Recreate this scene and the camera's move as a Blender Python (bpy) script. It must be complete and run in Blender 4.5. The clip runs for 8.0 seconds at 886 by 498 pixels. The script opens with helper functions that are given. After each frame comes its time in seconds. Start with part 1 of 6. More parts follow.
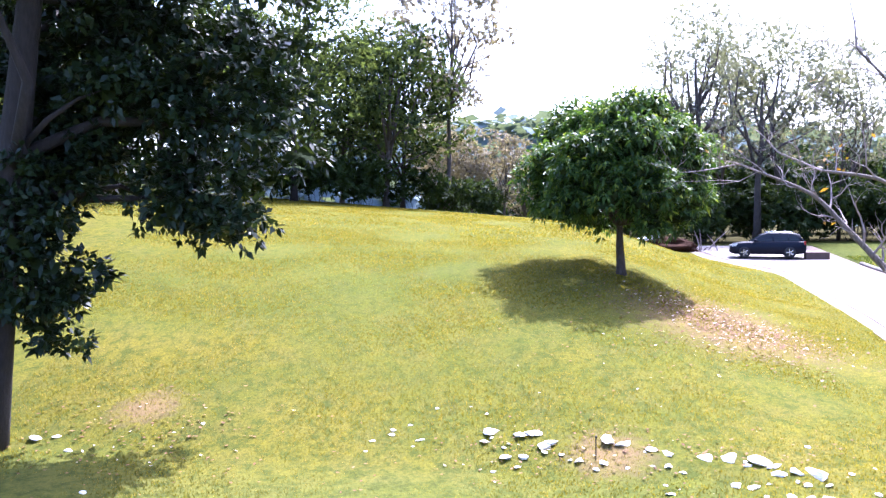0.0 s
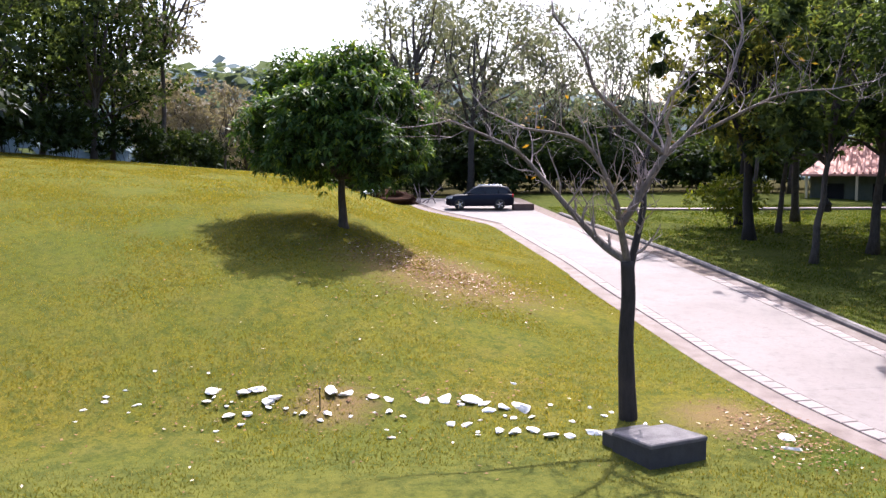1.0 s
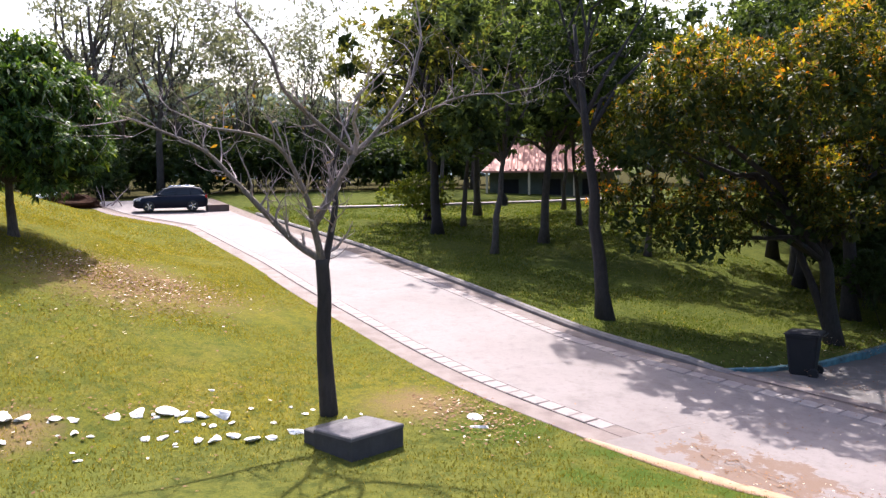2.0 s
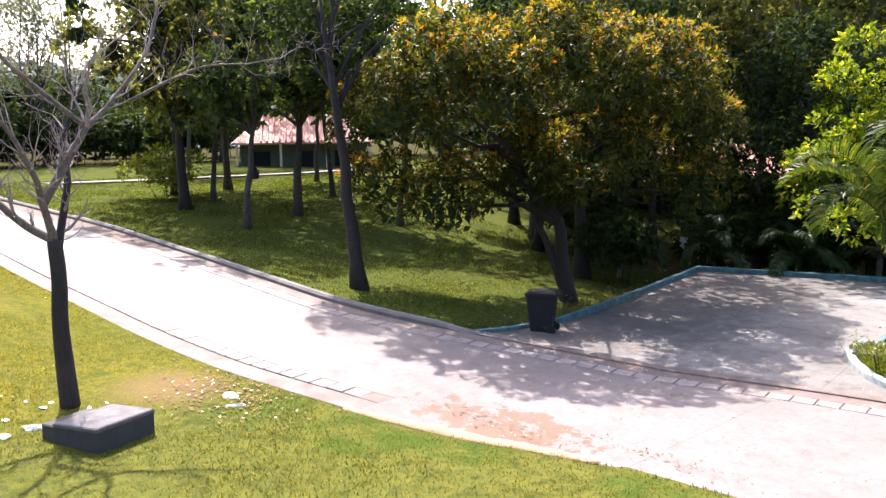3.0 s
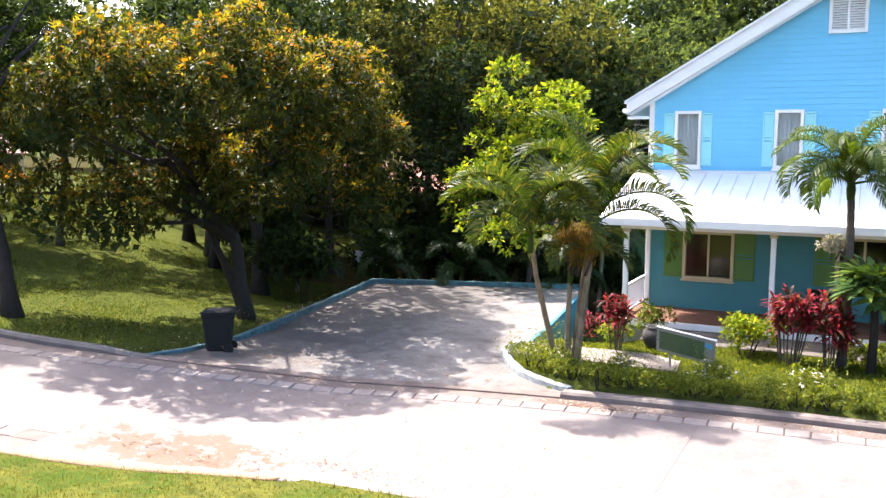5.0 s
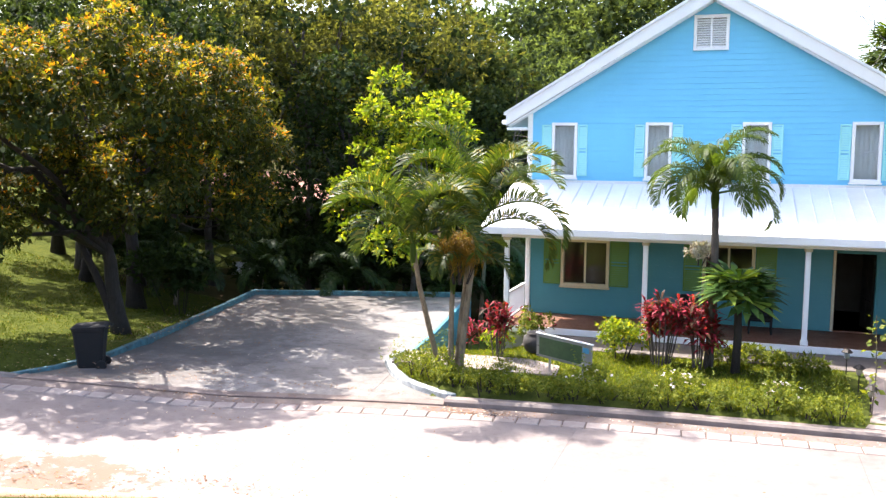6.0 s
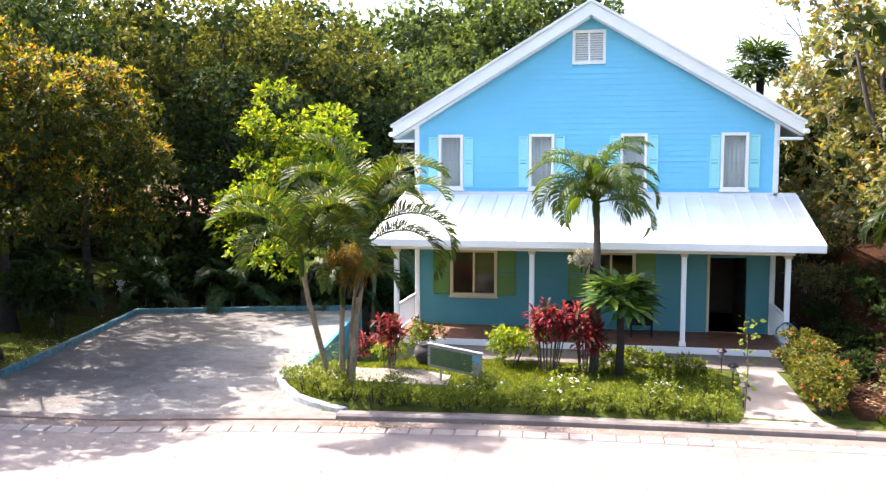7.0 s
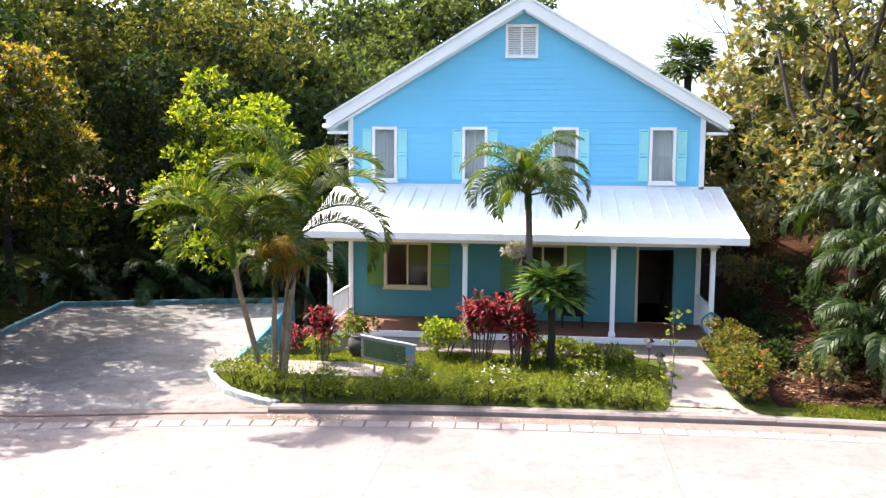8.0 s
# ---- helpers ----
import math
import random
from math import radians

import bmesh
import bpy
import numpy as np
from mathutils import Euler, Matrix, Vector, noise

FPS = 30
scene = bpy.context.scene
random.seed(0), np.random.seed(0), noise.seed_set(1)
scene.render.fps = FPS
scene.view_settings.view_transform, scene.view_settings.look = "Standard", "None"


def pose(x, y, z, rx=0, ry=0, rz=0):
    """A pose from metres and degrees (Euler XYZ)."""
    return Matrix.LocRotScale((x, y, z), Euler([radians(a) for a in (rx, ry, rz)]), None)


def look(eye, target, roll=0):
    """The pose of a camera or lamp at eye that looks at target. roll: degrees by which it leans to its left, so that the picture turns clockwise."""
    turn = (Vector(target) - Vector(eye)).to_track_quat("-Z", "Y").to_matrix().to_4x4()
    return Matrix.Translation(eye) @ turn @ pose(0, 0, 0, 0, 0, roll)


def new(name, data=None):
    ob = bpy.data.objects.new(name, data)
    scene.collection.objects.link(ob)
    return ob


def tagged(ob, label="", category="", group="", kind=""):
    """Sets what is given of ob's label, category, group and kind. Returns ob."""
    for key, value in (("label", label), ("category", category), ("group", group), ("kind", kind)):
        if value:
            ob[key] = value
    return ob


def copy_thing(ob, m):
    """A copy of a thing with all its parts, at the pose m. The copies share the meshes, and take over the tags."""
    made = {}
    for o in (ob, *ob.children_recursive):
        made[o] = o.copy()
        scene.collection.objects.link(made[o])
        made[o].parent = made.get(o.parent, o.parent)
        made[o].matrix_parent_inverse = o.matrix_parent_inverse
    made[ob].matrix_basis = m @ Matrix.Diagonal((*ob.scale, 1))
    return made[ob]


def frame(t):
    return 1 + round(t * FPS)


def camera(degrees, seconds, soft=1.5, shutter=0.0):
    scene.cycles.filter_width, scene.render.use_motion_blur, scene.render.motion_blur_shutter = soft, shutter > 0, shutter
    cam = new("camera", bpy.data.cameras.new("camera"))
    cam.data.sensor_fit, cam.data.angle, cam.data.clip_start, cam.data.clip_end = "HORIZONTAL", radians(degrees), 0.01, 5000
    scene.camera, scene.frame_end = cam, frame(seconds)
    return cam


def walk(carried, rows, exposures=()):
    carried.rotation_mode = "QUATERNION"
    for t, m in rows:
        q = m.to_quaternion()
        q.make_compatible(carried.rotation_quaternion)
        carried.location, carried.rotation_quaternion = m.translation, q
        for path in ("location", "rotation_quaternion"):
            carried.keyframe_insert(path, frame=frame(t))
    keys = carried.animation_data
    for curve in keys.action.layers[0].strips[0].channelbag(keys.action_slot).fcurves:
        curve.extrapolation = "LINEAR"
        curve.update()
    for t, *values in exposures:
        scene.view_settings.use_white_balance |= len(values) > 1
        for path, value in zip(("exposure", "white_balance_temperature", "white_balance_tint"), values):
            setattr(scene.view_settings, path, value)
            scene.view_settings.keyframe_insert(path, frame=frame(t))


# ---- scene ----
cam = camera(53.4, 8.0, soft=1.4)
PATH = [
    (0.0, look((-0.437, -0.076, 4.930), (-20.130, -3.481, 4.163), -0.35)),
    (0.2, look((-0.440, -0.064, 4.933), (-20.277, -2.425, 3.989), -0.51)),
    (0.5, look((-0.442, -0.039, 4.937), (-20.384, -0.503, 3.487), 0.03)),
    (1.0, look((-0.436, 0.003, 4.943), (-20.160, 2.751, 3.095), -0.19)),
    (1.2, look((-0.430, 0.020, 4.946), (-19.923, 4.067, 3.034), -0.10)),
    (1.5, look((-0.416, 0.051, 4.950), (-19.338, 6.237, 3.026), -0.59)),
    (1.7, look((-0.405, 0.067, 4.953), (-18.880, 7.494, 3.073), -0.62)),
    (2.8, look((-0.328, 0.124, 4.968), (-15.453, 12.970, 2.473), -0.98)),
    (3.0, look((-0.313, 0.129, 4.970), (-14.767, 13.699, 2.338), -0.88)),
    (3.5, look((-0.259, 0.147, 4.977), (-12.355, 15.818, 2.128), -0.31)),
    (4.0, look((-0.234, 0.135, 4.984), (-11.329, 16.552, 2.270), -0.99)),
    (4.5, look((-0.207, 0.121, 4.991), (-10.184, 17.261, 2.404), -0.85)),
    (5.0, look((-0.177, 0.107, 4.997), (-8.908, 17.950, 2.670), 0.26)),
    (6.3, look((-0.100, 0.060, 5.015), (-5.558, 19.189, 2.941), 0.27)),
    (6.5, look((-0.085, 0.052, 5.018), (-4.936, 19.348, 2.987), 0.07)),
    (7.0, look((-0.063, 0.027, 5.024), (-4.009, 19.549, 3.197), -0.03)),
    (7.5, look((-0.045, 0.001, 5.031), (-3.231, 19.657, 3.161), 0.37)),
    (8.0, look((-0.027, -0.025, 5.038), (-2.507, 19.719, 3.030), 0.43)),
]
EXPOSURES = [(0.0, 2.44, 5150, 29), (0.5, 1.75, 5850, 20), (1.0, 1.46, 5950, 19), (1.7, 1.46, 6050, 18), (3.0, 1.93, 6250, 16), (4.5, 2.13, 6350, 14), (7.0, 2.26, 6450, 12), (8.0, 2.10, 6450, 12)]
walk(cam, PATH, EXPOSURES)

# ---- world and sun ----
SUN_FROM = Vector((-.545, .225, .805)).normalized()
world = bpy.data.worlds.new("world")
scene.world = world
world.use_nodes = True
wn = world.node_tree
sky = wn.nodes.new("ShaderNodeTexSky")
sky.sky_type = "NISHITA"
sky.sun_disc = False
sky.sun_elevation = math.asin(SUN_FROM.z)
sky.sun_rotation = math.atan2(SUN_FROM.x, SUN_FROM.y)
sky.air_density, sky.dust_density, sky.ozone_density = 1.0, 4.0, 1.0
wn.links.new(sky.outputs[0], wn.nodes["Background"].inputs["Color"])
wn.nodes["Background"].inputs["Strength"].default_value = .15
sun = new("sun", bpy.data.lights.new("sun", "SUN"))
sun.data.energy, sun.data.angle, sun.data.color = 3.9, radians(.6), (1, .94, .84)
sun.matrix_world = look(SUN_FROM * 60, (0, 0, 0))


# ---- materials ----
def nodes_of(name):
    m = bpy.data.materials.new(name)
    m.use_nodes = True
    n, l = m.node_tree.nodes, m.node_tree.links
    return m, n, l, n["Principled BSDF"]


def noise_node(n, l, scale, detail=4.0, rough=.6, vec=None):
    t = n.new("ShaderNodeTexNoise")
    t.inputs["Scale"].default_value, t.inputs["Detail"].default_value, t.inputs["Roughness"].default_value = scale, detail, rough
    if vec is not None:
        l.new(vec, t.inputs["Vector"])
    return t


def blend(n, l, fac, a, b, mode="MIX"):
    x = n.new("ShaderNodeMix")
    x.data_type, x.blend_type = "RGBA", mode
    for sock, v in ((x.inputs[0], fac), (x.inputs[6], a), (x.inputs[7], b)):
        if hasattr(v, "is_linked"):
            l.new(v, sock)
        elif isinstance(v, (int, float)):
            sock.default_value = v
        else:
            sock.default_value = (*v, 1)
    return x.outputs[2]


def ramp(n, l, src, lo, hi, a=0.0, b=1.0):
    r = n.new("ShaderNodeMapRange")
    for k, v in zip(("From Min", "From Max", "To Min", "To Max"), (lo, hi, a, b)):
        r.inputs[k].default_value = v
    l.new(src, r.inputs["Value"])
    return r.outputs[0]


def where(n):
    return n.new("ShaderNodeNewGeometry")


def surface(name, base, dark=None, rough=.7, scale=3.0, fine=40.0, bump=.25, metal=0.0, stain=.5, each=0.0, bump_scale=None, depth=.01):
    """Paint, stone, wood and metal: two scales of colour change, wear and relief. each: how much single pieces differ."""
    m, n, l, p = nodes_of(name)
    dark = dark or tuple(c * .6 for c in base)
    pos = where(n).outputs["Position"]
    big = noise_node(n, l, scale, 5, .62, pos)
    small = noise_node(n, l, fine, 3, .6, pos)
    c = blend(n, l, ramp(n, l, big.outputs[0], .38, .68, 0, stain), base, dark)
    c = blend(n, l, ramp(n, l, small.outputs[0], .3, .75, 0, .35), c, dark)
    if each:
        info = n.new("ShaderNodeObjectInfo")
        c = blend(n, l, ramp(n, l, info.outputs["Random"], 0, 1, 0, each), c, dark)
    l.new(c, p.inputs["Base Color"])
    l.new(ramp(n, l, big.outputs[0], .3, .7, rough * .85, min(1, rough * 1.12)), p.inputs["Roughness"])
    p.inputs["Metallic"].default_value = metal
    if bump:
        b = n.new("ShaderNodeBump")
        b.inputs["Strength"].default_value, b.inputs["Distance"].default_value = bump, depth
        l.new((noise_node(n, l, bump_scale, 4, .65, pos) if bump_scale else small).outputs[0], b.inputs["Height"])
        l.new(b.outputs[0], p.inputs["Normal"])
    return m


def leaves(name, a, b, c=None, share=.0, glow=.4, rough=.6, spec=.16, clump=.9):
    """Foliage: every leaf has its own tint between a and b (c for a share of them), and lets light through."""
    m, n, l, p = nodes_of(name)
    g = where(n)
    rnd = g.outputs["Random Per Island"]
    col = blend(n, l, rnd, a, b)
    patch = noise_node(n, l, clump, 3, .6, g.outputs["Position"])
    col = blend(n, l, ramp(n, l, patch.outputs[0], .35, .7, 0, .55), col, tuple(v * .62 for v in a))
    if c:
        pick = n.new("ShaderNodeMath")
        pick.operation = "GREATER_THAN"
        mix = n.new("ShaderNodeMath")
        mix.operation = "FRACT"
        mul = n.new("ShaderNodeMath")
        mul.operation = "MULTIPLY"
        mul.inputs[1].default_value = 37.7
        l.new(rnd, mul.inputs[0])
        l.new(mul.outputs[0], mix.inputs[0])
        l.new(mix.outputs[0], pick.inputs[0])
        pick.inputs[1].default_value = 1 - share
        col = blend(n, l, pick.outputs[0], col, c)
    l.new(col, p.inputs["Base Color"])
    p.inputs["Roughness"].default_value = rough
    p.inputs["Specular IOR Level"].default_value = spec
    t = n.new("ShaderNodeBsdfTranslucent")
    l.new(blend(n, l, 1.0, col, (1.75, 1.6, .55), "MULTIPLY"), t.inputs["Color"])
    mx = n.new("ShaderNodeMixShader")
    mx.inputs[0].default_value = glow
    l.new(p.outputs[0], mx.inputs[1])
    l.new(t.outputs[0], mx.inputs[2])
    l.new(mx.outputs[0], n["Material Output"].inputs["Surface"])
    return m


def bark(name, base, dark, scale=3.0, bump=.7):
    m, n, l, p = nodes_of(name)
    pos = where(n).outputs["Position"]
    mp = n.new("ShaderNodeMapping")
    mp.inputs["Scale"].default_value = (scale * 4, scale * 4, scale * .9)
    l.new(pos, mp.inputs["Vector"])
    rid = noise_node(n, l, 1.6, 6, .7, mp.outputs[0])
    lich = noise_node(n, l, 1.3, 4, .6, pos)
    c = blend(n, l, ramp(n, l, rid.outputs[0], .35, .65), dark, base)
    c = blend(n, l, ramp(n, l, lich.outputs[0], .55, .72, 0, .5), c, tuple(min(1, v * 1.7) for v in base))
    l.new(c, p.inputs["Base Color"])
    p.inputs["Roughness"].default_value = .9
    b = n.new("ShaderNodeBump")
    b.inputs["Strength"].default_value, b.inputs["Distance"].default_value = bump, .03
    l.new(rid.outputs[0], b.inputs["Height"])
    l.new(b.outputs[0], p.inputs["Normal"])
    return m


def lawn_material():
    m, n, l, p = nodes_of("lawn")
    pos = where(n).outputs["Position"]
    big = noise_node(n, l, .16, 5, .6, pos)
    mid = noise_node(n, l, 1.1, 5, .7, pos)
    fine = noise_node(n, l, 14, 5, .75, pos)
    tuft = noise_node(n, l, 3.4, 5, .8, pos)
    c = blend(n, l, ramp(n, l, big.outputs[0], .38, .64), (.152, .128, .016), (.092, .101, .014))
    c = blend(n, l, ramp(n, l, mid.outputs[0], .42, .72, 0, .4), c, (.118, .098, .040))
    c = blend(n, l, ramp(n, l, tuft.outputs[0], .47, .60, 0, .8), c, (.050, .064, .012))
    c = blend(n, l, ramp(n, l, fine.outputs[0], .42, .62, 0, .6), c, (.036, .047, .014))
    # lusher, greener grass at the foot of the hill; darker, greener grass across the road
    sep = n.new("ShaderNodeSeparateXYZ")
    l.new(pos, sep.inputs[0])
    c = blend(n, l, ramp(n, l, sep.outputs["X"], -17.0, -14.5, 0, .7), c, blend(n, l, ramp(n, l, tuft.outputs[0], .42, .62), (.092, .096, .022), (.044, .053, .014)))
    c = blend(n, l, ramp(n, l, sep.outputs["Y"], 12.5, 13.5, 0, .75), c, blend(n, l, ramp(n, l, tuft.outputs[0], .42, .62), (.060, .074, .016), (.028, .041, .010)))
    for cx, cy, r in ((-11.2, 8.7, 1.3), (-9.6, 9.3, .9), (-13.6, 8.1, 1.0), (-6.8, 10.0, .8)):
        d = n.new("ShaderNodeVectorMath")
        d.operation = "DISTANCE"
        l.new(pos, d.inputs[0])
        d.inputs[1].default_value = (cx, cy, .1)
        rag = n.new("ShaderNodeMath")
        rag.operation = "MULTIPLY"
        l.new(ramp(n, l, d.outputs["Value"], r * .3, r * 1.2, 1, 0), rag.inputs[0])
        l.new(ramp(n, l, mid.outputs[0], .4, .6), rag.inputs[1])
        c = blend(n, l, ramp(n, l, rag.outputs[0], .05, .5, 0, .8), c, (.040, .068, .010))
    # bare, littered earth under and beside the trees
    for cx, cy, r in ((-26.6, 3.6, 3.8), (-15.6, 7.4, 1.3), (-18.3, -9.8, .9), (-17.2, 0.2, 1.0)):
        d = n.new("ShaderNodeVectorMath")
        d.operation = "DISTANCE"
        flat = n.new("ShaderNodeVectorMath")
        flat.operation = "MULTIPLY"
        flat.inputs[1].default_value = (1, 1, 0)
        l.new(pos, flat.inputs[0])
        l.new(flat.outputs[0], d.inputs[0])
        d.inputs[1].default_value = (cx, cy, 0)
        reach = n.new("ShaderNodeMath")
        reach.operation = "SUBTRACT"
        l.new(ramp(n, l, d.outputs["Value"], r * .25, r * 1.35, 1, 0), reach.inputs[0])
        l.new(ramp(n, l, tuft.outputs[0], .35, .65, .55, 0), reach.inputs[1])
        reach.use_clamp = True
        c = blend(n, l, ramp(n, l, reach.outputs[0], .05, .7, 0, .7), c, (.1804, .1148, .0615))
    l.new(c, p.inputs["Base Color"])
    p.inputs["Roughness"].default_value = 1.0
    p.inputs["Specular IOR Level"].default_value = .02
    b = n.new("ShaderNodeBump")
    b.inputs["Strength"].default_value, b.inputs["Distance"].default_value = .8, .06
    l.new(blend(n, l, .5, fine.outputs["Color"], tuft.outputs["Color"]), b.inputs["Height"])
    l.new(b.outputs[0], p.inputs["Normal"])
    return m


def earth_material():
    m, n, l, p = nodes_of("leaf_litter_earth")
    pos = where(n).outputs["Position"]
    a = noise_node(n, l, 1.2, 5, .7, pos)
    f = noise_node(n, l, 16, 5, .75, pos)
    # earth tones kept very dark: the shade on the bank is put into them
    c = blend(n, l, ramp(n, l, a.outputs[0], .4, .65), (.040, .017, .009), (.014, .007, .005))
    c = blend(n, l, ramp(n, l, f.outputs[0], .45, .7, 0, .65), c, (.060, .028, .015))
    l.new(c, p.inputs["Base Color"])
    p.inputs["Roughness"].default_value = .95
    p.inputs["Specular IOR Level"].default_value = .05
    b = n.new("ShaderNodeBump")
    b.inputs["Strength"].default_value, b.inputs["Distance"].default_value = .9, .05
    l.new(f.outputs[0], b.inputs["Height"])
    l.new(b.outputs[0], p.inputs["Normal"])
    return m


def concrete_material(name, base, dirt, sand=(), shade_stained=None):
    """From x to x: leaf stains and the tree's shade, both put into the colour. sand: places (x, y, r, stretch) where
    reddish dirt has washed over the slab.
    """
    m, n, l, p = nodes_of(name)
    pos = where(n).outputs["Position"]
    big = noise_node(n, l, .35, 6, .62, pos)
    mid = noise_node(n, l, 2.2, 6, .7, pos)
    fine = noise_node(n, l, 45, 3, .6, pos)
    spot = noise_node(n, l, 7.5, 5, .7, pos)
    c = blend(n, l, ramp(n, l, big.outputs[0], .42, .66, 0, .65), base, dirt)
    c = blend(n, l, ramp(n, l, spot.outputs[0], .52, .66, 0, .45), c, tuple(v * .75 for v in dirt))
    c = blend(n, l, ramp(n, l, mid.outputs[0], .5, .74, 0, .55), c, tuple(v * .62 for v in dirt))
    c = blend(n, l, ramp(n, l, fine.outputs[0], .35, .7, 0, .25), c, tuple(v * .7 for v in base))
    # darker west part: leaf stains, and tree shade painted in with them
    if shade_stained:
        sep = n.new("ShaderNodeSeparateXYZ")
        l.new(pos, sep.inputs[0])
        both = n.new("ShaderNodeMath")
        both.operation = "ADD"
        l.new(ramp(n, l, sep.outputs["X"], shade_stained[0], shade_stained[1], .8, 0), both.inputs[0])
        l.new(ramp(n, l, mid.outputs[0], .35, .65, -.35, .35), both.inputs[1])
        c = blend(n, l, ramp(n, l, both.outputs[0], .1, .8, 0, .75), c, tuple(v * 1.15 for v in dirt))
    for sx, sy, r, turn in sand:
        mp = n.new("ShaderNodeMapping")
        mp.inputs["Location"].default_value = (-sx, -sy, 0)
        spin = n.new("ShaderNodeMapping")
        spin.inputs["Rotation"].default_value = (0, 0, -turn)
        spin.inputs["Scale"].default_value = (1 / r, 2.6 / r, 0)
        l.new(pos, mp.inputs["Vector"])
        l.new(mp.outputs[0], spin.inputs["Vector"])
        ln = n.new("ShaderNodeVectorMath")
        ln.operation = "LENGTH"
        l.new(spin.outputs[0], ln.inputs[0])
        rag = n.new("ShaderNodeMath")
        rag.operation = "SUBTRACT"
        rag.use_clamp = True
        l.new(ramp(n, l, ln.outputs["Value"], .2, 1.2, 1.1, 0), rag.inputs[0])
        l.new(ramp(n, l, mid.outputs[0], .40, .60, 0, 1.0), rag.inputs[1])
        c = blend(n, l, ramp(n, l, rag.outputs[0], .02, .25, 0, .92), c, (.115, .064, .038))
    l.new(c, p.inputs["Base Color"])
    p.inputs["Roughness"].default_value = .8
    b = n.new("ShaderNodeBump")
    b.inputs["Strength"].default_value, b.inputs["Distance"].default_value = .35, .006
    l.new(fine.outputs[0], b.inputs["Height"])
    l.new(b.outputs[0], p.inputs["Normal"])
    return m


def glass_material(name, tint=(.8, .85, .85), rough=.04):
    m, n, l, p = nodes_of(name)
    p.inputs["Base Color"].default_value = (*tint, 1)
    p.inputs["Roughness"].default_value = rough
    p.inputs["Transmission Weight"].default_value = 1
    p.inputs["IOR"].default_value = 1.45
    return m


LAWN, EARTH = lawn_material(), earth_material()
FOREST_FLOOR = surface("forest_floor", (.055, .050, .022), (.025, .022, .012), .95, .8, 12, .8, depth=.05)
FOREST_FLOOR.node_tree.nodes["Principled BSDF"].inputs["Specular IOR Level"].default_value = 0
SAND = surface("reddish_sand", (.40, .25, .145), (.22, .12, .065), .95, 2.5, 35, .6, depth=.02)
# same blue paint as above; the porch's shade is put into this darker colour
BLUE_PORCH_SHADE = surface("porch_shade_blue_paint", (.045, .235, .275), (.034, .18, .215), .5, 1.2, 30, .12, stain=.5, each=.2)
ROAD = concrete_material("road_concrete", (.178, .147, .139), (.124, .096, .088), ((-10.2, 10.6, 2.2, .2), (-9.9, 11.3, 1.3, .1), (-13.2, 9.3, 1.2, .3)))
LOT = concrete_material("parking_concrete", (.190, .172, .164), (.056, .045, .040), shade_stained=(-12.5, -9.3))
KERB = surface("kerb_concrete", (.195, .158, .144), (.095, .073, .064), .85, 2.5, 50, .4)
# greyer west kerb, with part of the shade on it put into the colour
KERB_WEST = surface("darker_west_kerb_concrete", (.150, .132, .126), (.070, .058, .054), .9, 2.5, 50, .4)
PAVER = surface("edge_paver", (.265, .222, .208), (.18, .145, .13), .85, 4, 60, .4, each=.5)
GUTTER = surface("edge_strip_concrete", (.165, .124, .110), (.095, .068, .058), .85, 2, 50, .35, stain=.7)
PATHSTONE = surface("path_concrete", (.255, .208, .188), (.165, .130, .113), .85, 2, 50, .3)
JOINT = surface("dirt_joint", (.13, .088, .070), (.06, .040, .030), .95, 5, 60, .4)
BLUE = surface("sky_blue_paint", (.165, .555, .820), (.145, .49, .750), .5, 1.2, 30, .12, stain=.5, each=.22)
TEAL_WALL = surface("turquoise_paint", (.05, .21, .29), (.03, .13, .18), .6, 1.5, 30, .2)
WORN_TEAL = surface("worn_turquoise_paint", (.052, .165, .20), (.035, .050, .050), .75, 6, 45, .4, stain=.9)
WHITE = surface("white_paint", (.86, .86, .87), (.74, .74, .75), .45, 1.5, 25, .08, stain=.4)
CREAM = surface("cream_paint", (.62, .52, .34), (.46, .38, .25), .5, 2, 30, .08)
AQUA = surface("aqua_shutter_paint", (.34, .76, .79), (.29, .68, .71), .5, 2, 30, .1)
GREEN_SHUTTER = surface("green_shutter_paint", (.105, .225, .028), (.075, .165, .022), .5, 2, 30, .1)
BAR_GREY = surface("pale_grey_glazing_bar", (.50, .51, .53), (.40, .41, .43), .5, 3, 30, 0)
METAL = surface("white_metal_roof", (.78, .80, .82), (.60, .62, .65), .32, 1.1, 20, .06, metal=.15, stain=.5)
ROOF_TOP = surface("grey_roof_sheet", (.42, .42, .44), (.3, .3, .31), .5, 1.2, 20, .2)
DECK = surface("brown_deck_board", (.20, .085, .045), (.12, .05, .03), .55, 3, 40, .25, each=.5)
FOUNDATION = surface("grey_foundation", (.30, .29, .28), (.19, .18, .17), .9, 2, 40, .4)
# apron concrete darker than the foundation: the porch's shade is in its colour
APRON = surface("shade_grey_apron_concrete", (.125, .104, .094), (.075, .060, .052), .9, 2, 40, .4)
ROOM = surface("dim_room_walls", (.13, .105, .085), (.09, .07, .055), .9, 2, 30, 0)
CURTAIN = surface("pale_grey_curtain", (.80, .80, .81), (.68, .68, .70), .9, 3, 60, .2)
DOOR_DARK = surface("dark_door_wood", (.012, .009, .008), (.006, .005, .004), .7, 3, 40, .2)
GLASS = glass_material("window_glass")
BLACK = surface("black_plastic", (.010, .010, .011), (.016, .016, .017), .8, 3, 40, .15)
BLACK.node_tree.nodes["Principled BSDF"].inputs["Specular IOR Level"].default_value = .25
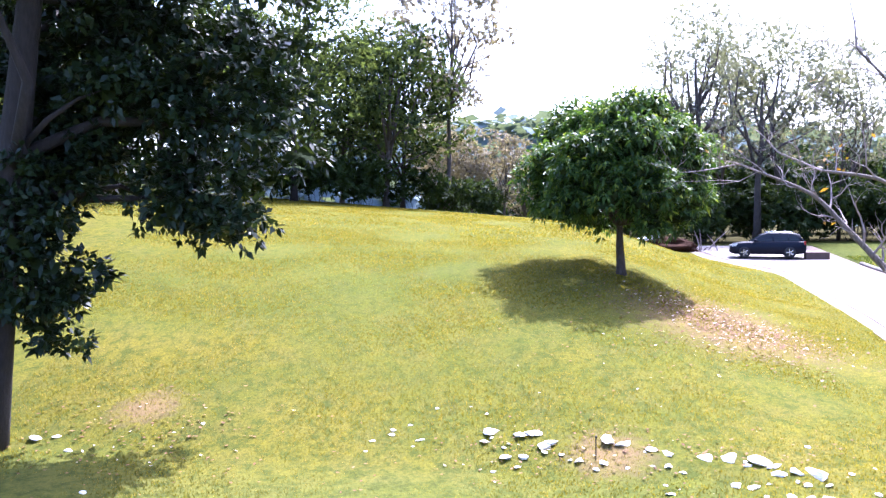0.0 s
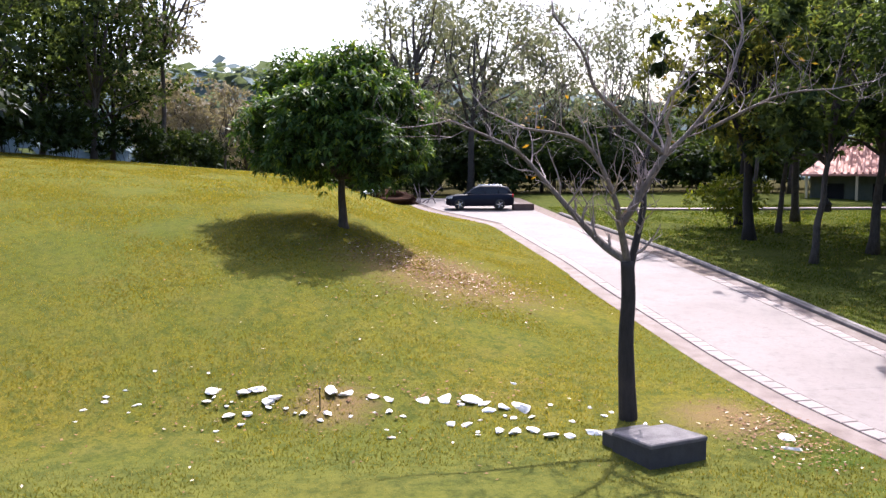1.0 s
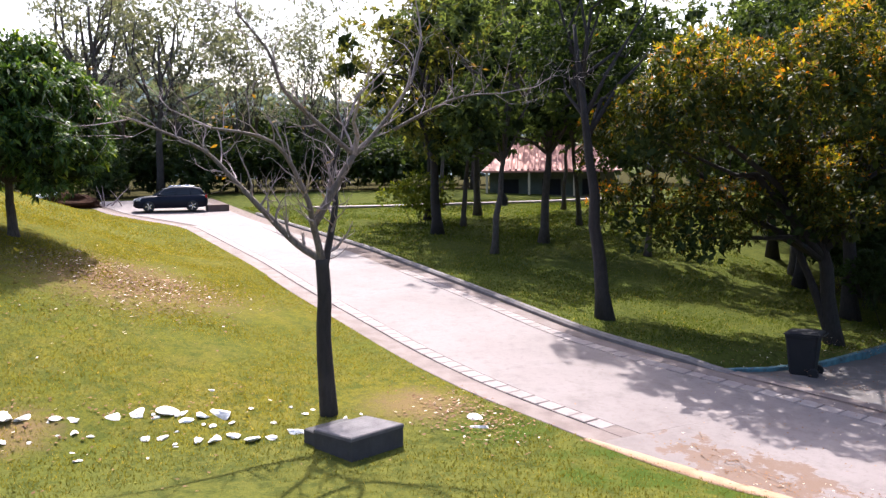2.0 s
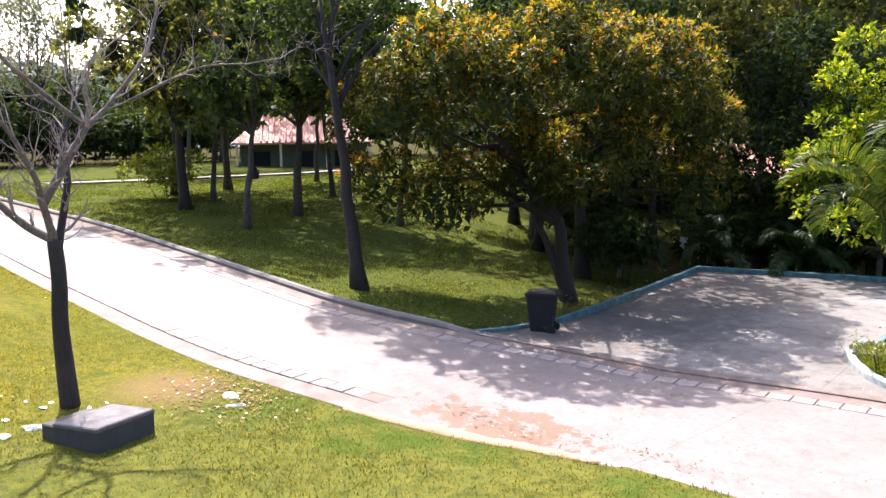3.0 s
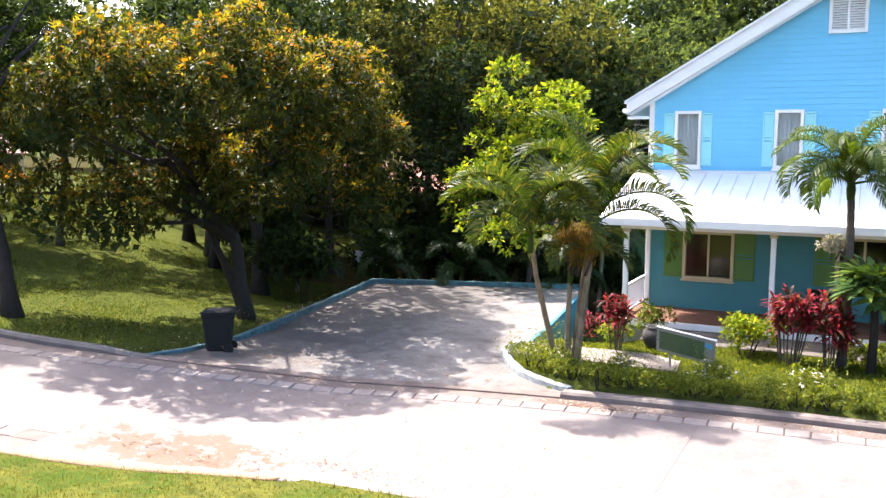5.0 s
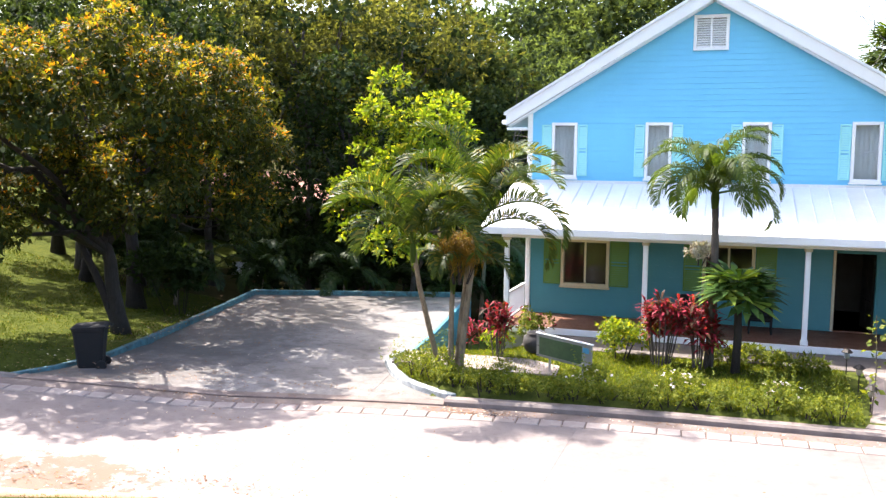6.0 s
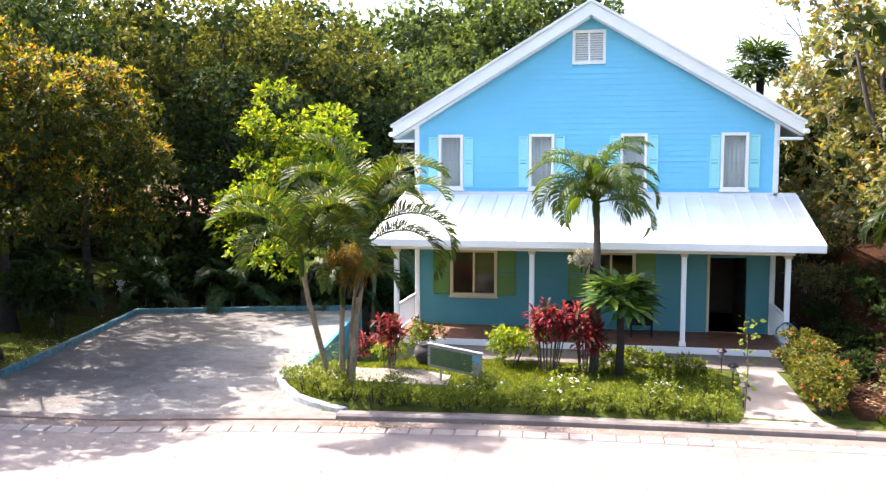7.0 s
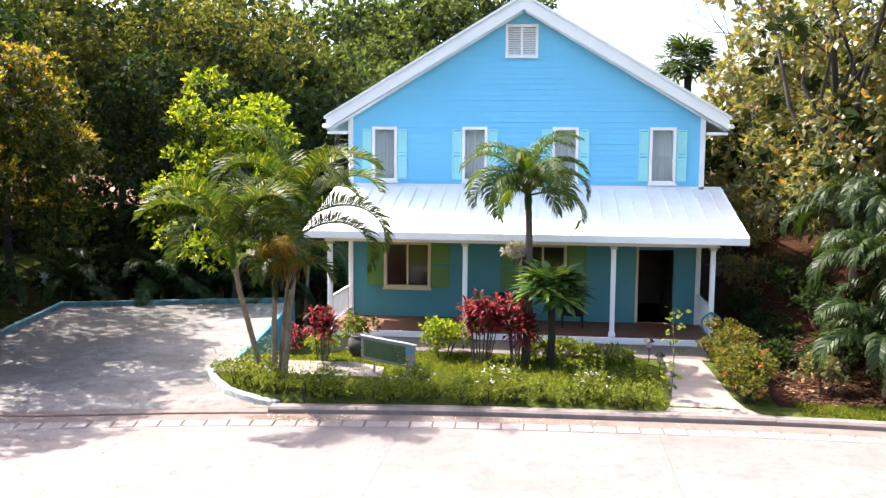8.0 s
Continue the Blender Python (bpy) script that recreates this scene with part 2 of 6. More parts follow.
IRON = surface("dark_iron", (.02, .018, .017), (.035, .025, .02), .5, 5, 60, .2, metal=.5)
TERRA = surface("red_clay_tile", (.54, .26, .20), (.38, .16, .115), .75, 2, 30, .5, each=.5)
STONE = surface("white_limestone", (.84, .81, .77), (.58, .52, .46), .85, 5, 40, .6, each=.25, bump_scale=18, depth=.03)
BOXSTONE = surface("weathered_concrete", (.125, .112, .115), (.05, .043, .045), .9, 3.5, 40, .5)
# darker than the lid; for the box body, its side slab and the pot
BOXSIDE = surface("dark_concrete", (.05, .045, .045), (.025, .022, .022), .9, 3, 40, .5)
BARK_DARK = bark("dark_bark", (.027, .020, .017), (.011, .008, .007))
BARK_GREY = bark("grey_bark", (.088, .070, .059), (.032, .025, .021))
# distance haze is mixed into the leaf colour of the hills
L_FAR = leaves("haze_tinted_far_woods", (.11, .15, .15), (.16, .20, .21), glow=.2, rough=.9, spec=.05)
BARK_LIMB = bark("greyish_limb_bark", (.165, .130, .108), (.060, .046, .038), 4, .5)
BARK_PINK = bark("pale_pinkish_bark", (.33, .265, .25), (.14, .105, .10), 4, .4)
PALM_BARK = bark("palm_bark", (.21, .165, .11), (.10, .075, .048), 3, .4)
L_DARK = leaves("dark_glossy_leaves", (.016, .030, .011), (.038, .060, .021), glow=.42, rough=.6, spec=.06)
L_NEAR = leaves("near_black_green_leaves", (.008, .018, .008), (.024, .041, .015), glow=.14, rough=.4, spec=.22)
L_MANGO = leaves("mango_leaves", (.023, .056, .014), (.075, .138, .029), (.15, .21, .032), .12, glow=.36, rough=.45, spec=.2)
L_WOOD = leaves("woodland_leaves", (.054, .082, .039), (.092, .124, .056), glow=.6, rough=.8, spec=.03)
L_OLIVE = leaves("olive_leaves", (.066, .077, .026), (.138, .143, .047), glow=.6, rough=.8, spec=.03)
# pale grey-green carries the haze in front of the far trees
L_HAZE = leaves("haze_grey_green_leaves", (.095, .112, .115), (.200, .210, .222), glow=.5, spec=.08)
L_GREY = leaves("dry_grey_leaves", (.16, .145, .135), (.30, .27, .24), glow=.3)
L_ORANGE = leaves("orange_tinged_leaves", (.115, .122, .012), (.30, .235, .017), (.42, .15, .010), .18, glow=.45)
L_FLOWER_TREE = leaves("deep_olive_leaves", (.017, .024, .005), (.072, .084, .013), (.15, .095, .011), .08, glow=.4, rough=.5, spec=.12)
L_LIME = leaves("lime_leaves", (.075, .13, .010), (.22, .28, .018), (.34, .33, .024), .15, glow=.5)
L_PALM = leaves("palm_leaflets", (.024, .050, .008), (.078, .112, .014), glow=.44, rough=.5, spec=.16)
# palm leaflets again, darkened so the colour holds the shade they stand in
L_PALM_SHADE = leaves("shade_dark_palm_leaflets", (.011, .025, .007), (.040, .066, .015), glow=.34, rough=.45, spec=.2)
L_PALM_DRY = leaves("yellowing_palm_leaflets", (.12, .085, .014), (.24, .125, .020), glow=.4)
L_PALM_SUN = leaves("glossy_palm_leaflets", (.020, .042, .008), (.070, .096, .014), (.13, .12, .02), .12, glow=.40, rough=.45, spec=.2)
L_PALE = leaves("pale_shiny_leaves", (.080, .092, .032), (.21, .20, .088), (.28, .17, .05), .10, glow=.38, rough=.38, spec=.5)
L_SHRUB = leaves("garden_leaves", (.060, .095, .011), (.23, .25, .034), glow=.42)
L_RED = leaves("crimson_leaves", (.16, .012, .026), (.36, .035, .065), (.07, .035, .022), .35, glow=.4)
L_HEDGE = leaves("hedge_leaves", (.045, .062, .010), (.165, .150, .024), (.50, .075, .016), .02, glow=.35)
L_GRASS_LUSH = leaves("lush_grass_blades", (.072, .076, .015), (.122, .118, .024), (.20, .17, .07), .10, glow=.55, rough=.8, spec=.03, clump=2.6)
L_GRASS_GREEN = leaves("green_grass_blades", (.040, .064, .012), (.082, .102, .020), (.17, .15, .05), .06, glow=.5, rough=.8, spec=.03)
L_GRASS_GARDEN = leaves("garden_grass_blades", (.072, .105, .014), (.150, .170, .026), (.22, .20, .06), .05, glow=.55, rough=.8, spec=.03)
L_GRASS = leaves("grass_blades", (.108, .104, .014), (.190, .166, .024), (.25, .19, .07), .10, glow=.52, rough=.8, spec=.03, clump=2.6)
# brown litter for the bank, its shade carried in the leaf colour
L_LITTER_BROWN = leaves("shade_brown_fallen_leaves", (.034, .016, .009), (.120, .058, .030), (.24, .15, .09), .14, glow=.1, rough=.7)
L_LITTER = leaves("fallen_leaves", (.13, .060, .028), (.27, .145, .072), (.50, .42, .34), .13, glow=.1, rough=.7)
# dark filler leaves: the shade inside the crowns is put into this colour
L_CORE = leaves("shade_coloured_inner_leaves", (.020, .033, .014), (.046, .066, .026), glow=.2, rough=.8, spec=.03)
L_CREAM = leaves("dry_cream_flower_stalks", (.32, .29, .23), (.58, .54, .45), glow=.2)
FLOWER = leaves("pale_flowers", (.55, .50, .50), (.75, .68, .70), glow=.2)


# ---- builders ----
class Shape:
    """Collects corners and faces of one mesh."""

    def __init__(self):
        self.v, self.f = [], []

    def add(self, verts, faces):
        k = len(self.v)
        self.v += [tuple(p) for p in verts]
        self.f += [tuple(i + k for i in f) for f in faces]
        return self

    def box(self, x0, x1, y0, y1, z0, z1, cut=0.0):
        """A block, its edges cut back by cut."""
        c = min(cut, abs(x1 - x0) * .45, abs(y1 - y0) * .45, abs(z1 - z0) * .45)
        if c <= 0:
            return self.add([(x, y, z) for x in (x0, x1) for y in (y0, y1) for z in (z0, z1)],
                            [(0, 1, 3, 2), (4, 6, 7, 5), (0, 4, 5, 1), (2, 3, 7, 6), (0, 2, 6, 4), (1, 5, 7, 3)])
        rings = []
        for z, i in ((z0, c), (z0 + c, 0), (z1 - c, 0), (z1, c)):
            a, b, d, e = x0 + i, x1 - i, y0 + i, y1 - i
            k = c if not i else c * .6
            rings.append([(a + k, d, z), (b - k, d, z), (b, d + k, z), (b, e - k, z), (b - k, e, z), (a + k, e, z), (a, e - k, z), (a, d + k, z)])
        return self.loft(rings)

    def loft(self, rings, caps=True, closed=True):
        n = len(rings[0])
        faces = []
        for r in range(len(rings) - 1):
            for i in range(n if closed else n - 1):
                j = (i + 1) % n
                faces.append((r * n + i, r * n + j, (r + 1) * n + j, (r + 1) * n + i))
        if caps:
            faces += [tuple(range(n))[::-1], tuple((len(rings) - 1) * n + i for i in range(n))]
        return self.add([p for r in rings for p in r], faces)

    def tube(self, pts, radii, sides=8):
        pts = [Vector(p) for p in pts]
        rings = []
        side = Vector((.3, .9, .2))
        for i, p in enumerate(pts):
            d = (pts[min(i + 1, len(pts) - 1)] - pts[max(i - 1, 0)]).normalized()
            a = d.cross(side)
            a = (a if a.length > .05 else d.cross(Vector((1, 0, 0)))).normalized()
            b = d.cross(a).normalized()
            r = radii[i] if isinstance(radii, (list, tuple)) else radii
            rings.append([p + (a * math.cos(t) + b * math.sin(t)) * r for t in (2 * math.pi * k / sides for k in range(sides))])
        return self.loft(rings)

    def lathe(self, profile, sides=16, at=(0, 0, 0)):
        return self.loft([[(at[0] + r * math.cos(t), at[1] + r * math.sin(t), at[2] + z) for t in (2 * math.pi * k / sides for k in range(sides))] for r, z in profile])

    def prism(self, outline, axis, a, b):
        """An outline of (u, v) pushed along an axis from a to b; u, v are the other two axes in order."""
        put = {"x": lambda u, v, w: (w, u, v), "y": lambda u, v, w: (u, w, v), "z": lambda u, v, w: (u, v, w)}[axis]
        return self.loft([[put(u, v, w) for u, v in outline] for w in (a, b)])

    def moved(self, m):
        self.v = [tuple(m @ Vector(p)) for p in self.v]
        return self

    def mesh(self, name, material, smooth=False, weld=False):
        me = bpy.data.meshes.new(name)
        me.from_pydata(self.v, [], self.f)
        bm = bmesh.new()
        bm.from_mesh(me)
        if weld:
            bmesh.ops.remove_doubles(bm, verts=bm.verts, dist=.0005)
        bmesh.ops.recalc_face_normals(bm, faces=bm.faces)
        bm.to_mesh(me)
        bm.free()
        me.materials.append(material)
        if smooth:
            me.polygons.foreach_set("use_smooth", [True] * len(me.polygons))
        return me


def thing(name, at, label, category, group="", kind=""):
    ob = new(name)
    ob.location = at
    return tagged(ob, label, category, group, kind)


def part(name, shape, material, parent, label="", smooth=False, at=None):
    me = shape.mesh(name, material, smooth) if isinstance(shape, Shape) else shape
    ob = new(name, me)
    ob.parent = parent
    if at is not None:
        ob.matrix_basis = at if isinstance(at, Matrix) else Matrix.Translation(at)
    return tagged(ob, label)


def quads_mesh(name, verts, per, material):
    """A mesh of many loose faces: verts is (n, per, 3)."""
    verts = np.asarray(verts, np.float32)
    n = len(verts)
    me = bpy.data.meshes.new(name)
    me.vertices.add(n * per)
    me.vertices.foreach_set("co", verts.ravel())
    me.loops.add(n * per)
    me.loops.foreach_set("vertex_index", np.arange(n * per, dtype=np.int32))
    me.polygons.add(n)
    me.polygons.foreach_set("loop_start", np.arange(0, n * per, per, dtype=np.int32))
    me.update(calc_edges=True)
    me.materials.append(material)
    return me


def unit(v):
    return v / np.maximum(np.linalg.norm(v, axis=-1, keepdims=True), 1e-6)


def leaf_faces(rng, where_, size, aspect=.42, up=.5, outward=None, droop=.3):
    """Pointed leaves at the given places, each turned its own way, hanging a little at the tip."""
    n = len(where_)
    nor = rng.normal(size=(n, 3)) * .55
    nor[:, 2] = np.abs(nor[:, 2]) + up * (1.1 if outward is None else .7)
    if outward is not None:
        nor += outward * 1.05
    nor = unit(nor)
    along = rng.normal(size=(n, 3))
    if outward is not None:
        along += outward * 1.2
    along[:, 2] -= droop
    along = unit(along - nor * (along * nor).sum(1, keepdims=True))
    side = np.cross(nor, along)
    s = (size * rng.uniform(.6, 1.35, n))[:, None]
    tip = where_ + along * s
    tip[:, 2] -= droop * .25 * s[:, 0]
    mid = where_ + along * s * .45
    return np.stack([where_, mid + side * s * aspect * .5, tip, mid - side * s * aspect * .5], 1)


def spray_faces(rng, centres, outward, size, aspect=.42, droop=.3, per=8, corners=4):
    """Leaves in small rosettes, as they sit round a twig's end."""
    n = len(centres) * per
    c, o = np.repeat(centres, per, axis=0), np.repeat(outward, per, axis=0)
    along = unit(rng.normal(size=(n, 3)) * .8 + o * .75 + np.array([0, 0, .1 - droop * .8]))
    s = (size * rng.uniform(.55, 1.3, n) * np.repeat(rng.uniform(.8, 1.2, len(centres)), per))[:, None]
    base = c + along * s * .12 + rng.normal(size=(n, 3)) * size * .16
    nor = rng.normal(size=(n, 3)) * (.5 if corners == 4 else .3) + o * (.35 if corners == 4 else .8) + np.array([0, 0, .8])
    nor = unit(nor - along * (nor * along).sum(1, keepdims=True))
    side = np.cross(nor, along)
    mid = base + along * s * .45
    tip = base + along * s
    tip[:, 2] -= droop * .3 * s[:, 0]
    if corners == 3:
        return np.stack([base + side * s * aspect * .5, tip, base - side * s * aspect * .5], 1)
    return np.stack([base, mid + side * s * aspect * .5, tip, mid - side * s * aspect * .5], 1)


def crown_leaves(rng, clumps, count, size, aspect=.42, droop=.3, shell=.55, flat=.75, lift=.28, per=8, corners=4):
    """Leaf rosettes in round clumps (x, y, z, r): mostly on their outside."""
    clumps = np.asarray(clumps, float)
    n = count // per
    w = clumps[:, 3] ** 2
    k = rng.choice(len(clumps), n, p=w / w.sum())
    d = unit(rng.normal(size=(n, 3)))
    d[:, 2] = d[:, 2] * .8 + lift
    d = unit(d)
    r = clumps[k, 3] * (shell + (1.12 - shell) * rng.random(n) ** .45)
    return spray_faces(rng, clumps[k, :3] + d * np.array([1, 1, flat]) * r[:, None], d, size, aspect, droop, per, corners)


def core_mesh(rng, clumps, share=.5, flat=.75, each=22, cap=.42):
    """The dense inside of a crown: overlapping leaf sprays in every clump, their dark colour standing for shade."""
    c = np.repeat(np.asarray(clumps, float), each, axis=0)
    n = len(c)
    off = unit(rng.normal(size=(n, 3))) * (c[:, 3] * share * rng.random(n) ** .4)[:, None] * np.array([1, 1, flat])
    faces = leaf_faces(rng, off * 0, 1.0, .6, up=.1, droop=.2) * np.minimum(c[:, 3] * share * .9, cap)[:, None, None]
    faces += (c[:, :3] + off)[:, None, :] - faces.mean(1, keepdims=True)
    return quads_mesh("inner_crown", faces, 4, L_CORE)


def crown_clumps(rng, n, radius, low, high, inner=.35, lobes=5, lump=1.0):
    """Clump places in an uneven round crown between two heights."""
    out = []
    ph = rng.uniform(0, 6.28, 3)
    for _ in range(n):
        t = rng.uniform(0, 2 * math.pi)
        h = rng.uniform(-1, 1)
        reach = math.sqrt(max(0, 1 - h * h * .92)) * (1 + .16 * math.sin(2 * t + ph[0]) + .12 * math.sin(lobes * t + ph[1]) + .1 * math.sin(4 * h + ph[2]))
        f = inner + (1 - inner) * rng.random() ** .5
        out.append((radius * reach * f * math.cos(t), radius * reach * f * math.sin(t), (low + high) / 2 + (high - low) / 2 * h * (.75 + .25 * f), radius * lump * rng.uniform(.22, .40)))
    return out


def dome_clumps(seed, n, radius, low, high, lobe):
    """Large rounded lobes set round the outside of a crown, fuller at the top."""
    rng = np.random.default_rng(seed)
    out = []
    for k in range(n):
        h = -.75 + 1.72 * (k + .5) / n
        reach = math.sqrt(1 - min(.96, h * h)) * rng.uniform(.72, 1.12)
        t = k * 2.399 + rng.normal() * .3
        out.append(((radius - lobe * .4) * reach * math.cos(t), (radius - lobe * .4) * reach * math.sin(t), (low + high) / 2 + ((high - low) / 2 - lobe * .5) * h + rng.normal() * .25, lobe * rng.uniform(.7, 1.3)))
    return out


def trunk_shape(rng, height, r, lean=(0, 0), targets=(), fork=.35, sides=9, flare=1.5, bend=.04):
    """A tapered, slightly crooked trunk with limbs that reach for the given places."""
    s = Shape()
    pts, rad = [], []
    steps = 9
    wob = rng.normal(size=(steps + 1, 2)) * bend * height * .3
    for i in range(steps + 1):
        t = i / steps
        pts.append((lean[0] * t + wob[i, 0] * t * (1 - t) * 2, lean[1] * t + wob[i, 1] * t * (1 - t) * 2, -.25 + (height + .25) * t))
        rad.append(r * ((1 - .78 * t) + (flare - 1) * max(0, 1 - t * 9) ** 2))
    s.tube(pts, rad, sides)
    for q in targets:
        q = np.array(q[:3])
        t0 = min(.95, max(fork, rng.uniform(fork, .85) * min(1.0, q[2] / height)))
        i = t0 * steps
        a = np.array(pts[int(i)]) + (np.array(pts[min(int(i) + 1, steps)]) - np.array(pts[int(i)])) * (i - int(i))
        ln = np.linalg.norm(q - a)
        b = a + (q - a) * .35 + rng.normal(size=3) * ln * .07 + [0, 0, ln * .06]
        c = a + (q - a) * .7 + rng.normal(size=3) * ln * .08 + [0, 0, ln * .05]
        r0 = min(r * (1 - .78 * t0) * .75, .035 + .022 * ln)
        s.tube([a, b, c, q], [r0, r0 * .72, r0 * .45, r0 * .15], 6)
    return s


def tree(at, label, height, radius, low, high, leaf, count, foliage, wood, r=.2, lean=(0, 0), clumps=40, seed=1, size_asp=.42, droop=.3, reach=14,
         category="tree", group="", inner=.35, fork=.35, centre=(0, 0), shell=.55, extra=(), core=0.0, lump=1.0, corners=4):
    rng = np.random.default_rng(seed)
    cl = crown_clumps(rng, clumps, radius, low, high, inner, 5, lump)
    cl = [(x + centre[0], y + centre[1], z, q) for x, y, z, q in cl] + list(extra)
    ob = thing("tree", at, label, category, group)
    picks = [cl[i] for i in rng.choice(len(cl), min(reach, len(cl)), replace=False)]
    part("trunk", trunk_shape(rng, height, r, lean, picks, fork), wood, ob, smooth=True)
    part("crown", quads_mesh("crown", crown_leaves(rng, cl, count, leaf, size_asp, droop, shell, corners=corners), corners, foliage), foliage, ob)
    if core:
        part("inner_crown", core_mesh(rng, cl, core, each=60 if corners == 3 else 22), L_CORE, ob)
    return ob


def placed(x, y, turn=0.0, size=1.0, dz=0.0):
    return Matrix.Translation((x, y, float(ground_z(x, y)) + dz)) @ Matrix.Rotation(turn, 4, "Z") @ Matrix.Scale(size, 4)


def on_ground(x, y, dz=0.0):
    return (x, y, float(ground_z(x, y)) + dz)


def ease(a, b, v):
    u = np.clip((np.asarray(v, float) - a) / (b - a), 0, 1)
    return u * u * (3 - 2 * u)


def road_z(x):
    """Height of the road, which climbs gently westwards."""
    return 2.4 * np.clip((-10 - np.asarray(x, float)) / 48, 0, 1.15)


FAR_EDGE = [(-70, 14.6), (-50, 14.2), (-36, 14.7), (-26, 14.3), (-19, 13.9), (-15.6, 14.30), (-14.4, 14.66), (-11.75, 15.2), (-9.2, 15.82), (-7, 16.34), (-5.3, 16.6), (-2, 16.97), (1.4, 17.12), (4.6, 17.23), (6.3, 17.2), (14, 16.2), (40, 12)]
NEAR_EDGE = [(-70, 4.5), (-55, 6.4), (-47, 9.1), (-34, 9.0), (-28, 8.7), (-19, 8.5), (-15.8, 8.65), (-13.3, 9.1), (-11, 9.5), (-8.7, 10.4), (-6, 10.9), (-2, 10.9), (6, 9.6), (14, 8.2), (40, 3)]


BED_EDGE = [(-8.05, 20.6), (-8.0, 20.0), (-7.92, 19.3), (-7.45, 18.5), (-6.88, 17.80), (-6.42, 17.44), (-6.05, 17.24), (-5.55, 17.0)]


def bed_y(x):
    """The curved front of the palm bed."""
    xs, ys = zip(*BED_EDGE)
    return np.interp(x, xs, ys)


def edge_y(edge, x):
    xs, ys = zip(*edge)
    x = np.asarray(x, float)
    return sum(np.interp(x + d, xs, ys) for d in (-1.2, -.6, 0, .6, 1.2)) / 5


def ground_z(x, y):
    """Height of the land: road bench, hill in the west, low side yard, bank in the east."""
    x, y = np.asarray(x, float), np.asarray(y, float)
    rz = road_z(x)
    near, far = edge_y(NEAR_EDGE, x), edge_y(FAR_EDGE, x)
    # hill south of the road
    d = np.maximum(0, -16.3 - x - .04 * (y + 3) ** 2 * (y < -3) * .12)
    top = 4.4 - .085 * np.minimum(y, 6)
    hill = .22 + (top - .22) * (1 - np.exp(-(d / 12) ** 1.15))
    hill = hill - 5 * ease(-60, -95, x) - .1 * np.exp(-((x + 15.2) / 1.3) ** 2) * ease(7, 3, y)
    hill = hill + .12 * ease(-13, -9, x)
    south = rz + (hill - rz) * ease(near + .3, near - 9.5, y)
    south = np.where(x > -13, rz + (hill - rz) * ease(near + .3, near - 3, y), south)
    # lawn and woods north of the road
    fall = .105 * np.maximum(0, y - far - .5) * ease(-40, -17, x)
    north = rz + .05 - np.minimum(fall, 1.9) - .015 * np.clip(y - 30, 0, 20)
    north = north + 11 * ease(56, 120, y) * ease(-75, -35, x)
    garden = -.1 + .26 * ease(far + .12, far + .5, y) - 1.6 * ease(20.6, 24.0, y) * ease(-5.0, -6.8, x)
    bank = -.1 + .22 * ease(far + .12, far + .5, y) + 2.6 * ease(4.6, 9.5, x + .12 * (y - 20)) * ease(17.6, 25, y) + 1.5 * ease(9, 25, x)
    garden = np.where((x < -5.5) & (y < bed_y(x)), -.25, garden)
    house = np.where(x > 4.0, bank, garden)
    north = north + (house - north) * ease(-9.6, -8.2, x)
    z = np.where(y < (near + far) / 2, south, north)
    z = np.where((y > near) & (y < near + .46), rz - .025, z)
    inside = (y > near + .45) & (y < far + .12)
    return np.where(inside, rz - .12, z)
# ---- land, road and parking place ----
def build_land():
    def spread(fine, a, b, far):
        core = list(np.arange(a, b + .01, fine))
        step, lo, hi = fine, [], []
        p = a
        while p > -far:
            step *= 1.35
            p -= step
            lo.append(p)
        step, p = fine, b
        while p < far:
            step *= 1.35
            p += step
            hi.append(p)
        return np.array(lo[::-1] + core + hi)
    xs, ys = spread(.42, -66, 14, 1600), spread(.42, -34, 36, 1600)
    gx, gy = np.meshgrid(xs, ys, indexing="ij")
    z = ground_z(gx, gy)
    rough = np.array([[noise.noise(Vector((a * .35, b * .35, 2))) for b in ys] for a in xs])
    inner = (np.abs(gx + 26) < 42) & (np.abs(gy) < 36)
    off = (gy < edge_y(NEAR_EDGE, gx) - .6) | (gy > edge_y(FAR_EDGE, gx) + 1.2)
    z = z + np.where(inner & off & (gx < -9), rough * .05, 0)
    # the parking slab and the garden path lie in the land
    z = np.where((gx > -17.6) & (gx < -6.5) & (gy > edge_y(FAR_EDGE, gx) + .05) & (gy < 30) & (gx < -7.6 - .12 * (gy - 21.3)) & (gx > -15.6 - .11 * (gy - 14.4)), np.minimum(z, -.25), z)
    nx, ny = len(xs), len(ys)
    idx = np.arange(nx * ny).reshape(nx, ny)
    faces = np.stack([idx[:-1, :-1], idx[1:, :-1], idx[1:, 1:], idx[:-1, 1:]], -1).reshape(-1, 4)
    me = bpy.data.meshes.new("ground")
    me.vertices.add(nx * ny)
    me.vertices.foreach_set("co", np.stack([gx, gy, z], -1).astype(np.float32).ravel())
    me.loops.add(len(faces) * 4)
    me.loops.foreach_set("vertex_index", faces.astype(np.int32).ravel())
    me.polygons.add(len(faces))
    me.polygons.foreach_set("loop_start", np.arange(0, len(faces) * 4, 4, dtype=np.int32))
    me.update(calc_edges=True)
    me.materials.append(LAWN)
    me.materials.append(EARTH)
    me.materials.append(FOREST_FLOOR)
    fx, fy = gx.ravel()[faces].mean(1), gy.ravel()[faces].mean(1)
    bank = (fx > 4.6) & (fy > 18.1 + .25 * np.sin(fx * 2.1)) & (fy < 33)
    woods = (fy > 31 + 1.2 * np.sin(fx * .8)) & (fx > -26) | (fy > 60) | (fx < -70) | (fy < -33)
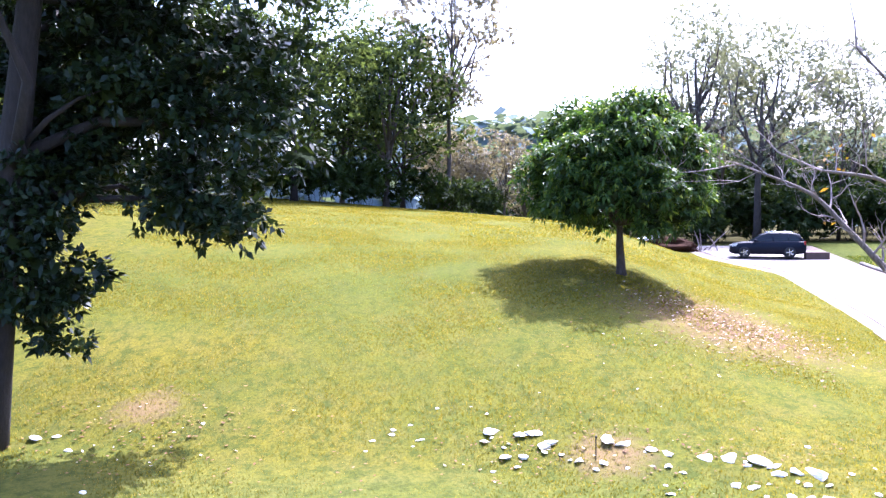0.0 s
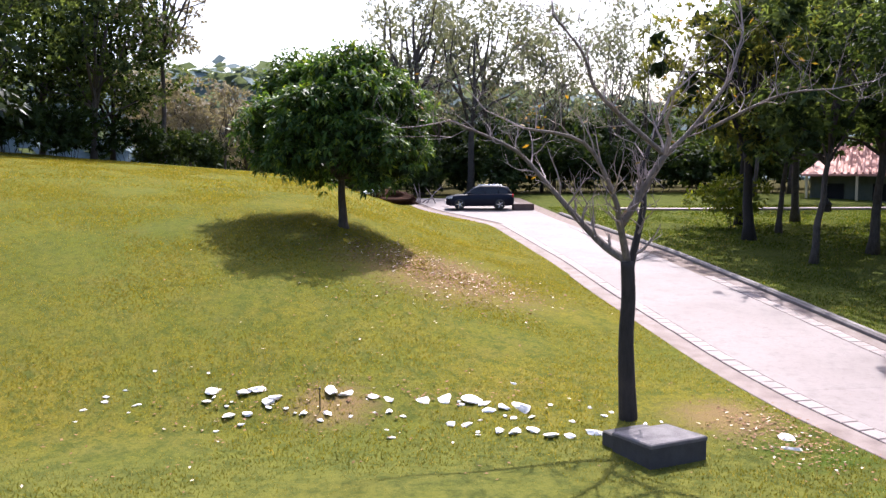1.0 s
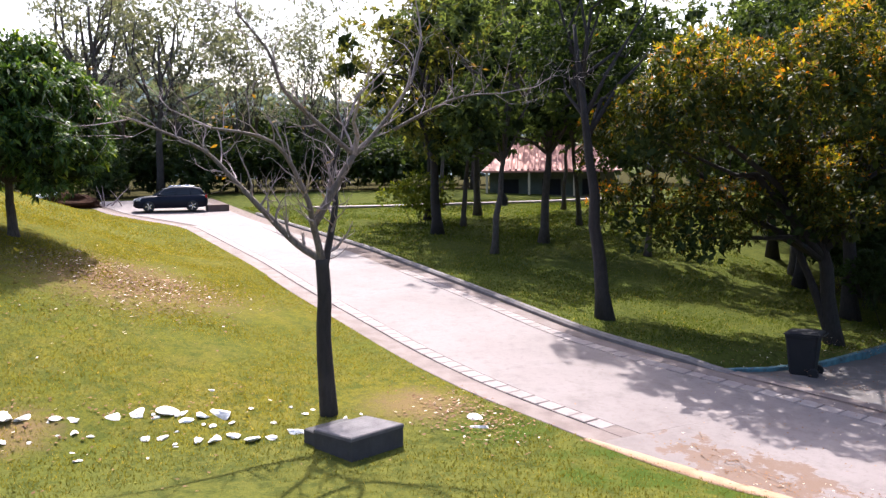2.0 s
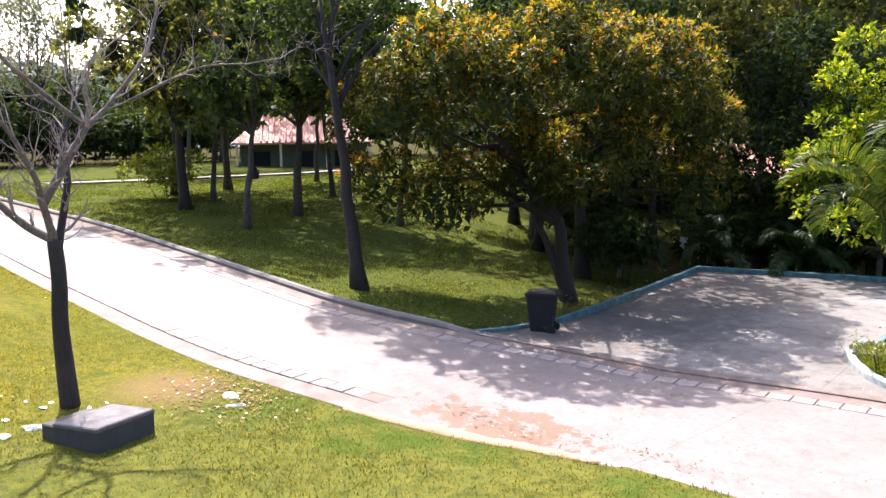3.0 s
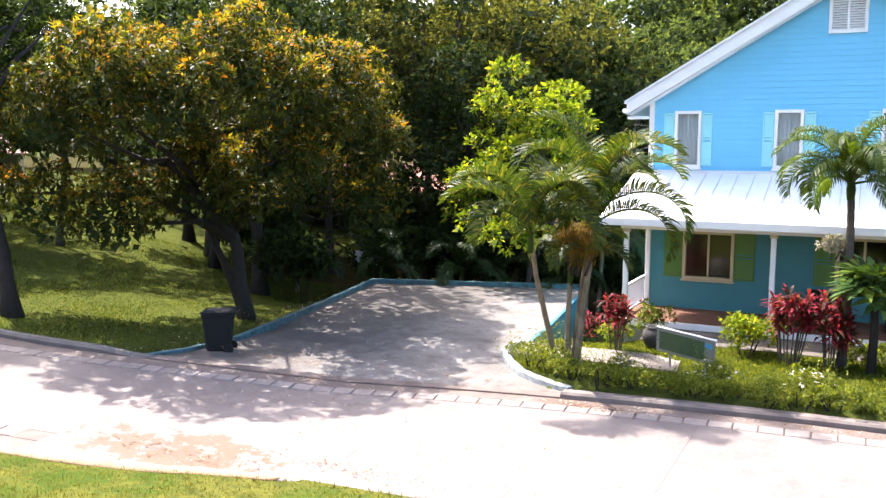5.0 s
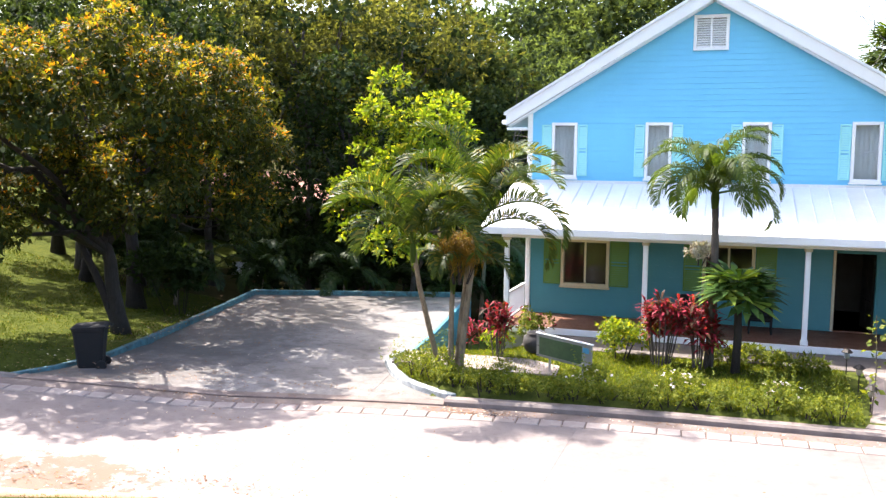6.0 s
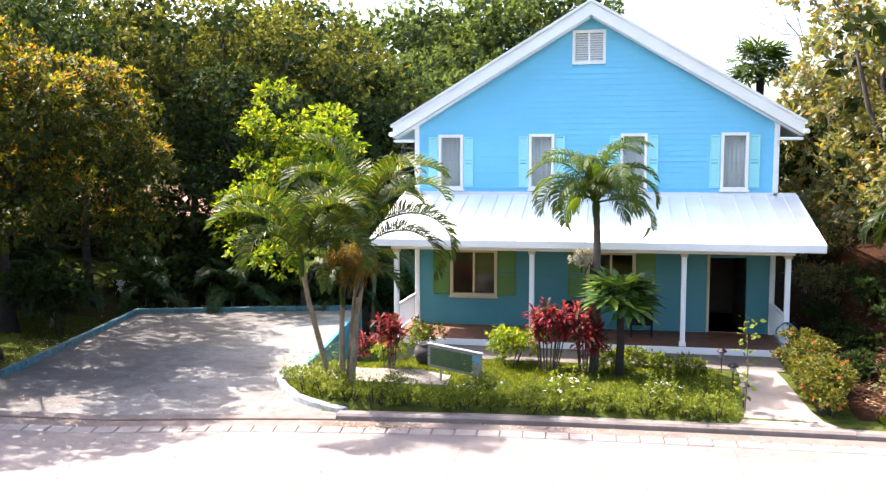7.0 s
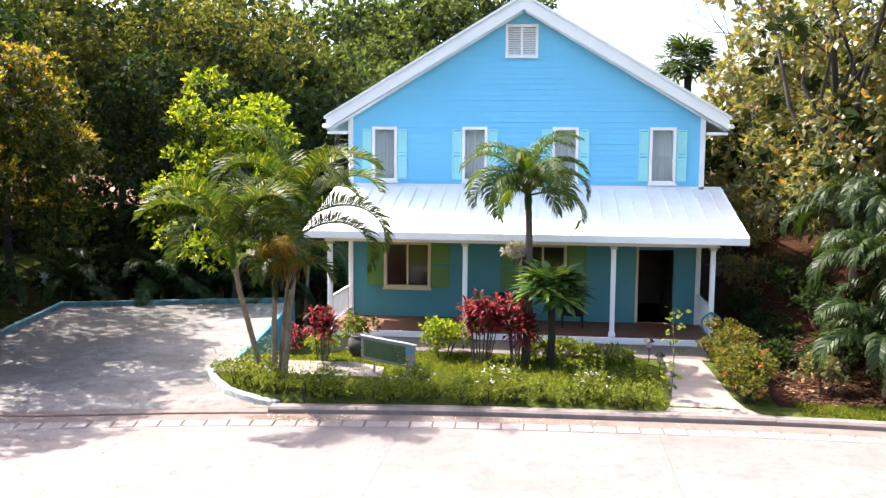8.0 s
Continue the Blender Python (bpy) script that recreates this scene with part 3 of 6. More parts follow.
    me.polygons.foreach_set("material_index", bank.astype(np.int32) + 2 * (woods & ~bank))
    me.polygons.foreach_set("use_smooth", np.ones(len(faces), bool))
    tagged(new("ground", me), "sunlit lawn on a hillside with bare littered patches", "lawn", kind="structure")


def strip(a, b, x0, x1, top, depth, step=.6, roll=.012):
    """A slab between two edge lines (functions of x) that follows the road's climb."""
    xs = np.linspace(x0, x1, max(2, int(abs(x1 - x0) / step) + 1))
    s = Shape()
    rings = []
    for x in xs:
        z = float(road_z(x)) + (top(x) if callable(top) else top)
        ya, yb = float(a(x)), float(b(x))
        rings.append([(x, ya, z - depth), (x, ya, z - roll), (x, ya + roll, z), (x, yb - .012, z), (x, yb, z - .012), (x, yb, z - depth)])
    return s.loft(rings)


def near_at(off):
    return lambda x: edge_y(NEAR_EDGE, x) + off


def far_at(off):
    return lambda x: edge_y(FAR_EDGE, x) + off


def build_road():
    road = thing("road", (0, 0, 0), "pale sun-bleached concrete road climbing past the lawn", "road", kind="structure")
    cuts = [-64, -58, -52.5, -47, -41.5, -36, -31, -26.2, -21.4, -17, -12.4, -7.6, -2.8, 2.0, 6.8, 11.6, 18, 27, 38]
    for a, b in zip(cuts, cuts[1:]):
        part("slab", strip(near_at(.98 if b < -12 else -.05), far_at(-.88), a + .002, b - .002, 0, .2), ROAD, road)
    part("gutter", strip(near_at(0), near_at(.56), -64, -12.40, .0, .25), GUTTER, road, "worn concrete edge strip")
    part("joint", strip(near_at(.54), near_at(1.0), -64, -12.42, -.03, .2), JOINT, road, "dirt-filled joint under the edge pavers")
    part("gutter", strip(near_at(.565), near_at(.975), -12.95, -12.40, .0, .25), GUTTER, road)
    part("joint", strip(far_at(-.92), far_at(.02), -64, 38, -.014, .2), JOINT, road, "dark gutter with reddish debris")
    part("gutter", strip(far_at(-.47), far_at(-.055), -30, 30, -.002, .2), GUTTER, road, "pinkish concrete gutter strip")
    tagged(new("kerb", strip(far_at(0), far_at(.2), -52, -14.6, lambda x: .03 + .10 * float(ease(-14.7, -16.0, x)), .4, roll=.06).mesh("kerb", KERB_WEST)), "grey raised concrete kerb along the wooded lawn", "kerb", kind="structure")
    tagged(new("kerb", strip(far_at(0), far_at(.28), -5.6, 4.3, .12, .4, roll=.045).mesh("kerb", KERB)), "grey concrete kerb along the garden bed", "kerb", kind="structure")
    tagged(new("kerb", strip(far_at(0), far_at(.27), 4.31, 30, .11, .4, roll=.045).mesh("kerb", KERB)), "grey concrete kerb below the leafy bank", "kerb", kind="structure")
    tagged(new("kerb", strip(far_at(.0), far_at(.32), -14.59, -5.61, .020, .3).mesh("kerb", GUTTER)), "flush kerb across the parking entrance", "kerb", kind="structure")
    block = Shape().box(-.205, .205, -.185, .185, -.1, .010, .014).mesh("paver", PAVER)
    for edge, off, x0, x1 in ((NEAR_EDGE, .78, -47, -13.1), (FAR_EDGE, -.68, -30, 14)):
        x = x0
        while x < x1:
            y0, y1 = float(edge_y(edge, x - .2)), float(edge_y(edge, x + .2))
            turn = math.atan2(y1 - y0, .4)
            tilt = -math.atan2(float(road_z(x + .2) - road_z(x - .2)), .4)
            m = Matrix.Translation((x, (y0 + y1) / 2 + off, float(road_z(x)) + random.uniform(-.004, .006))) @ Matrix.Rotation(turn + random.uniform(-.02, .02), 4, "Z") @ Matrix.Rotation(tilt, 4, "Y")
            part("paver", block, PAVER, road, at=m)
            x += .435 * math.cos(turn)


def wall_run(points, width, z0, tops):
    """A low wall along a line of (x, y), its top at the given heights."""
    s = Shape()
    rings = []
    for i, (x, y) in enumerate(points):
        a, b = points[max(0, i - 1)], points[min(len(points) - 1, i + 1)]
        d = Vector((b[0] - a[0], b[1] - a[1], 0)).normalized()
        nrm = Vector((-d.y, d.x, 0)) * width / 2
        p, t = Vector((x, y, 0)), tops[i]
        rings.append([p - nrm + Vector((0, 0, z0)), p - nrm + Vector((0, 0, t - .02)), p - nrm * .8 + Vector((0, 0, t)), p + nrm * .8 + Vector((0, 0, t)), p + nrm + Vector((0, 0, t - .02)), p + nrm + Vector((0, 0, z0))])
    return s.loft(rings)


def build_lot():
    lot = thing("parking_place", (0, 0, 0), "grey stained concrete parking place dappled with shade", "parking", kind="structure")
    # two bays of slabs with joints between
    left = lambda y: -15.15 + (-1.3) * (y - 14.4) / 13.1 + 1.2 * float(ease(14.4, 17.5, y)) * float(ease(24, 17.5, y))
    right = lambda y: -7.95 - .14 * (y - 21.3)
    low = lambda x: float(edge_y(FAR_EDGE, x)) + .3
    back = lambda x: 27.45 + (x + 16.45) * .315
    us = (0, .52, 1)
    for ui in range(2):
        for k in range(3):
            ring = []
            for u, v in ((us[ui], k / 3), (us[ui + 1], k / 3), (us[ui + 1], (k + 1) / 3), (us[ui], (k + 1) / 3)):
                x = -15.0 + u * 8.6
                for _ in range(6):
                    y = low(x) + (back(x) - low(x)) * v
                    x = left(y) + (right(y) - left(y)) * u
                ring.append(Vector((x, low(x) + (back(x) - low(x)) * v, 0)))
            c = sum(ring, Vector()) / 4
            ring = [p + (c - p).normalized() * .004 for p in ring]
            s = Shape().loft([[(p.x, p.y, z + .1 * float(ease(-12, -15.3, p.x)) * float(ease(19, 14.5, p.y))) for p in ring] for z in (-.3, .012)])
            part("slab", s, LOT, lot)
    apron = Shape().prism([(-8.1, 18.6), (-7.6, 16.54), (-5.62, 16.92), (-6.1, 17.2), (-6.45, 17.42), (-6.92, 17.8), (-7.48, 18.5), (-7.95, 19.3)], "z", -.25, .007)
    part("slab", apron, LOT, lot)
    pts = [(-15.3, 14.6), (-14.75, 16.0), (-14.55, 17.6), (-14.95, 20.0), (-15.6, 23.5), (-16.45, 27.5)]
    tagged(new("low_wall", wall_run(pts, .16, -1.6, [.18, .17, .17, .17, .17, .17]).mesh("low_wall", WORN_TEAL)), "low turquoise painted wall beside the parking place", "wall", kind="structure")
    pts = [(-16.5, 27.58), (-13, 28.68), (-9.35, 29.83)]
    tagged(new("low_wall", wall_run(pts, .16, -2.4, [.17] * 3).mesh("low_wall", WORN_TEAL)), "low turquoise painted wall closing the parking place", "wall", kind="structure")
    pts = [(-7.86, 20.62), (-8.08, 22.8), (-8.43, 25.3), (-9.05, 29.7)]
    tagged(new("retaining_wall", wall_run(pts, .12, -2.2, [.04, .05, .06, .10]).mesh("retaining_wall", TEAL_WALL)), "blue painted retaining wall with a sunlit top", "wall", kind="structure")
    pts = BED_EDGE
    tagged(new("kerb", wall_run(pts, .18, -.3, [.14, .15, .15, .15, .14, .14, .13, .12]).mesh("kerb", surface("pale_blue_kerb_paint", (.40, .42, .43), (.13, .15, .16), .8, 5, 50, .4, stain=.85))), "worn pale blue kerb curving round the palm bed", "kerb", kind="structure")
    # garden path
    walk_s = Shape().loft([[(a, y, -.12), (b, y, -.12), (b, y, z - .01), (b - .02, y, z), (a + .02, y, z), (a, y, z - .01)] for y, a, b, z in ((17.46, 2.25, 4.15, .118), (17.75, 2.36, 3.84, .165), (18.5, 2.5, 3.74, .185), (21.0, 2.72, 3.68, .195), (21.88, 2.74, 3.64, .20))])
    tagged(new("garden_path", walk_s.mesh("garden_path", PATHSTONE)), "narrow pinkish concrete path to the porch", "path", kind="structure")
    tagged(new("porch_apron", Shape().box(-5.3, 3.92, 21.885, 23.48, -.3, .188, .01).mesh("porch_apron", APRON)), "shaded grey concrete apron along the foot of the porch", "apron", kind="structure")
    p2 = Shape().prism([(-7.7, 18.95), (-3.8, 19.0), (-3.9, 19.9), (-4.7, 20.35), (-7.7, 20.2)], "z", -.1, .2)
    tagged(new("garden_path", p2.mesh("garden_path", PATHSTONE)), "sunlit pale concrete path across the garden", "path", kind="structure")


def build_sand():
    """Thin drift of sand and dirt on the road beside the grass."""
    s = Shape()
    rings = []
    n = 26
    for i in range(n + 1):
        x = -12.6 + 4.6 * i / n
        y = float(edge_y(NEAR_EDGE, x))
        w = .34 * math.sin(math.pi * (i + .3) / (n + .6)) ** .8 * (.75 + .35 * noise.noise(Vector((x * 1.7, 3, 0)))) + .03
        z = float(road_z(x))
        rings.append([(x, y - .1, z - .03), (x, y - .1, z + .02), (x, y + w * .5, z + .012), (x, y + w, z + .004), (x, y + w, z - .03)])
    s.loft(rings)
    tagged(new("sand_drift", s.mesh("sand_drift", SAND, True)), "thin reddish sand drift on the road edge", "sand", kind="stuff")


build_land()
build_sand()
build_road()
build_lot()


# ---- the blue house ----
HX, HY = -.97, 25.81
LEFT, RIGHT = -6.05, 4.11


def build_house():
    house = thing("house", (HX, HY, 0), "blue two-storey gabled wooden house with white trim and porch", "house")

    def B(x0, x1, y0, y1, z0, z1, cut=0.0, s=None):
        return (s or Shape()).box(x0 - HX, x1 - HX, y0 - HY, y1 - HY, z0, z1, cut)
    slope = .592
    gable = lambda x: 9.28 - abs(x - HX) * slope
    upper = [(-5.40, -4.655), (-2.72, -1.98), (-.11, .645), (2.64, 3.385)]
    holes = [(a, b, 4.41, 6.01) for a, b in upper] + [(-5.05, -3.63, 1.22, 2.62), (-1.02, .38, 1.22, 2.62), (2.36, 3.50, .38, 2.58), (-1.50, -.56, 7.97, 8.93)]
    front = part("wall", wall_with_holes(LEFT, RIGHT, .36, gable, holes, .02, .17).mesh("wall", BLUE, weld=True), BLUE, house, "front gable wall of blue lap siding")
    # lap boards, cut at the openings and at the gable
    z, step = .38, .156
    while z < 9.15:
        top = z + step
        half = min(RIGHT - HX, (9.28 - top) / slope)
        if half < .12:
            break
        spans = [(HX - half, HX + half)]
        for a, b, h0, h1 in holes:
            if top > h0 + .03 and z < h1 - .03:
                spans = [q for s0, s1 in spans for q in ((s0, min(s1, a)), (max(s0, b), s1)) if q[1] - q[0] > .03]
        for s0, s1 in spans:
            sh = Shape().prism([(-.017, z - .006), (-.004, top), (.018, top), (.018, z - .012)], "x", s0 - HX, s1 - HX)
            part("board", sh, BLUE if z > 3.2 else BLUE_PORCH_SHADE, front)
        z = top
    for x in (LEFT, RIGHT):
        part("side_wall", B(x - (.0 if x < 0 else .16), x + (.16 if x < 0 else .0), 25.99, 36.5, -1.9, 6.3), BLUE, house)
        part("corner_trim", B(x - .07, x + .07, 25.74, 25.9, .36, 6.3, .01), WHITE, house, "white corner board")
    part("back_wall", wall_with_holes(LEFT, RIGHT, -1.9, gable, [], 10.6, 10.75), BLUE, house)
    part("inner_floor", B(LEFT + .2, RIGHT - .2, 26.0, 36.3, .25, .36), DECK, house)
    part("inner_floor", B(LEFT + .2, RIGHT - .2, 26.0, 36.3, 3.0, 3.15), ROOM, house)
    part("inner_wall", B(LEFT + .2, RIGHT - .2, 29.5, 29.6, .36, 6.2), ROOM, house)
    part("inner_wall", B(LEFT + .2, RIGHT - .2, 26.0, 36.3, 6.25, 6.32), ROOM, house)
    part("foundation", B(LEFT, RIGHT, 25.85, 36.4, -2.2, .36), FOUNDATION, house)
    # main roof
    for sgn in (-1, 1):
        r = Shape().prism([(sgn * 0, 9.36), (sgn * 5.72, 9.36 - 5.72 * slope), (sgn * 5.72, 9.28 - 5.72 * slope), (0, 9.28)], "y", -.46, 11.2)
        roof = part("roof", r, ROOF_TOP, house, "grey sheet roof slope")
        bb = Shape().prism([(0, 9.62), (sgn * 5.70, 9.62 - 5.70 * slope), (sgn * 5.70, 9.30 - 5.70 * slope), (0, 9.27)], "y", -.53, -.461)
        part("bargeboard", bb, WHITE, roof, "wide white bargeboard")
        cap = Shape().prism([(0, 9.70), (sgn * 5.76, 9.70 - 5.76 * slope), (sgn * 5.76, 9.625 - 5.76 * slope), (0, 9.625)], "y", -.58, -.36)
        part("edge_cap", cap, METAL, roof, "white metal roof edge")
        sof = Shape().prism([(sgn * .05, 9.255), (sgn * 5.66, 9.265 - 5.66 * slope), (sgn * 5.66, 9.245 - 5.66 * slope), (sgn * .05, 9.235)], "y", -.455, -.03)
        part("soffit", sof, WHITE, roof)
        x0, x1 = sorted((sgn * 5.10, sgn * 5.70))
        part("eave_return", Shape().box(x0, x1, -.44, -.2, 5.78, 5.86, .02), WHITE, roof, "white eave return")
        part("gutter", Shape().tube([(sgn * 5.80, -.4, 6.02), (sgn * 5.80, 11.0, 6.02)], .07, 8), WHITE, roof)
    # upper windows with shutters
    for a, b in upper:
        build_window(house, a - HX, b - HX, 4.41, 6.01, WHITE, .085, curtain=True, bars=True)
        for x0, x1 in ((a - .30, a - .015), (b + .015, b + .30)):
            shutter(house, x0 - HX, x1 - HX, 4.47, 5.95, AQUA, "aqua louvred shutter")
    for a, b in ((-5.05, -3.63), (-1.02, .38)):
        build_window(house, a - HX, b - HX, 1.22, 2.62, CREAM, .09, curtain=False, bars=False)
        for x0, x1 in ((a - .52, a - .015), (b + .015, b + .56)):
            shutter(house, x0 - HX, x1 - HX, 1.26, 2.60, GREEN_SHUTTER, "green louvred shutter")
    # attic vent
    vent = part("attic_vent", frame_shape(-1.50 - HX, -.56 - HX, 7.97, 8.93, .085, -.06, .06), WHITE, house, "white twin-panel attic vent")
    part("mullion", Shape().box(-.09, -.03, -.055, .05, 8.05, 8.85, .008), WHITE, vent)
    for x0, x1 in ((-.445, -.09), (-.03, .325)):
        part("backing", Shape().box(x0, x1, .05, .07, 8.05, 8.85), ROOM, vent)
        for k in range(12):
            zz = 8.07 + k * .064
            part("slat", Shape().prism([(-.03, zz), (.03, zz + .05), (.04, zz + .04), (-.02, zz - .01)], "x", x0, x1), WHITE, vent)
    # door
    door = part("door", Shape().box(2.36 - HX, 2.435 - HX, -.05, .1, .38, 2.58, .008), CREAM, house, "open doorway with a cream jamb")
    part("frame", Shape().box(3.425 - HX, 3.50 - HX, -.02, .1, .38, 2.58, .008), BLUE_PORCH_SHADE, door, "jamb in the porch-shaded wall colour")
    part("frame", Shape().box(2.436 - HX, 3.424 - HX, -.02, .1, 2.505, 2.58, .008), BLUE_PORCH_SHADE, door)
    part("sill", Shape().box(2.436 - HX, 3.424 - HX, -.05, .1, .365, .40, .006), DECK, door)
    hinge = Matrix.Translation((3.40 - HX, .12, 0)) @ Matrix.Rotation(radians(-78), 4, "Z") @ Matrix.Translation((-3.40 + HX, -.12, 0))
    leaf = part("leaf", Shape().box(2.45 - HX, 3.39 - HX, .13, .18, .39, 2.5, .01).moved(hinge), DOOR_DARK, door, "dark panelled door leaf standing open")
    for z0, z1 in ((.6, 1.2), (1.35, 2.35)):
        for x0, x1 in ((2.55, 2.88), (2.98, 3.31)):
            part("panel", Shape().box(x0 - HX, x1 - HX, .115, .132, z0, z1, .012).moved(hinge), DOOR_DARK, leaf)
    part("handle", Shape().tube([(2.53 - HX, .13, 1.28), (2.53 - HX, .08, 1.30), (2.62 - HX, .08, 1.30)], .012, 6).moved(hinge), IRON, leaf)
    # porch
    yp = 23.65 - HY
    porch = part("porch_floor", Shape().box(LEFT - .25 - HX, RIGHT + .2 - HX, yp - .1, .015, .20, .33), DECK, house, "brown boarded porch floor")
    n = 17
    for k in range(n):
        y0 = yp - .13 + (0.0 - (yp - .13)) * k / n
        part("board", Shape().box(LEFT - .25 - HX, RIGHT + .2 - HX, y0 + .004, y0 + (.13 - yp) / n - .004, .331, .362, .005), DECK, porch)
    part("fascia", Shape().box(LEFT - .28 - HX, 3.95 - HX, yp - .16, yp - .131, .19, .365, .008), WHITE, porch, "white porch edge board")
    part("foundation", Shape().box(LEFT - .15 - HX, RIGHT + .1 - HX, yp - .02, .0, -1.9, .19), FOUNDATION, porch, "grey plastered plinth")
    for x in (-6.15, -2.39, 1.575, 4.14):
        post = part("post", Shape().box(x - .065 - HX, x + .065 - HX, yp - .065, yp + .065, .362, 2.93, .012), WHITE, house, "square white porch post")
        part("base", Shape().box(x - .09 - HX, x + .09 - HX, yp - .09, yp + .09, .363, .48, .01), WHITE, post)
        part("capital", Shape().box(x - .095 - HX, x + .095 - HX, yp - .095, yp + .095, 2.72, 2.80, .01), CREAM, post)
    part("beam", Shape().box(-6.3 - HX, 4.3 - HX, yp - .06, yp + .06, 2.80, 2.98, .01), WHITE, house)
    ye = 23.15 - HY
    xa, xb, ta, tb = -6.75 - HX, 4.92 - HX, -6.45 - HX, 4.66 - HX
    roof = part("porch_roof", Shape().loft([[(xa, ye, 3.06), (xb, ye, 3.06), (tb, -.03, 4.22), (ta, -.03, 4.22)], [(xa, ye, 3.12), (xb, ye, 3.12), (tb, -.03, 4.28), (ta, -.03, 4.28)]]), METAL, house, "white sheet-metal porch roof")
    k = 0
    while True:
        u = xa + .25 + k * .46
        if u > xb - .15:
            break
        v = ta + (u - xa) / (xb - xa) * (tb - ta)
        part("seam", Shape().loft([[(u - .014, ye - .005, 3.115), (u + .014, ye - .005, 3.115), (u + .008, ye - .005, 3.15), (u - .008, ye - .005, 3.15)], [(v - .014, -.04, 4.275), (v + .014, -.04, 4.275), (v + .008, -.04, 4.31), (v - .008, -.04, 4.31)]]), METAL, roof)
        k += 1
    part("fascia", Shape().box(xa - .02, xb + .02, ye - .05, ye - .006, 2.92, 3.125, .01), WHITE, roof, "white porch fascia")
    for x, t in ((xa, ta), (xb, tb)):
        part("end_fascia", Shape().loft([[(x - .025, ye, 2.95), (x + .025, ye, 2.95), (x + .025, ye, 3.13), (x - .025, ye, 3.13)], [(t - .025, -.04, 4.12), (t + .025, -.04, 4.12), (t + .025, -.04, 4.29), (t - .025, -.04, 4.29)]]), WHITE, roof)
    part("flashing", Shape().box(ta, tb, -.07, -.031, 4.25, 4.34, .01), METAL, roof)
    part("ceiling", Shape().box(xa + .1, xb - .1, ye + .01, -.05, 2.985, 3.02), WHITE, roof, "white boarded porch ceiling")
    # end rails
    for x in (-6.13, 4.12):
        rail = part("railing", Shape().box(x - .04 - HX, x + .04 - HX, yp + .07, -.06, 1.20, 1.26, .01), WHITE, house, "white porch railing")
        part("bottom_rail", Shape().box(x - .025 - HX, x + .025 - HX, yp + .07, -.06, .48, .53, .005), WHITE, rail)
        for j in range(13):
            y0 = yp + .2 + j * .15
            part("baluster", Shape().box(x - .017 - HX, x + .017 - HX, y0 - .017, y0 + .017, .53, 1.20, .004), WHITE, rail)
    coil = []
    for j in range(97):
        w = j / 24 * 2 * math.pi
        r = .25 + .012 * math.sin(j * 1.3)
        coil.append((4.14 - HX + r * math.cos(w), yp - .09 - .012 * (j // 24) - .008 * math.sin(j), .80 + r * 1.12 * math.sin(w)))
    hose = thing("garden_hose", (HX, HY, 0), "coiled turquoise garden hose hung on the porch post", "hose")
    part("coil", Shape().tube(coil, .02, 6), TEAL_WALL, hose, smooth=True)
    part("hook", Shape().tube([(4.14 - HX, yp - .06, 1.10), (4.14 - HX, yp - .17, 1.04), (4.14 - HX, yp - .18, 1.10)], .012, 6), IRON, hose)
    return house


def wall_with_holes(x0, x1, z0, top, holes, y0, y1):
    """An upright wall under a gable line with openings right through it."""
    s = Shape()
    xs = sorted({x0, HX, x1, *(h[0] for h in holes), *(h[1] for h in holes)})
    for a, b in zip(xs, xs[1:]):
        zs = sorted({(h[2], h[3]) for h in holes if h[0] < (a + b) / 2 < h[1]})
        low = z0
        for h0, h1 in zs:
            s.box(a - HX, b - HX, y0, y1, low, h0)
            low = h1
        pa, pb = top(a), top(b)
        s.loft([[(a - HX, y0, low), (b - HX, y0, low), (b - HX, y1, low), (a - HX, y1, low)], [(a - HX, y0, pa), (b - HX, y0, pb), (b - HX, y1, pb), (a - HX, y1, pa)]])
    return s


def frame_shape(x0, x1, z0, z1, w, y0, y1):
    s = Shape()
    s.box(x0, x0 + w, y0, y1, z0, z1, .008)
    s.box(x1 - w, x1, y0, y1, z0, z1, .008)
    s.box(x0 + w, x1 - w, y0, y1, z1 - w, z1, .008)
    s.box(x0 + w, x1 - w, y0, y1, z0, z0 + w, .008)
    return s


def build_window(house, x0, x1, z0, z1, paint, w, curtain, bars):
    win = part("window", frame_shape(x0, x1, z0, z1, w, -.07, .12), paint, house)
    part("sill", Shape().box(x0 - .03, x1 + .03, -.11, -.02, z0 - .05, z0 + .004, .008), paint, win)
    g = Shape().box(x0 + w, x1 - w, .045, .052, z0 + w, z1 - w)
    pane = part("pane", g, GLASS, win)
    pane.visible_shadow = False
    xm, zm = (x0 + x1) / 2, (z0 + z1) / 2
    if bars:
        part("meeting_rail", Shape().box(x0 + w, x1 - w, .015, .043, zm - .014, zm + .014, .004), BAR_GREY, win)
        part("glazing_bar", Shape().box(xm - .008, xm + .008, .02, .042, z0 + w, z1 - w, .002), BAR_GREY, win)
    else:
        part("meeting_stile", Shape().box(xm - .03, xm + .03, .005, .043, z0 + w, z1 - w, .005), paint, win)
    if curtain:
        rng = np.random.default_rng(int(abs(x0) * 100))
        pts = [(x0 + .03 + (x1 - x0 - .06) * k / 20, .085 + .02 * math.sin(k * 1.9 + rng.uniform(-.4, .4))) for k in range(21)]
        s = Shape().loft([[(u, v, z) for u, v in pts] + [(u, v + .01, z) for u, v in pts[::-1]] for z in (z0 - .05, z1 + .05)])
        part("curtain", s, CURTAIN, win, "grey drawn curtain", smooth=True)


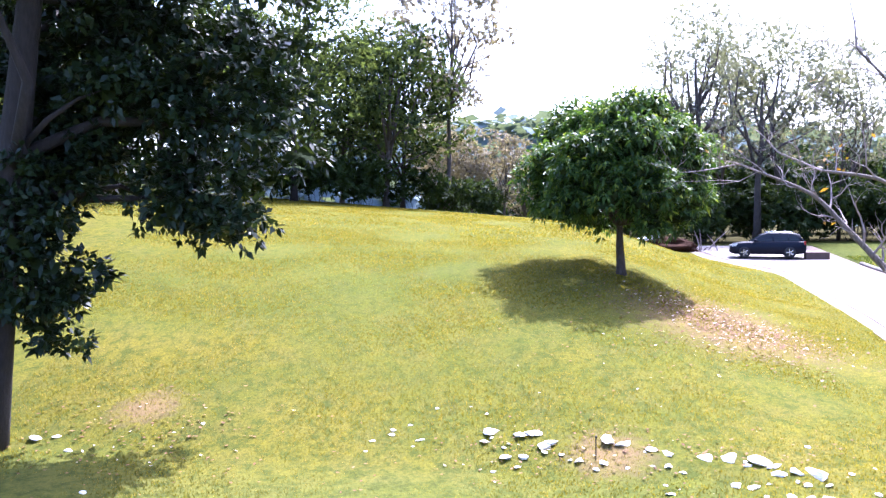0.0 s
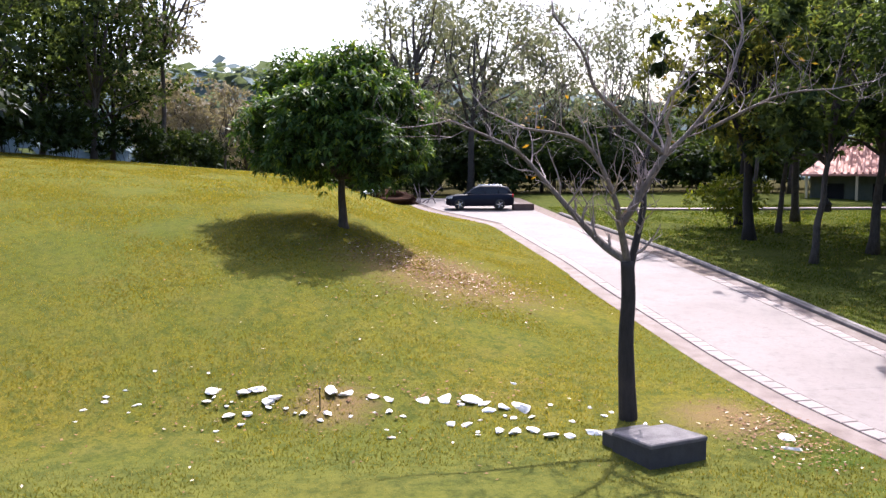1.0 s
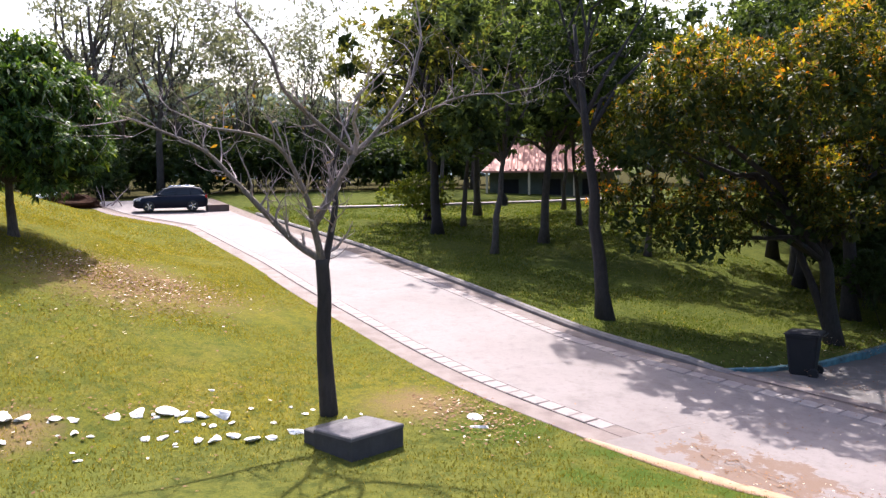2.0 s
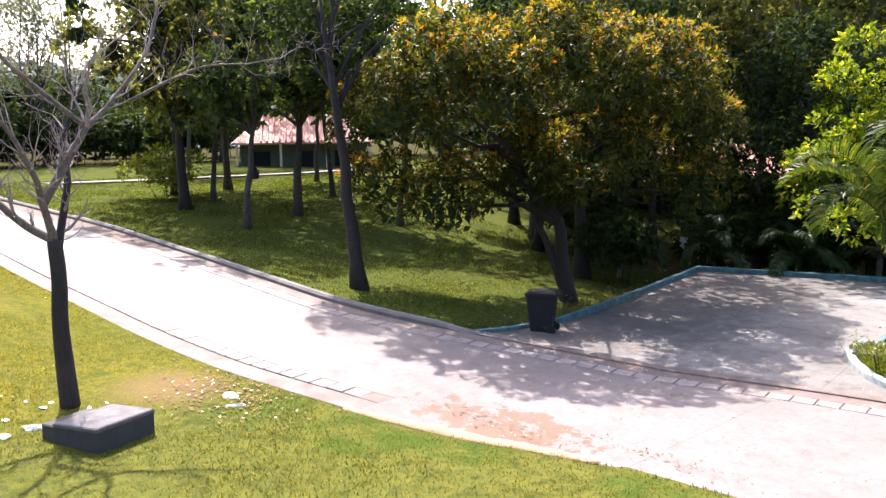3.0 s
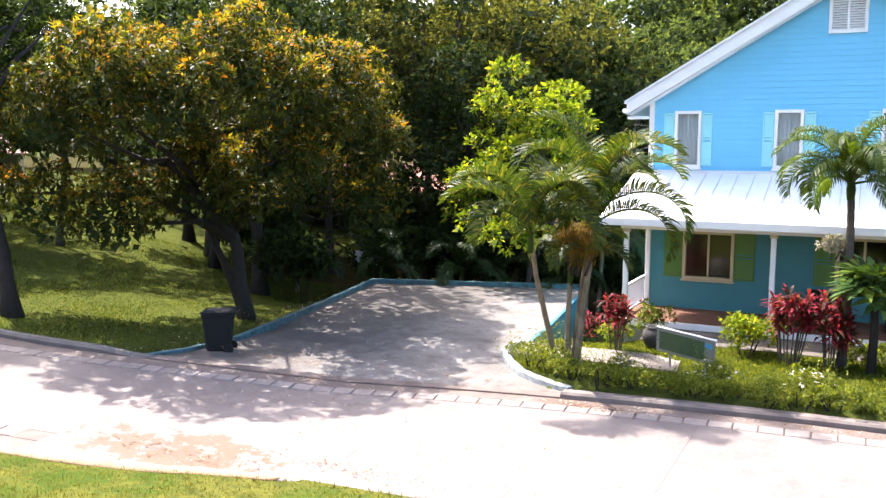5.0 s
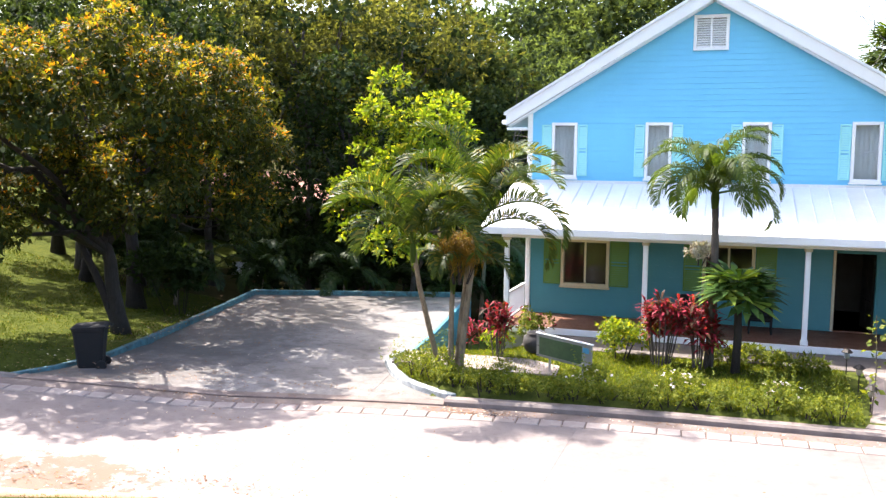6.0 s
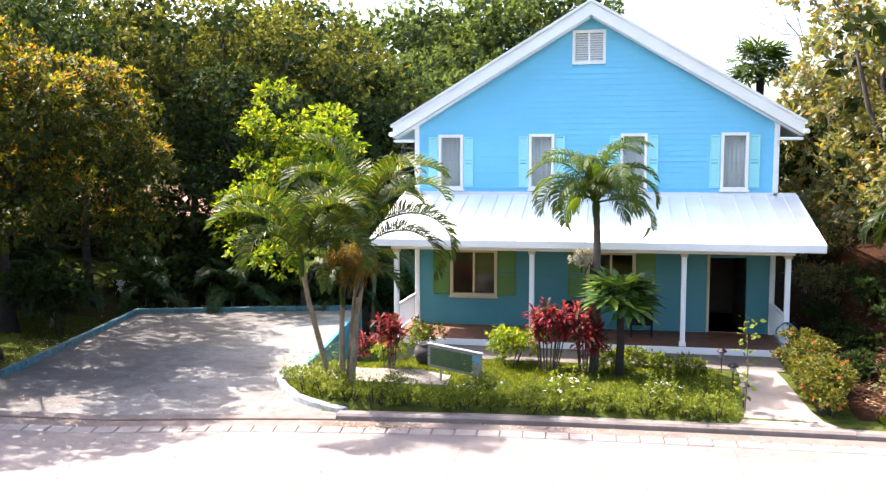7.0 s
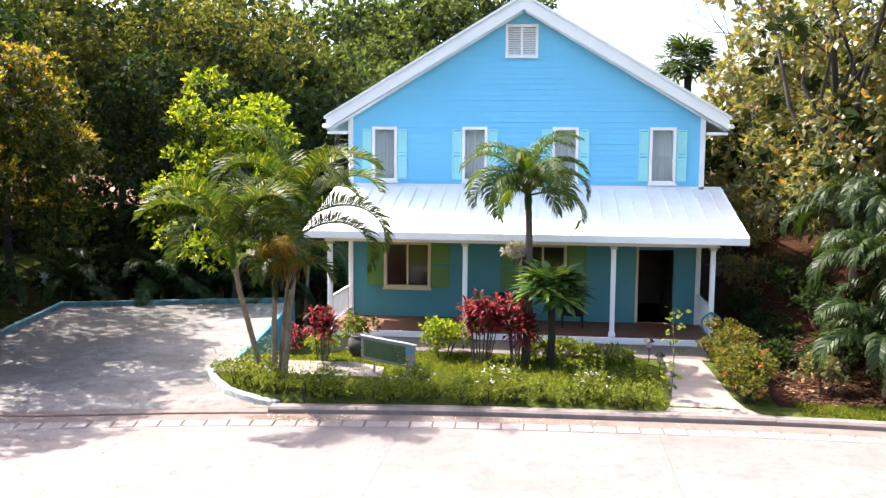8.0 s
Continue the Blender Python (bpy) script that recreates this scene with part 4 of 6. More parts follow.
def shutter(house, x0, x1, z0, z1, paint, label):
    sh = part("shutter", frame_shape(x0, x1, z0, z1, .045, -.055, -.026), paint, house, label)
    zm = (z0 + z1) / 2
    part("mid_rail", Shape().box(x0 + .045, x1 - .045, -.054, -.027, zm - .03, zm + .03, .004), paint, sh)
    z = z0 + .055
    while z < z1 - .08:
        if abs(z + .02 - zm) > .05:
            part("slat", Shape().prism([(-.043, z), (-.036, z + .056), (-.030, z + .056), (-.037, z)], "x", x0 + .045, x1 - .045), paint, sh)
        z += .062


build_house()


# ---- things by the road and in the garden ----
def build_bin():
    at = (-14.2, 16.48, .02)
    b = thing("wheelie_bin", at, "black plastic wheeled rubbish bin beside the low wall", "bin")
    rings = []
    for z, w, d in ((.06, .21, .25), (.12, .225, .27), (.9, .285, .345), (.93, .30, .36), (.98, .30, .36)):
        rings.append([(-w, -d + .05, z), (-w + .05, -d, z), (w - .05, -d, z), (w, -d + .05, z), (w, d - .05, z), (w - .05, d, z), (-w + .05, d, z), (-w, d - .05, z)])
    part("body", Shape().loft(rings), BLACK, b)
    lid = Shape().loft([[(-.31, -.38, .985), (.31, -.38, .985), (.31, .40, .985), (-.31, .40, .985)], [(-.31, -.38, 1.01), (.31, -.38, 1.01), (.31, .40, 1.03), (-.31, .40, 1.03)], [(-.24, -.3, 1.04), (.24, -.3, 1.04), (.24, .33, 1.07), (-.24, .33, 1.07)]])
    part("lid", lid, BLACK, b)
    part("handle", Shape().tube([(-.24, .38, .98), (-.24, .47, 1.0), (.24, .47, 1.0), (.24, .38, .98)], .018, 6), BLACK, b)
    for x in (-.26, .26):
        part("wheel", Shape().lathe([(.03, -.03), (.11, -.03), (.125, -.015), (.125, .015), (.11, .03), (.03, .03)], 14).moved(Matrix.Translation((x, .27, .125)) @ Matrix.Rotation(math.pi / 2, 4, "Y")), BLACK, b)
    b.rotation_euler = (0, 0, radians(-62))


def build_sign():
    s = thing("garden_sign", on_ground(-3.65, 19.03), "grey garden signboard with a dark green panel on two legs", "sign")
    s.rotation_euler = (0, 0, radians(-33))
    grey = surface("grey_signboard", (.20, .20, .195), (.13, .13, .125), .6, 3, 40, .2)
    part("board", Shape().box(-.84, .84, -.015, .015, .34, .86, .01), grey, s)
    part("panel", Shape().box(-.74, .56, -.022, -.017, .40, .80, .004), surface("dark_green_panel", (.028, .070, .025), (.012, .028, .018), .6, 5, 30, .2), s, "dark green picture panel")
    part("corner_mark", Shape().box(.58, .76, -.022, -.0165, .66, .78, .003), surface("blue_mark", (.05, .25, .42), (.04, .2, .34), .5, 4, 40, 0), s, "small blue mark")
    for z0 in (.37, .585):
        part("divider", Shape().box(-.84, -.75, -.024, -.0155, z0, z0 + .012, .003), BLACK, s)
    part("top_rail", Shape().box(-.86, .86, -.025, .025, .86, .89, .006), WHITE, s)
    for x in (-.45, .55):
        part("leg", Shape().box(x - .025, x + .025, .016, .05, -.1, .86, .006), FOUNDATION, s)


def build_path_light(x, y):
    a = thing("path_light", on_ground(x, y), "small dark iron garden path light on a stake", "lamp", "path lights")
    part("stake", Shape().tube([(0, 0, -.1), (0, 0, .36)], .014, 6), IRON, a)
    part("lantern", Shape().lathe([(.03, .36), (.055, .38), (.065, .50), (.04, .51)], 8), glass_material("frosted_lamp_glass", (.7, .7, .65), .4), a)
    part("cap", Shape().lathe([(.12, .505), (.125, .52), (.06, .58), (.01, .60)], 8), IRON, a)


def build_stone_box():
    a = thing("concrete_box", (-13.97, 5.47, float(ground_z(-13.97, 5.47)) - .06), "low dark concrete utility box with a weathered tilted lid", "utility box")
    a.rotation_euler = (0, 0, radians(BOX_TURN))
    part("body", Shape().loft([[(-.5, -.56, -.35), (.5, -.56, -.35), (.5, .56, -.35), (-.5, .56, -.35)], [(-.5, -.56, .33), (.5, -.56, .38), (.5, .56, .38), (-.5, .56, .33)]]), BOXSIDE, a)
    lid = Shape().loft([[(-.51, -.57, .33), (.51, -.57, .38), (.51, .57, .38), (-.51, .57, .33)], [(-.51, -.57, .37), (.51, -.57, .43), (.51, .57, .43), (-.51, .57, .37)], [(-.49, -.55, .39), (.49, -.55, .45), (.49, .55, .45), (-.49, .55, .39)]])
    part("lid", lid, BOXSTONE, a, "weathered grey concrete lid")
    part("side_slab", Shape().box(-.9, -.545, -.5, .42, -.3, .30, .02), BOXSIDE, a, "lower dark slab beside the box")


BOX_TURN = 17


def stone_mesh(seed):
    """A broken, flat-sided limestone lump."""
    rng = np.random.default_rng(seed)
    bm = bmesh.new()
    bmesh.ops.create_icosphere(bm, subdivisions=2, radius=.5)
    sq = np.array([rng.uniform(.95, 1.35), rng.uniform(.6, .9), rng.uniform(.38, .55)])
    cuts = [(unit(rng.normal(size=3)), rng.uniform(.16, .36)) for _ in range(11)]
    for v in bm.verts:
        p = np.array(v.co)
        for nrm, d in cuts:
            e = p @ nrm - d
            if e > 0:
                p = p - nrm * e
        v.co = p * sq * 1.25 + rng.normal(size=3) * .012
    me = bpy.data.meshes.new("stone")
    bm.to_mesh(me)
    bm.free()
    me.materials.append(STONE)
    return me


def build_stones():
    forms = [stone_mesh(k) for k in range(9)]
    rng = np.random.default_rng(4)
    spots = [(-17.78, -2.13, .46), (-17.73, -1.56, .34), (-17.8, -1.25, .36), (-17.5, -.9, .3), (-17.33, -1.05, .33), (-17.43, -2.2, .2), (-16.92, -1.76, .3), (-16.95, -1.44, .22),
             (-16.91, -.36, .25), (-16.85, .07, .3), (-17.68, .19, .4), (-17.56, .5, .3), (-17.4, .98, .28), (-17.3, 1.25, .24), (-17.22, 1.96, .38), (-17.25, 2.36, .46), (-17.15, 2.92, .42),
             (-17.0, 3.15, .26), (-16.7, 3.13, .3), (-16.8, 3.45, .3), (-16.72, 3.8, .42), (-16.22, 2.35, .3), (-16.15, 2.62, .26), (-16.85, 1.25, .24), (-15.76, 3.16, .24), (-15.65, 3.45, .28),
             (-15.6, 3.75, .3), (-15.28, 4.0, .3), (-15.2, 4.3, .26), (-15.2, 4.8, .34), (-15.05, 5.0, .42)]
    for x, y, s in spots:
        put_stone(forms, rng, x, y, s)
    for _ in range(46):
        y = rng.uniform(-4.5, 6.2)
        x = -16.9 + .16 * y + rng.normal() * .55
        put_stone(forms, rng, x, y, rng.uniform(.07, .17))
    for x, y, s in ((-17.0, -11.6, .3), (-17.1, -11.2, .22), (-16.6, -10.6, .24), (-14.2, -8.8, .2), (-13.0, -9.6, .3), (-17.7, -8.2, .2), (-13.9, 7.8, .25), (-14.4, 8.0, .3)):
        put_stone(forms, rng, x, y, s)


def put_stone(forms, rng, x, y, s):
    ob = new("stone", forms[int(rng.integers(len(forms)))])
    ob.matrix_basis = Matrix.Translation(on_ground(x, y, .02 * s)) @ Matrix.Rotation(rng.uniform(0, 6.28), 4, "Z") @ Matrix.Rotation(rng.uniform(-.25, .25), 4, "X") @ Matrix.Diagonal((s * 1.08, s * 1.0, s * .8, 1))
    tagged(ob, "rough white limestone rock lying in the grass", "stone", "row of stones")


build_bin()
build_sign()
for x, y in ((2.35, 21.6), (2.42, 20.0), (2.42, 18.2)):
    build_path_light(x, y)
build_stone_box()
build_stones()


def build_car():
    paint = surface("navy_car_paint", (.004, .006, .016), (.003, .005, .011), .42, 3, 40, 0)
    glass = surface("dark_car_glass", (.012, .014, .016), (.01, .01, .012), .06, 3, 30, 0)
    chrome = surface("bright_alloy", (.62, .62, .64), (.4, .4, .42), .25, 5, 30, 0, metal=.9)
    rubber = surface("tyre_rubber", (.015, .015, .015), (.03, .03, .03), .85, 8, 50, .3)
    amber = surface("red_lamp_lens", (.35, .02, .02), (.2, .01, .01), .2, 5, 30, 0)
    lens = surface("clear_lamp_lens", (.55, .56, .58), (.35, .36, .38), .12, 5, 30, 0)
    for m, shine in ((paint, .18), (glass, .35)):
        m.node_tree.nodes["Principled BSDF"].inputs["Specular IOR Level"].default_value = shine
    x, y = -55.6, 10.05
    car = thing("car", (x, y, float(road_z(x)) + .005), "dark blue sport utility car parked on the concrete road", "car")
    car.rotation_euler = (0, 0, radians(-97))
    car.scale = (.94, .94, .94)
    # front points to +x; lower body by cross-sections (x, half width, bottom, shoulder)
    secs = [(2.28, .62, .48, .66), (2.22, .76, .32, .78), (2.0, .86, .26, .90), (1.5, .90, .24, .99), (.9, .91, .24, 1.03), (-1.6, .91, .24, 1.06), (-2.05, .89, .28, 1.04), (-2.22, .80, .36, .98), (-2.27, .70, .48, .90)]
    body = Shape().loft([[(u, -w * .92, b), (u, -w, b + .12), (u, -w, (b + t) / 2), (u, -w * .97, t - .08), (u, -w * .86, t), (u, w * .86, t), (u, w * .97, t - .08), (u, w, (b + t) / 2), (u, w, b + .12), (u, w * .92, b)] for u, w, b, t in secs])
    part("body", body, paint, car, smooth=True)
    cab = [(1.12, .78, .98, 1.0), (.45, .76, .98, 1.44), (.0, .74, 1.0, 1.58), (-1.2, .73, 1.0, 1.60), (-1.85, .70, 1.0, 1.50), (-2.2, .68, .98, 1.02)]
    part("cabin", Shape().loft([[(u, -w, b), (u, -w * .97, b + (t - b) * .5), (u, -w * .84, t - .03), (u, -w * .7, t), (u, w * .7, t), (u, w * .84, t - .03), (u, w * .97, b + (t - b) * .5), (u, w, b)] for u, w, b, t in cab]), paint, car, smooth=True)
    for sgn in (-1, 1):
        for u0, u1, u2, u3 in ((.86, .33, -.28, -.28), (-.34, -.34, -1.18, -1.18), (-1.24, -1.24, -1.62, -1.95)):
            side = [(u0, sgn * .785, 1.05), (u1, sgn * .665, 1.46), (u2, sgn * .655, 1.50), (u3, sgn * .775, 1.05)]
            if u0 < -1:
                side = [(u0, sgn * .78, 1.05), (u1, sgn * .655, 1.50), (u2, sgn * .655, 1.46), (u3, sgn * .75, 1.05)]
            part("side_window", Shape().loft([[(a, b, c) for a, b, c in side], [(a, b - sgn * .06, c) for a, b, c in side]]), glass, car)
        part("mirror", Shape().box(.62, .82, sgn * .93 - .08, sgn * .93 + .08, 1.04, 1.18, .03), paint, car)
        part("roof_rail", Shape().tube([(.1, sgn * .6, 1.6), (-.2, sgn * .6, 1.64), (-1.2, sgn * .6, 1.65), (-1.5, sgn * .6, 1.6)], .018, 6), chrome, car)
        part("headlight", Shape().loft([[(2.24, sgn * .50, .70), (2.24, sgn * .50, .82), (2.12, sgn * .80, .84), (2.12, sgn * .80, .72)], [(2.0, sgn * .50, .70), (2.0, sgn * .50, .86), (1.8, sgn * .88, .92), (1.9, sgn * .87, .74)]]), lens, car)
        part("tail_light", Shape().box(-2.24, -2.1, sgn * .74 - .1, sgn * .74 + .1, .82, 1.05, .02), amber, car)
        for u in (1.38, -1.30):
            wheel = part("wheel", Shape().lathe([(.22, -.11), (.33, -.105), (.355, -.07), (.355, .07), (.33, .105), (.22, .11)], 24).moved(Matrix.Translation((u, sgn * .82, .355)) @ Matrix.Rotation(math.pi / 2, 4, "X")), rubber, car, smooth=True)
            part("rim", Shape().lathe([(.03, -.09), (.225, -.085), (.24, -.1), (.24, .1), (.225, .085), (.03, .09)], 20).moved(Matrix.Translation((u, sgn * .825, .355)) @ Matrix.Rotation(math.pi / 2, 4, "X")), IRON, wheel)
            for k in range(5):
                t = k * 2 * math.pi / 5
                part("spoke", Shape().box(.03, .23, -.03, .03, -.012, .012, .006).moved(Matrix.Translation((u, sgn * .925, .355)) @ Matrix.Rotation(math.pi / 2, 4, "X") @ Matrix.Rotation(t, 4, "Z")), chrome, wheel)
    part("windscreen", Shape().loft([[(1.06, -.66, 1.03), (1.06, .66, 1.03), (.46, .58, 1.43), (.46, -.58, 1.43)], [(1.10, -.66, 1.06), (1.10, .66, 1.06), (.50, .58, 1.455), (.50, -.58, 1.455)]]), glass, car)
    part("grille", Shape().box(2.2, 2.285, -.42, .42, .60, .76, .015), chrome, car)
    part("bumper", Shape().box(2.1, 2.3, -.66, .66, .36, .52, .04), paint, car)
    part("number_plate", Shape().box(2.301, 2.312, -.22, .22, .42, .50, .004), WHITE, car)
    # low masonry block behind the car
    b = thing("masonry_block", (-54.9, 12.75, float(road_z(-54.9)) - .02), "low brown masonry block beside the parked car", "block")
    part("body", Shape().box(-.35, .35, -.7, .6, -.1, .42, .03), surface("brown_masonry", (.13, .085, .07), (.07, .045, .04), .9, 3, 30, .5), b)


build_car()


def build_far_house():
    """The tiled house beyond the lawn."""
    h = thing("far_house", (-63.5, 43.3, 1.6), "single-storey house with a red clay tile roof behind trees", "house")
    h.rotation_euler = (0, 0, radians(56))
    wall = surface("dull_green_wall", (.10, .115, .085), (.06, .07, .055), .85, 2, 20, .3)
    part("wall", Shape().box(-5, 5, -4.5, 4.5, -1, 2.7, .02), wall, h)
    r = Shape().loft([[(-5.6, -5.6, 2.6), (5.6, -5.6, 2.6), (5.6, 5.6, 2.6), (-5.6, 5.6, 2.6)], [(-5.6, -5.6, 2.75), (5.6, -5.6, 2.75), (5.6, 5.6, 2.75), (-5.6, 5.6, 2.75)], [(-3.4, -.1, 4.9), (3.4, -.1, 4.9), (3.4, .1, 4.9), (-3.4, .1, 4.9)]])
    roof = part("roof", r, TERRA, h, "red clay tile roof")
    tile = Shape().tube([(0, 0, 0), (0, 5.4, 2.2)], .1, 6).mesh("roof_tile", TERRA)
    for k in range(15):
        part("roof_tile", tile, TERRA, roof, at=Matrix.Translation((-3.3 + k * .47, -5.55, 2.8)))
    for x in (-3.4, 0, 3.2):
        w = part("window", Shape().box(x - .7, x + .7, -4.56, -4.5, .8, 2.0, .01), BLACK, h)
        part("window_frame", frame_shape(x - .75, x + .75, .75, 2.05, .07, -4.62, -4.561), DOOR_DARK, w)
    for x in (-5.2, -1.8, 1.8, 5.2):
        part("porch_post", Shape().tube([(x, -5.4, -1), (x, -5.4, 2.65)], .1, 8), CREAM, h)
    d = Shape()
    rings = []
    for x, y in ((-58.5, 40.2), (-57, 41.5), (-55.4, 43.2), (-54.6, 44.2)):
        z = float(ground_z(x, y)) + .03
        rings.append([(x - 1.3, y - .6, z - .2), (x - 1.3, y - .6, z), (x + 1.3, y + .8, z), (x + 1.3, y + .8, z - .2)])
    tagged(new("far_driveway", d.loft(rings).mesh("far_driveway", ROAD)), "sunlit white concrete driveway of the far house", "driveway", kind="structure")
    rings = []
    for x, y in ((-54, 18.6), (-53.2, 24), (-53.0, 30), (-53.6, 36), (-55, 42.5)):
        z = float(ground_z(x, y)) + .10
        rings.append([(x - .7, y, z - .3), (x - .7, y, z), (x + .7, y, z), (x + .7, y, z - .3)])
    tagged(new("lawn_path", Shape().loft(rings).mesh("lawn_path", PATHSTONE)), "narrow pale path crossing the far lawn", "path", kind="structure")


build_far_house()
copy_thing(bpy.data.objects["far_house"], Matrix.Translation((-31, 53, -1.2)) @ Matrix.Rotation(radians(30), 4, "Z"))
white_wall = thing("low_white_wall", on_ground(-23.6, 40.5), "low white wall glimpsed behind the dark trees", "wall")
part("body", Shape().box(-1.6, 1.6, -.15, .15, -.2, .75, .03), WHITE, white_wall)
white_wall.rotation_euler = (0, 0, radians(30))


def build_small_far_things():
    a = thing("marker_post", on_ground(-16.96, -.06), "thin dark metal stake among the stones", "stake")
    part("stake", Shape().tube([(0, 0, -.1), (.01, 0, .42)], .012, 6), IRON, a)
    part("cap", Shape().box(-.02, .03, -.02, .02, .41, .45, .005), IRON, a)
    b = thing("feeder", on_ground(-35.4, 21.4), "dark bird feeder hanging from a branch", "feeder")
    part("rope", Shape().tube([(0, 0, 2.3), (0, 0, 4.6)], .012, 5), IRON, b)
    part("body", Shape().lathe([(.05, 1.72), (.2, 1.75), (.2, 2.05), (.24, 2.07), (.05, 2.32)], 8), IRON, b)
    c = thing("white_slab", on_ground(-47.5, 2.3), "white tilted board lying on the crest", "board")
    part("board", Shape().box(-.6, .6, -.9, .9, -.05, .12, .02).moved(Matrix.Rotation(radians(14), 4, "X")), WHITE, c)
    d = thing("earth_heap", on_ground(-60, 4.6), "heap of reddish brown earth and rubble", "heap")
    bm = bmesh.new()
    bmesh.ops.create_icosphere(bm, subdivisions=4, radius=1)
    for v in bm.verts:
        v.co = Vector((v.co.x * 1.4, v.co.y * 1.9, max(-.2, v.co.z) * .8)) * (1 + .35 * noise.noise(v.co * 2.2))
    me = bpy.data.meshes.new("heap")
    bm.to_mesh(me)
    bm.free()
    me.materials.append(EARTH)
    part("mound", me, EARTH, d)
    e = thing("garden_pot", on_ground(-4.75, 21.2), "dark round clay pot among the red plants", "pot")
    part("pot", Shape().lathe([(.12, 0), (.26, .08), (.33, .26), (.30, .42), (.22, .48), (.25, .52), (.2, .52), (.18, .42)], 18), BOXSIDE, e, smooth=True)
    for x in (.55, -1.35):
        p = thing("porch_chair", (x, 24.9, .362), "dark rounded porch armchair against the wall", "chair", "porch chairs")
        part("seat", Shape().box(-.3, .3, -.28, .28, .34, .44, .04), BLACK, p)
        part("backrest", Shape().loft([[(-.32, .24, .40), (.32, .24, .40), (.32, .31, .40), (-.32, .31, .40)], [(-.3, .31, .78), (.3, .31, .78), (.3, .37, .78), (-.3, .37, .78)], [(-.18, .34, .88), (.18, .34, .88), (.18, .39, .88), (-.18, .39, .88)]]), BLACK, p)
        for u in (-.28, .28):
            part("armrest", Shape().box(u - .035, u + .035, -.28, .28, .58, .63, .015), BLACK, p)
            for v in (-.25, .25):
                part("leg", Shape().box(u - .025, u + .025, v - .025, v + .025, 0, .6, .006), BLACK, p)


build_small_far_things()
# ---- trees and plants ----
def frond_mesh(rng, length, start, bend, leaflet, pairs, foliage, width=.035, twist=.35, tip=.25, name="frond", hang=.3):
    """An arching feather frond: a rib in the x-z plane, its leaflets held in a shallow V that droops towards the tips."""
    steps = 16
    pts, ang, p = [], start, np.zeros(3)
    for i in range(steps + 1):
        pts.append(p.copy())
        p = p + np.array([math.cos(ang), 0, math.sin(ang)]) * length / steps
        ang -= bend / steps * (.25 + 1.5 * i / steps)
    pts = np.array(pts)
    sway = rng.normal() * .12 * length
    pts[:, 1] += sway * (np.arange(steps + 1) / steps) ** 2
    quads = []
    for i in range(steps):
        a, b = pts[i], pts[i + 1]
        r = .024 * (1 - i / steps) + .005
        for o in ((0, r, 0), (0, 0, r)):
            o = np.array(o)
            quads.append([a - o, a + o, b + o, b - o])
    lean = rng.normal() * .25
    for k in range(pairs):
        t = .14 + .86 * (k + .5) / pairs
        i = min(int(t * steps), steps - 1)
        base = pts[i] + (pts[i + 1] - pts[i]) * (t * steps - i)
        fwd = unit(pts[i + 1] - pts[i])
        upv = unit(np.cross(np.array([0, -1.0, 0]), fwd))
        if upv[2] < 0 and abs(fwd[2]) < .9:
            upv = -upv
        full = leaflet * (min(1, .45 + t * 2.2) * (1 - tip * t - .45 * max(0, t - .75) / .25))
        for sgn in (-1, 1):
            ln = full * rng.uniform(.74, 1.12)
            d = unit(np.array([0, sgn, 0]) * .9 + fwd * (.45 + .55 * t) + upv * (twist + lean * sgn + rng.normal() * .12))
            m1 = base + d * ln * .4
            d2 = unit(d + np.array([0, 0, -.35 - hang * .6]))
            m2 = m1 + d2 * ln * .35
            e = m2 + unit(d2 + np.array([0, 0, -.5 - hang])) * ln * .3
            w = unit(fwd - d * (fwd @ d)) * width * .5
            quads += [[base - w * .5, m1 - w, m1 + w, base + w * .5], [m1 - w, m2 - w * .75, m2 + w * .75, m1 + w], [m2 - w * .75, e - w * .1, e + w * .1, m2 + w * .75]]
    return quads_mesh(name, np.array(quads), 4, foliage)


def palm(at, label, stem, r, fronds, length, leaflet, seed, foliage, bends=(1.4, 2.4), starts=(-.1, 1.35), dry=0, pairs=34, width=.04, twist=.3, group="", category="palm", wood=None, hang=.3):
    """stem: points from the base to the crown, relative to at."""
    rng = np.random.default_rng(seed)
    ob = thing("palm_tree", at, label, category, group)
    pts = [Vector(p) for p in stem]
    fine, rad = [], []
    for i in range(len(pts) - 1):
        for k in range(6):
            t = (i * 6 + k) / ((len(pts) - 1) * 6)
            fine.append(pts[i].lerp(pts[i + 1], k / 6))
            rad.append(r * (1.25 - .4 * t) * (1.05 if k % 2 else .97))
    fine.append(pts[-1])
    rad.append(r * .8)
    part("trunk", Shape().tube(fine, rad, 9), wood or PALM_BARK, ob, smooth=True)
    top = pts[-1]
    if dry >= 0:
        part("crownshaft", Shape().tube([top - Vector((0, 0, .35)), top - Vector((0, 0, .1)), top + Vector((0, 0, .2))], [r * .95, r * 1.25, r * .5], 8), L_PALM if not dry else L_PALM_DRY, ob)
    for k in range(fronds):
        h = (k + .5) / fronds
        st = starts[0] + (starts[1] - starts[0]) * h + rng.normal() * .08
        bd = bends[0] + (bends[1] - bends[0]) * rng.random()
        brown = k < dry
        me = frond_mesh(rng, length * rng.uniform(.85, 1.1) * (.85 if brown else 1), st if not brown else rng.uniform(.1, .5), bd, leaflet, pairs, L_PALM_DRY if brown else foliage, width, twist, hang=hang)
        part("frond", me, foliage, ob, "yellowed drooping frond" if brown else "",
             at=Matrix.Translation(top) @ Matrix.Rotation(k * 2.399 + rng.normal() * .15, 4, "Z"))
    return ob


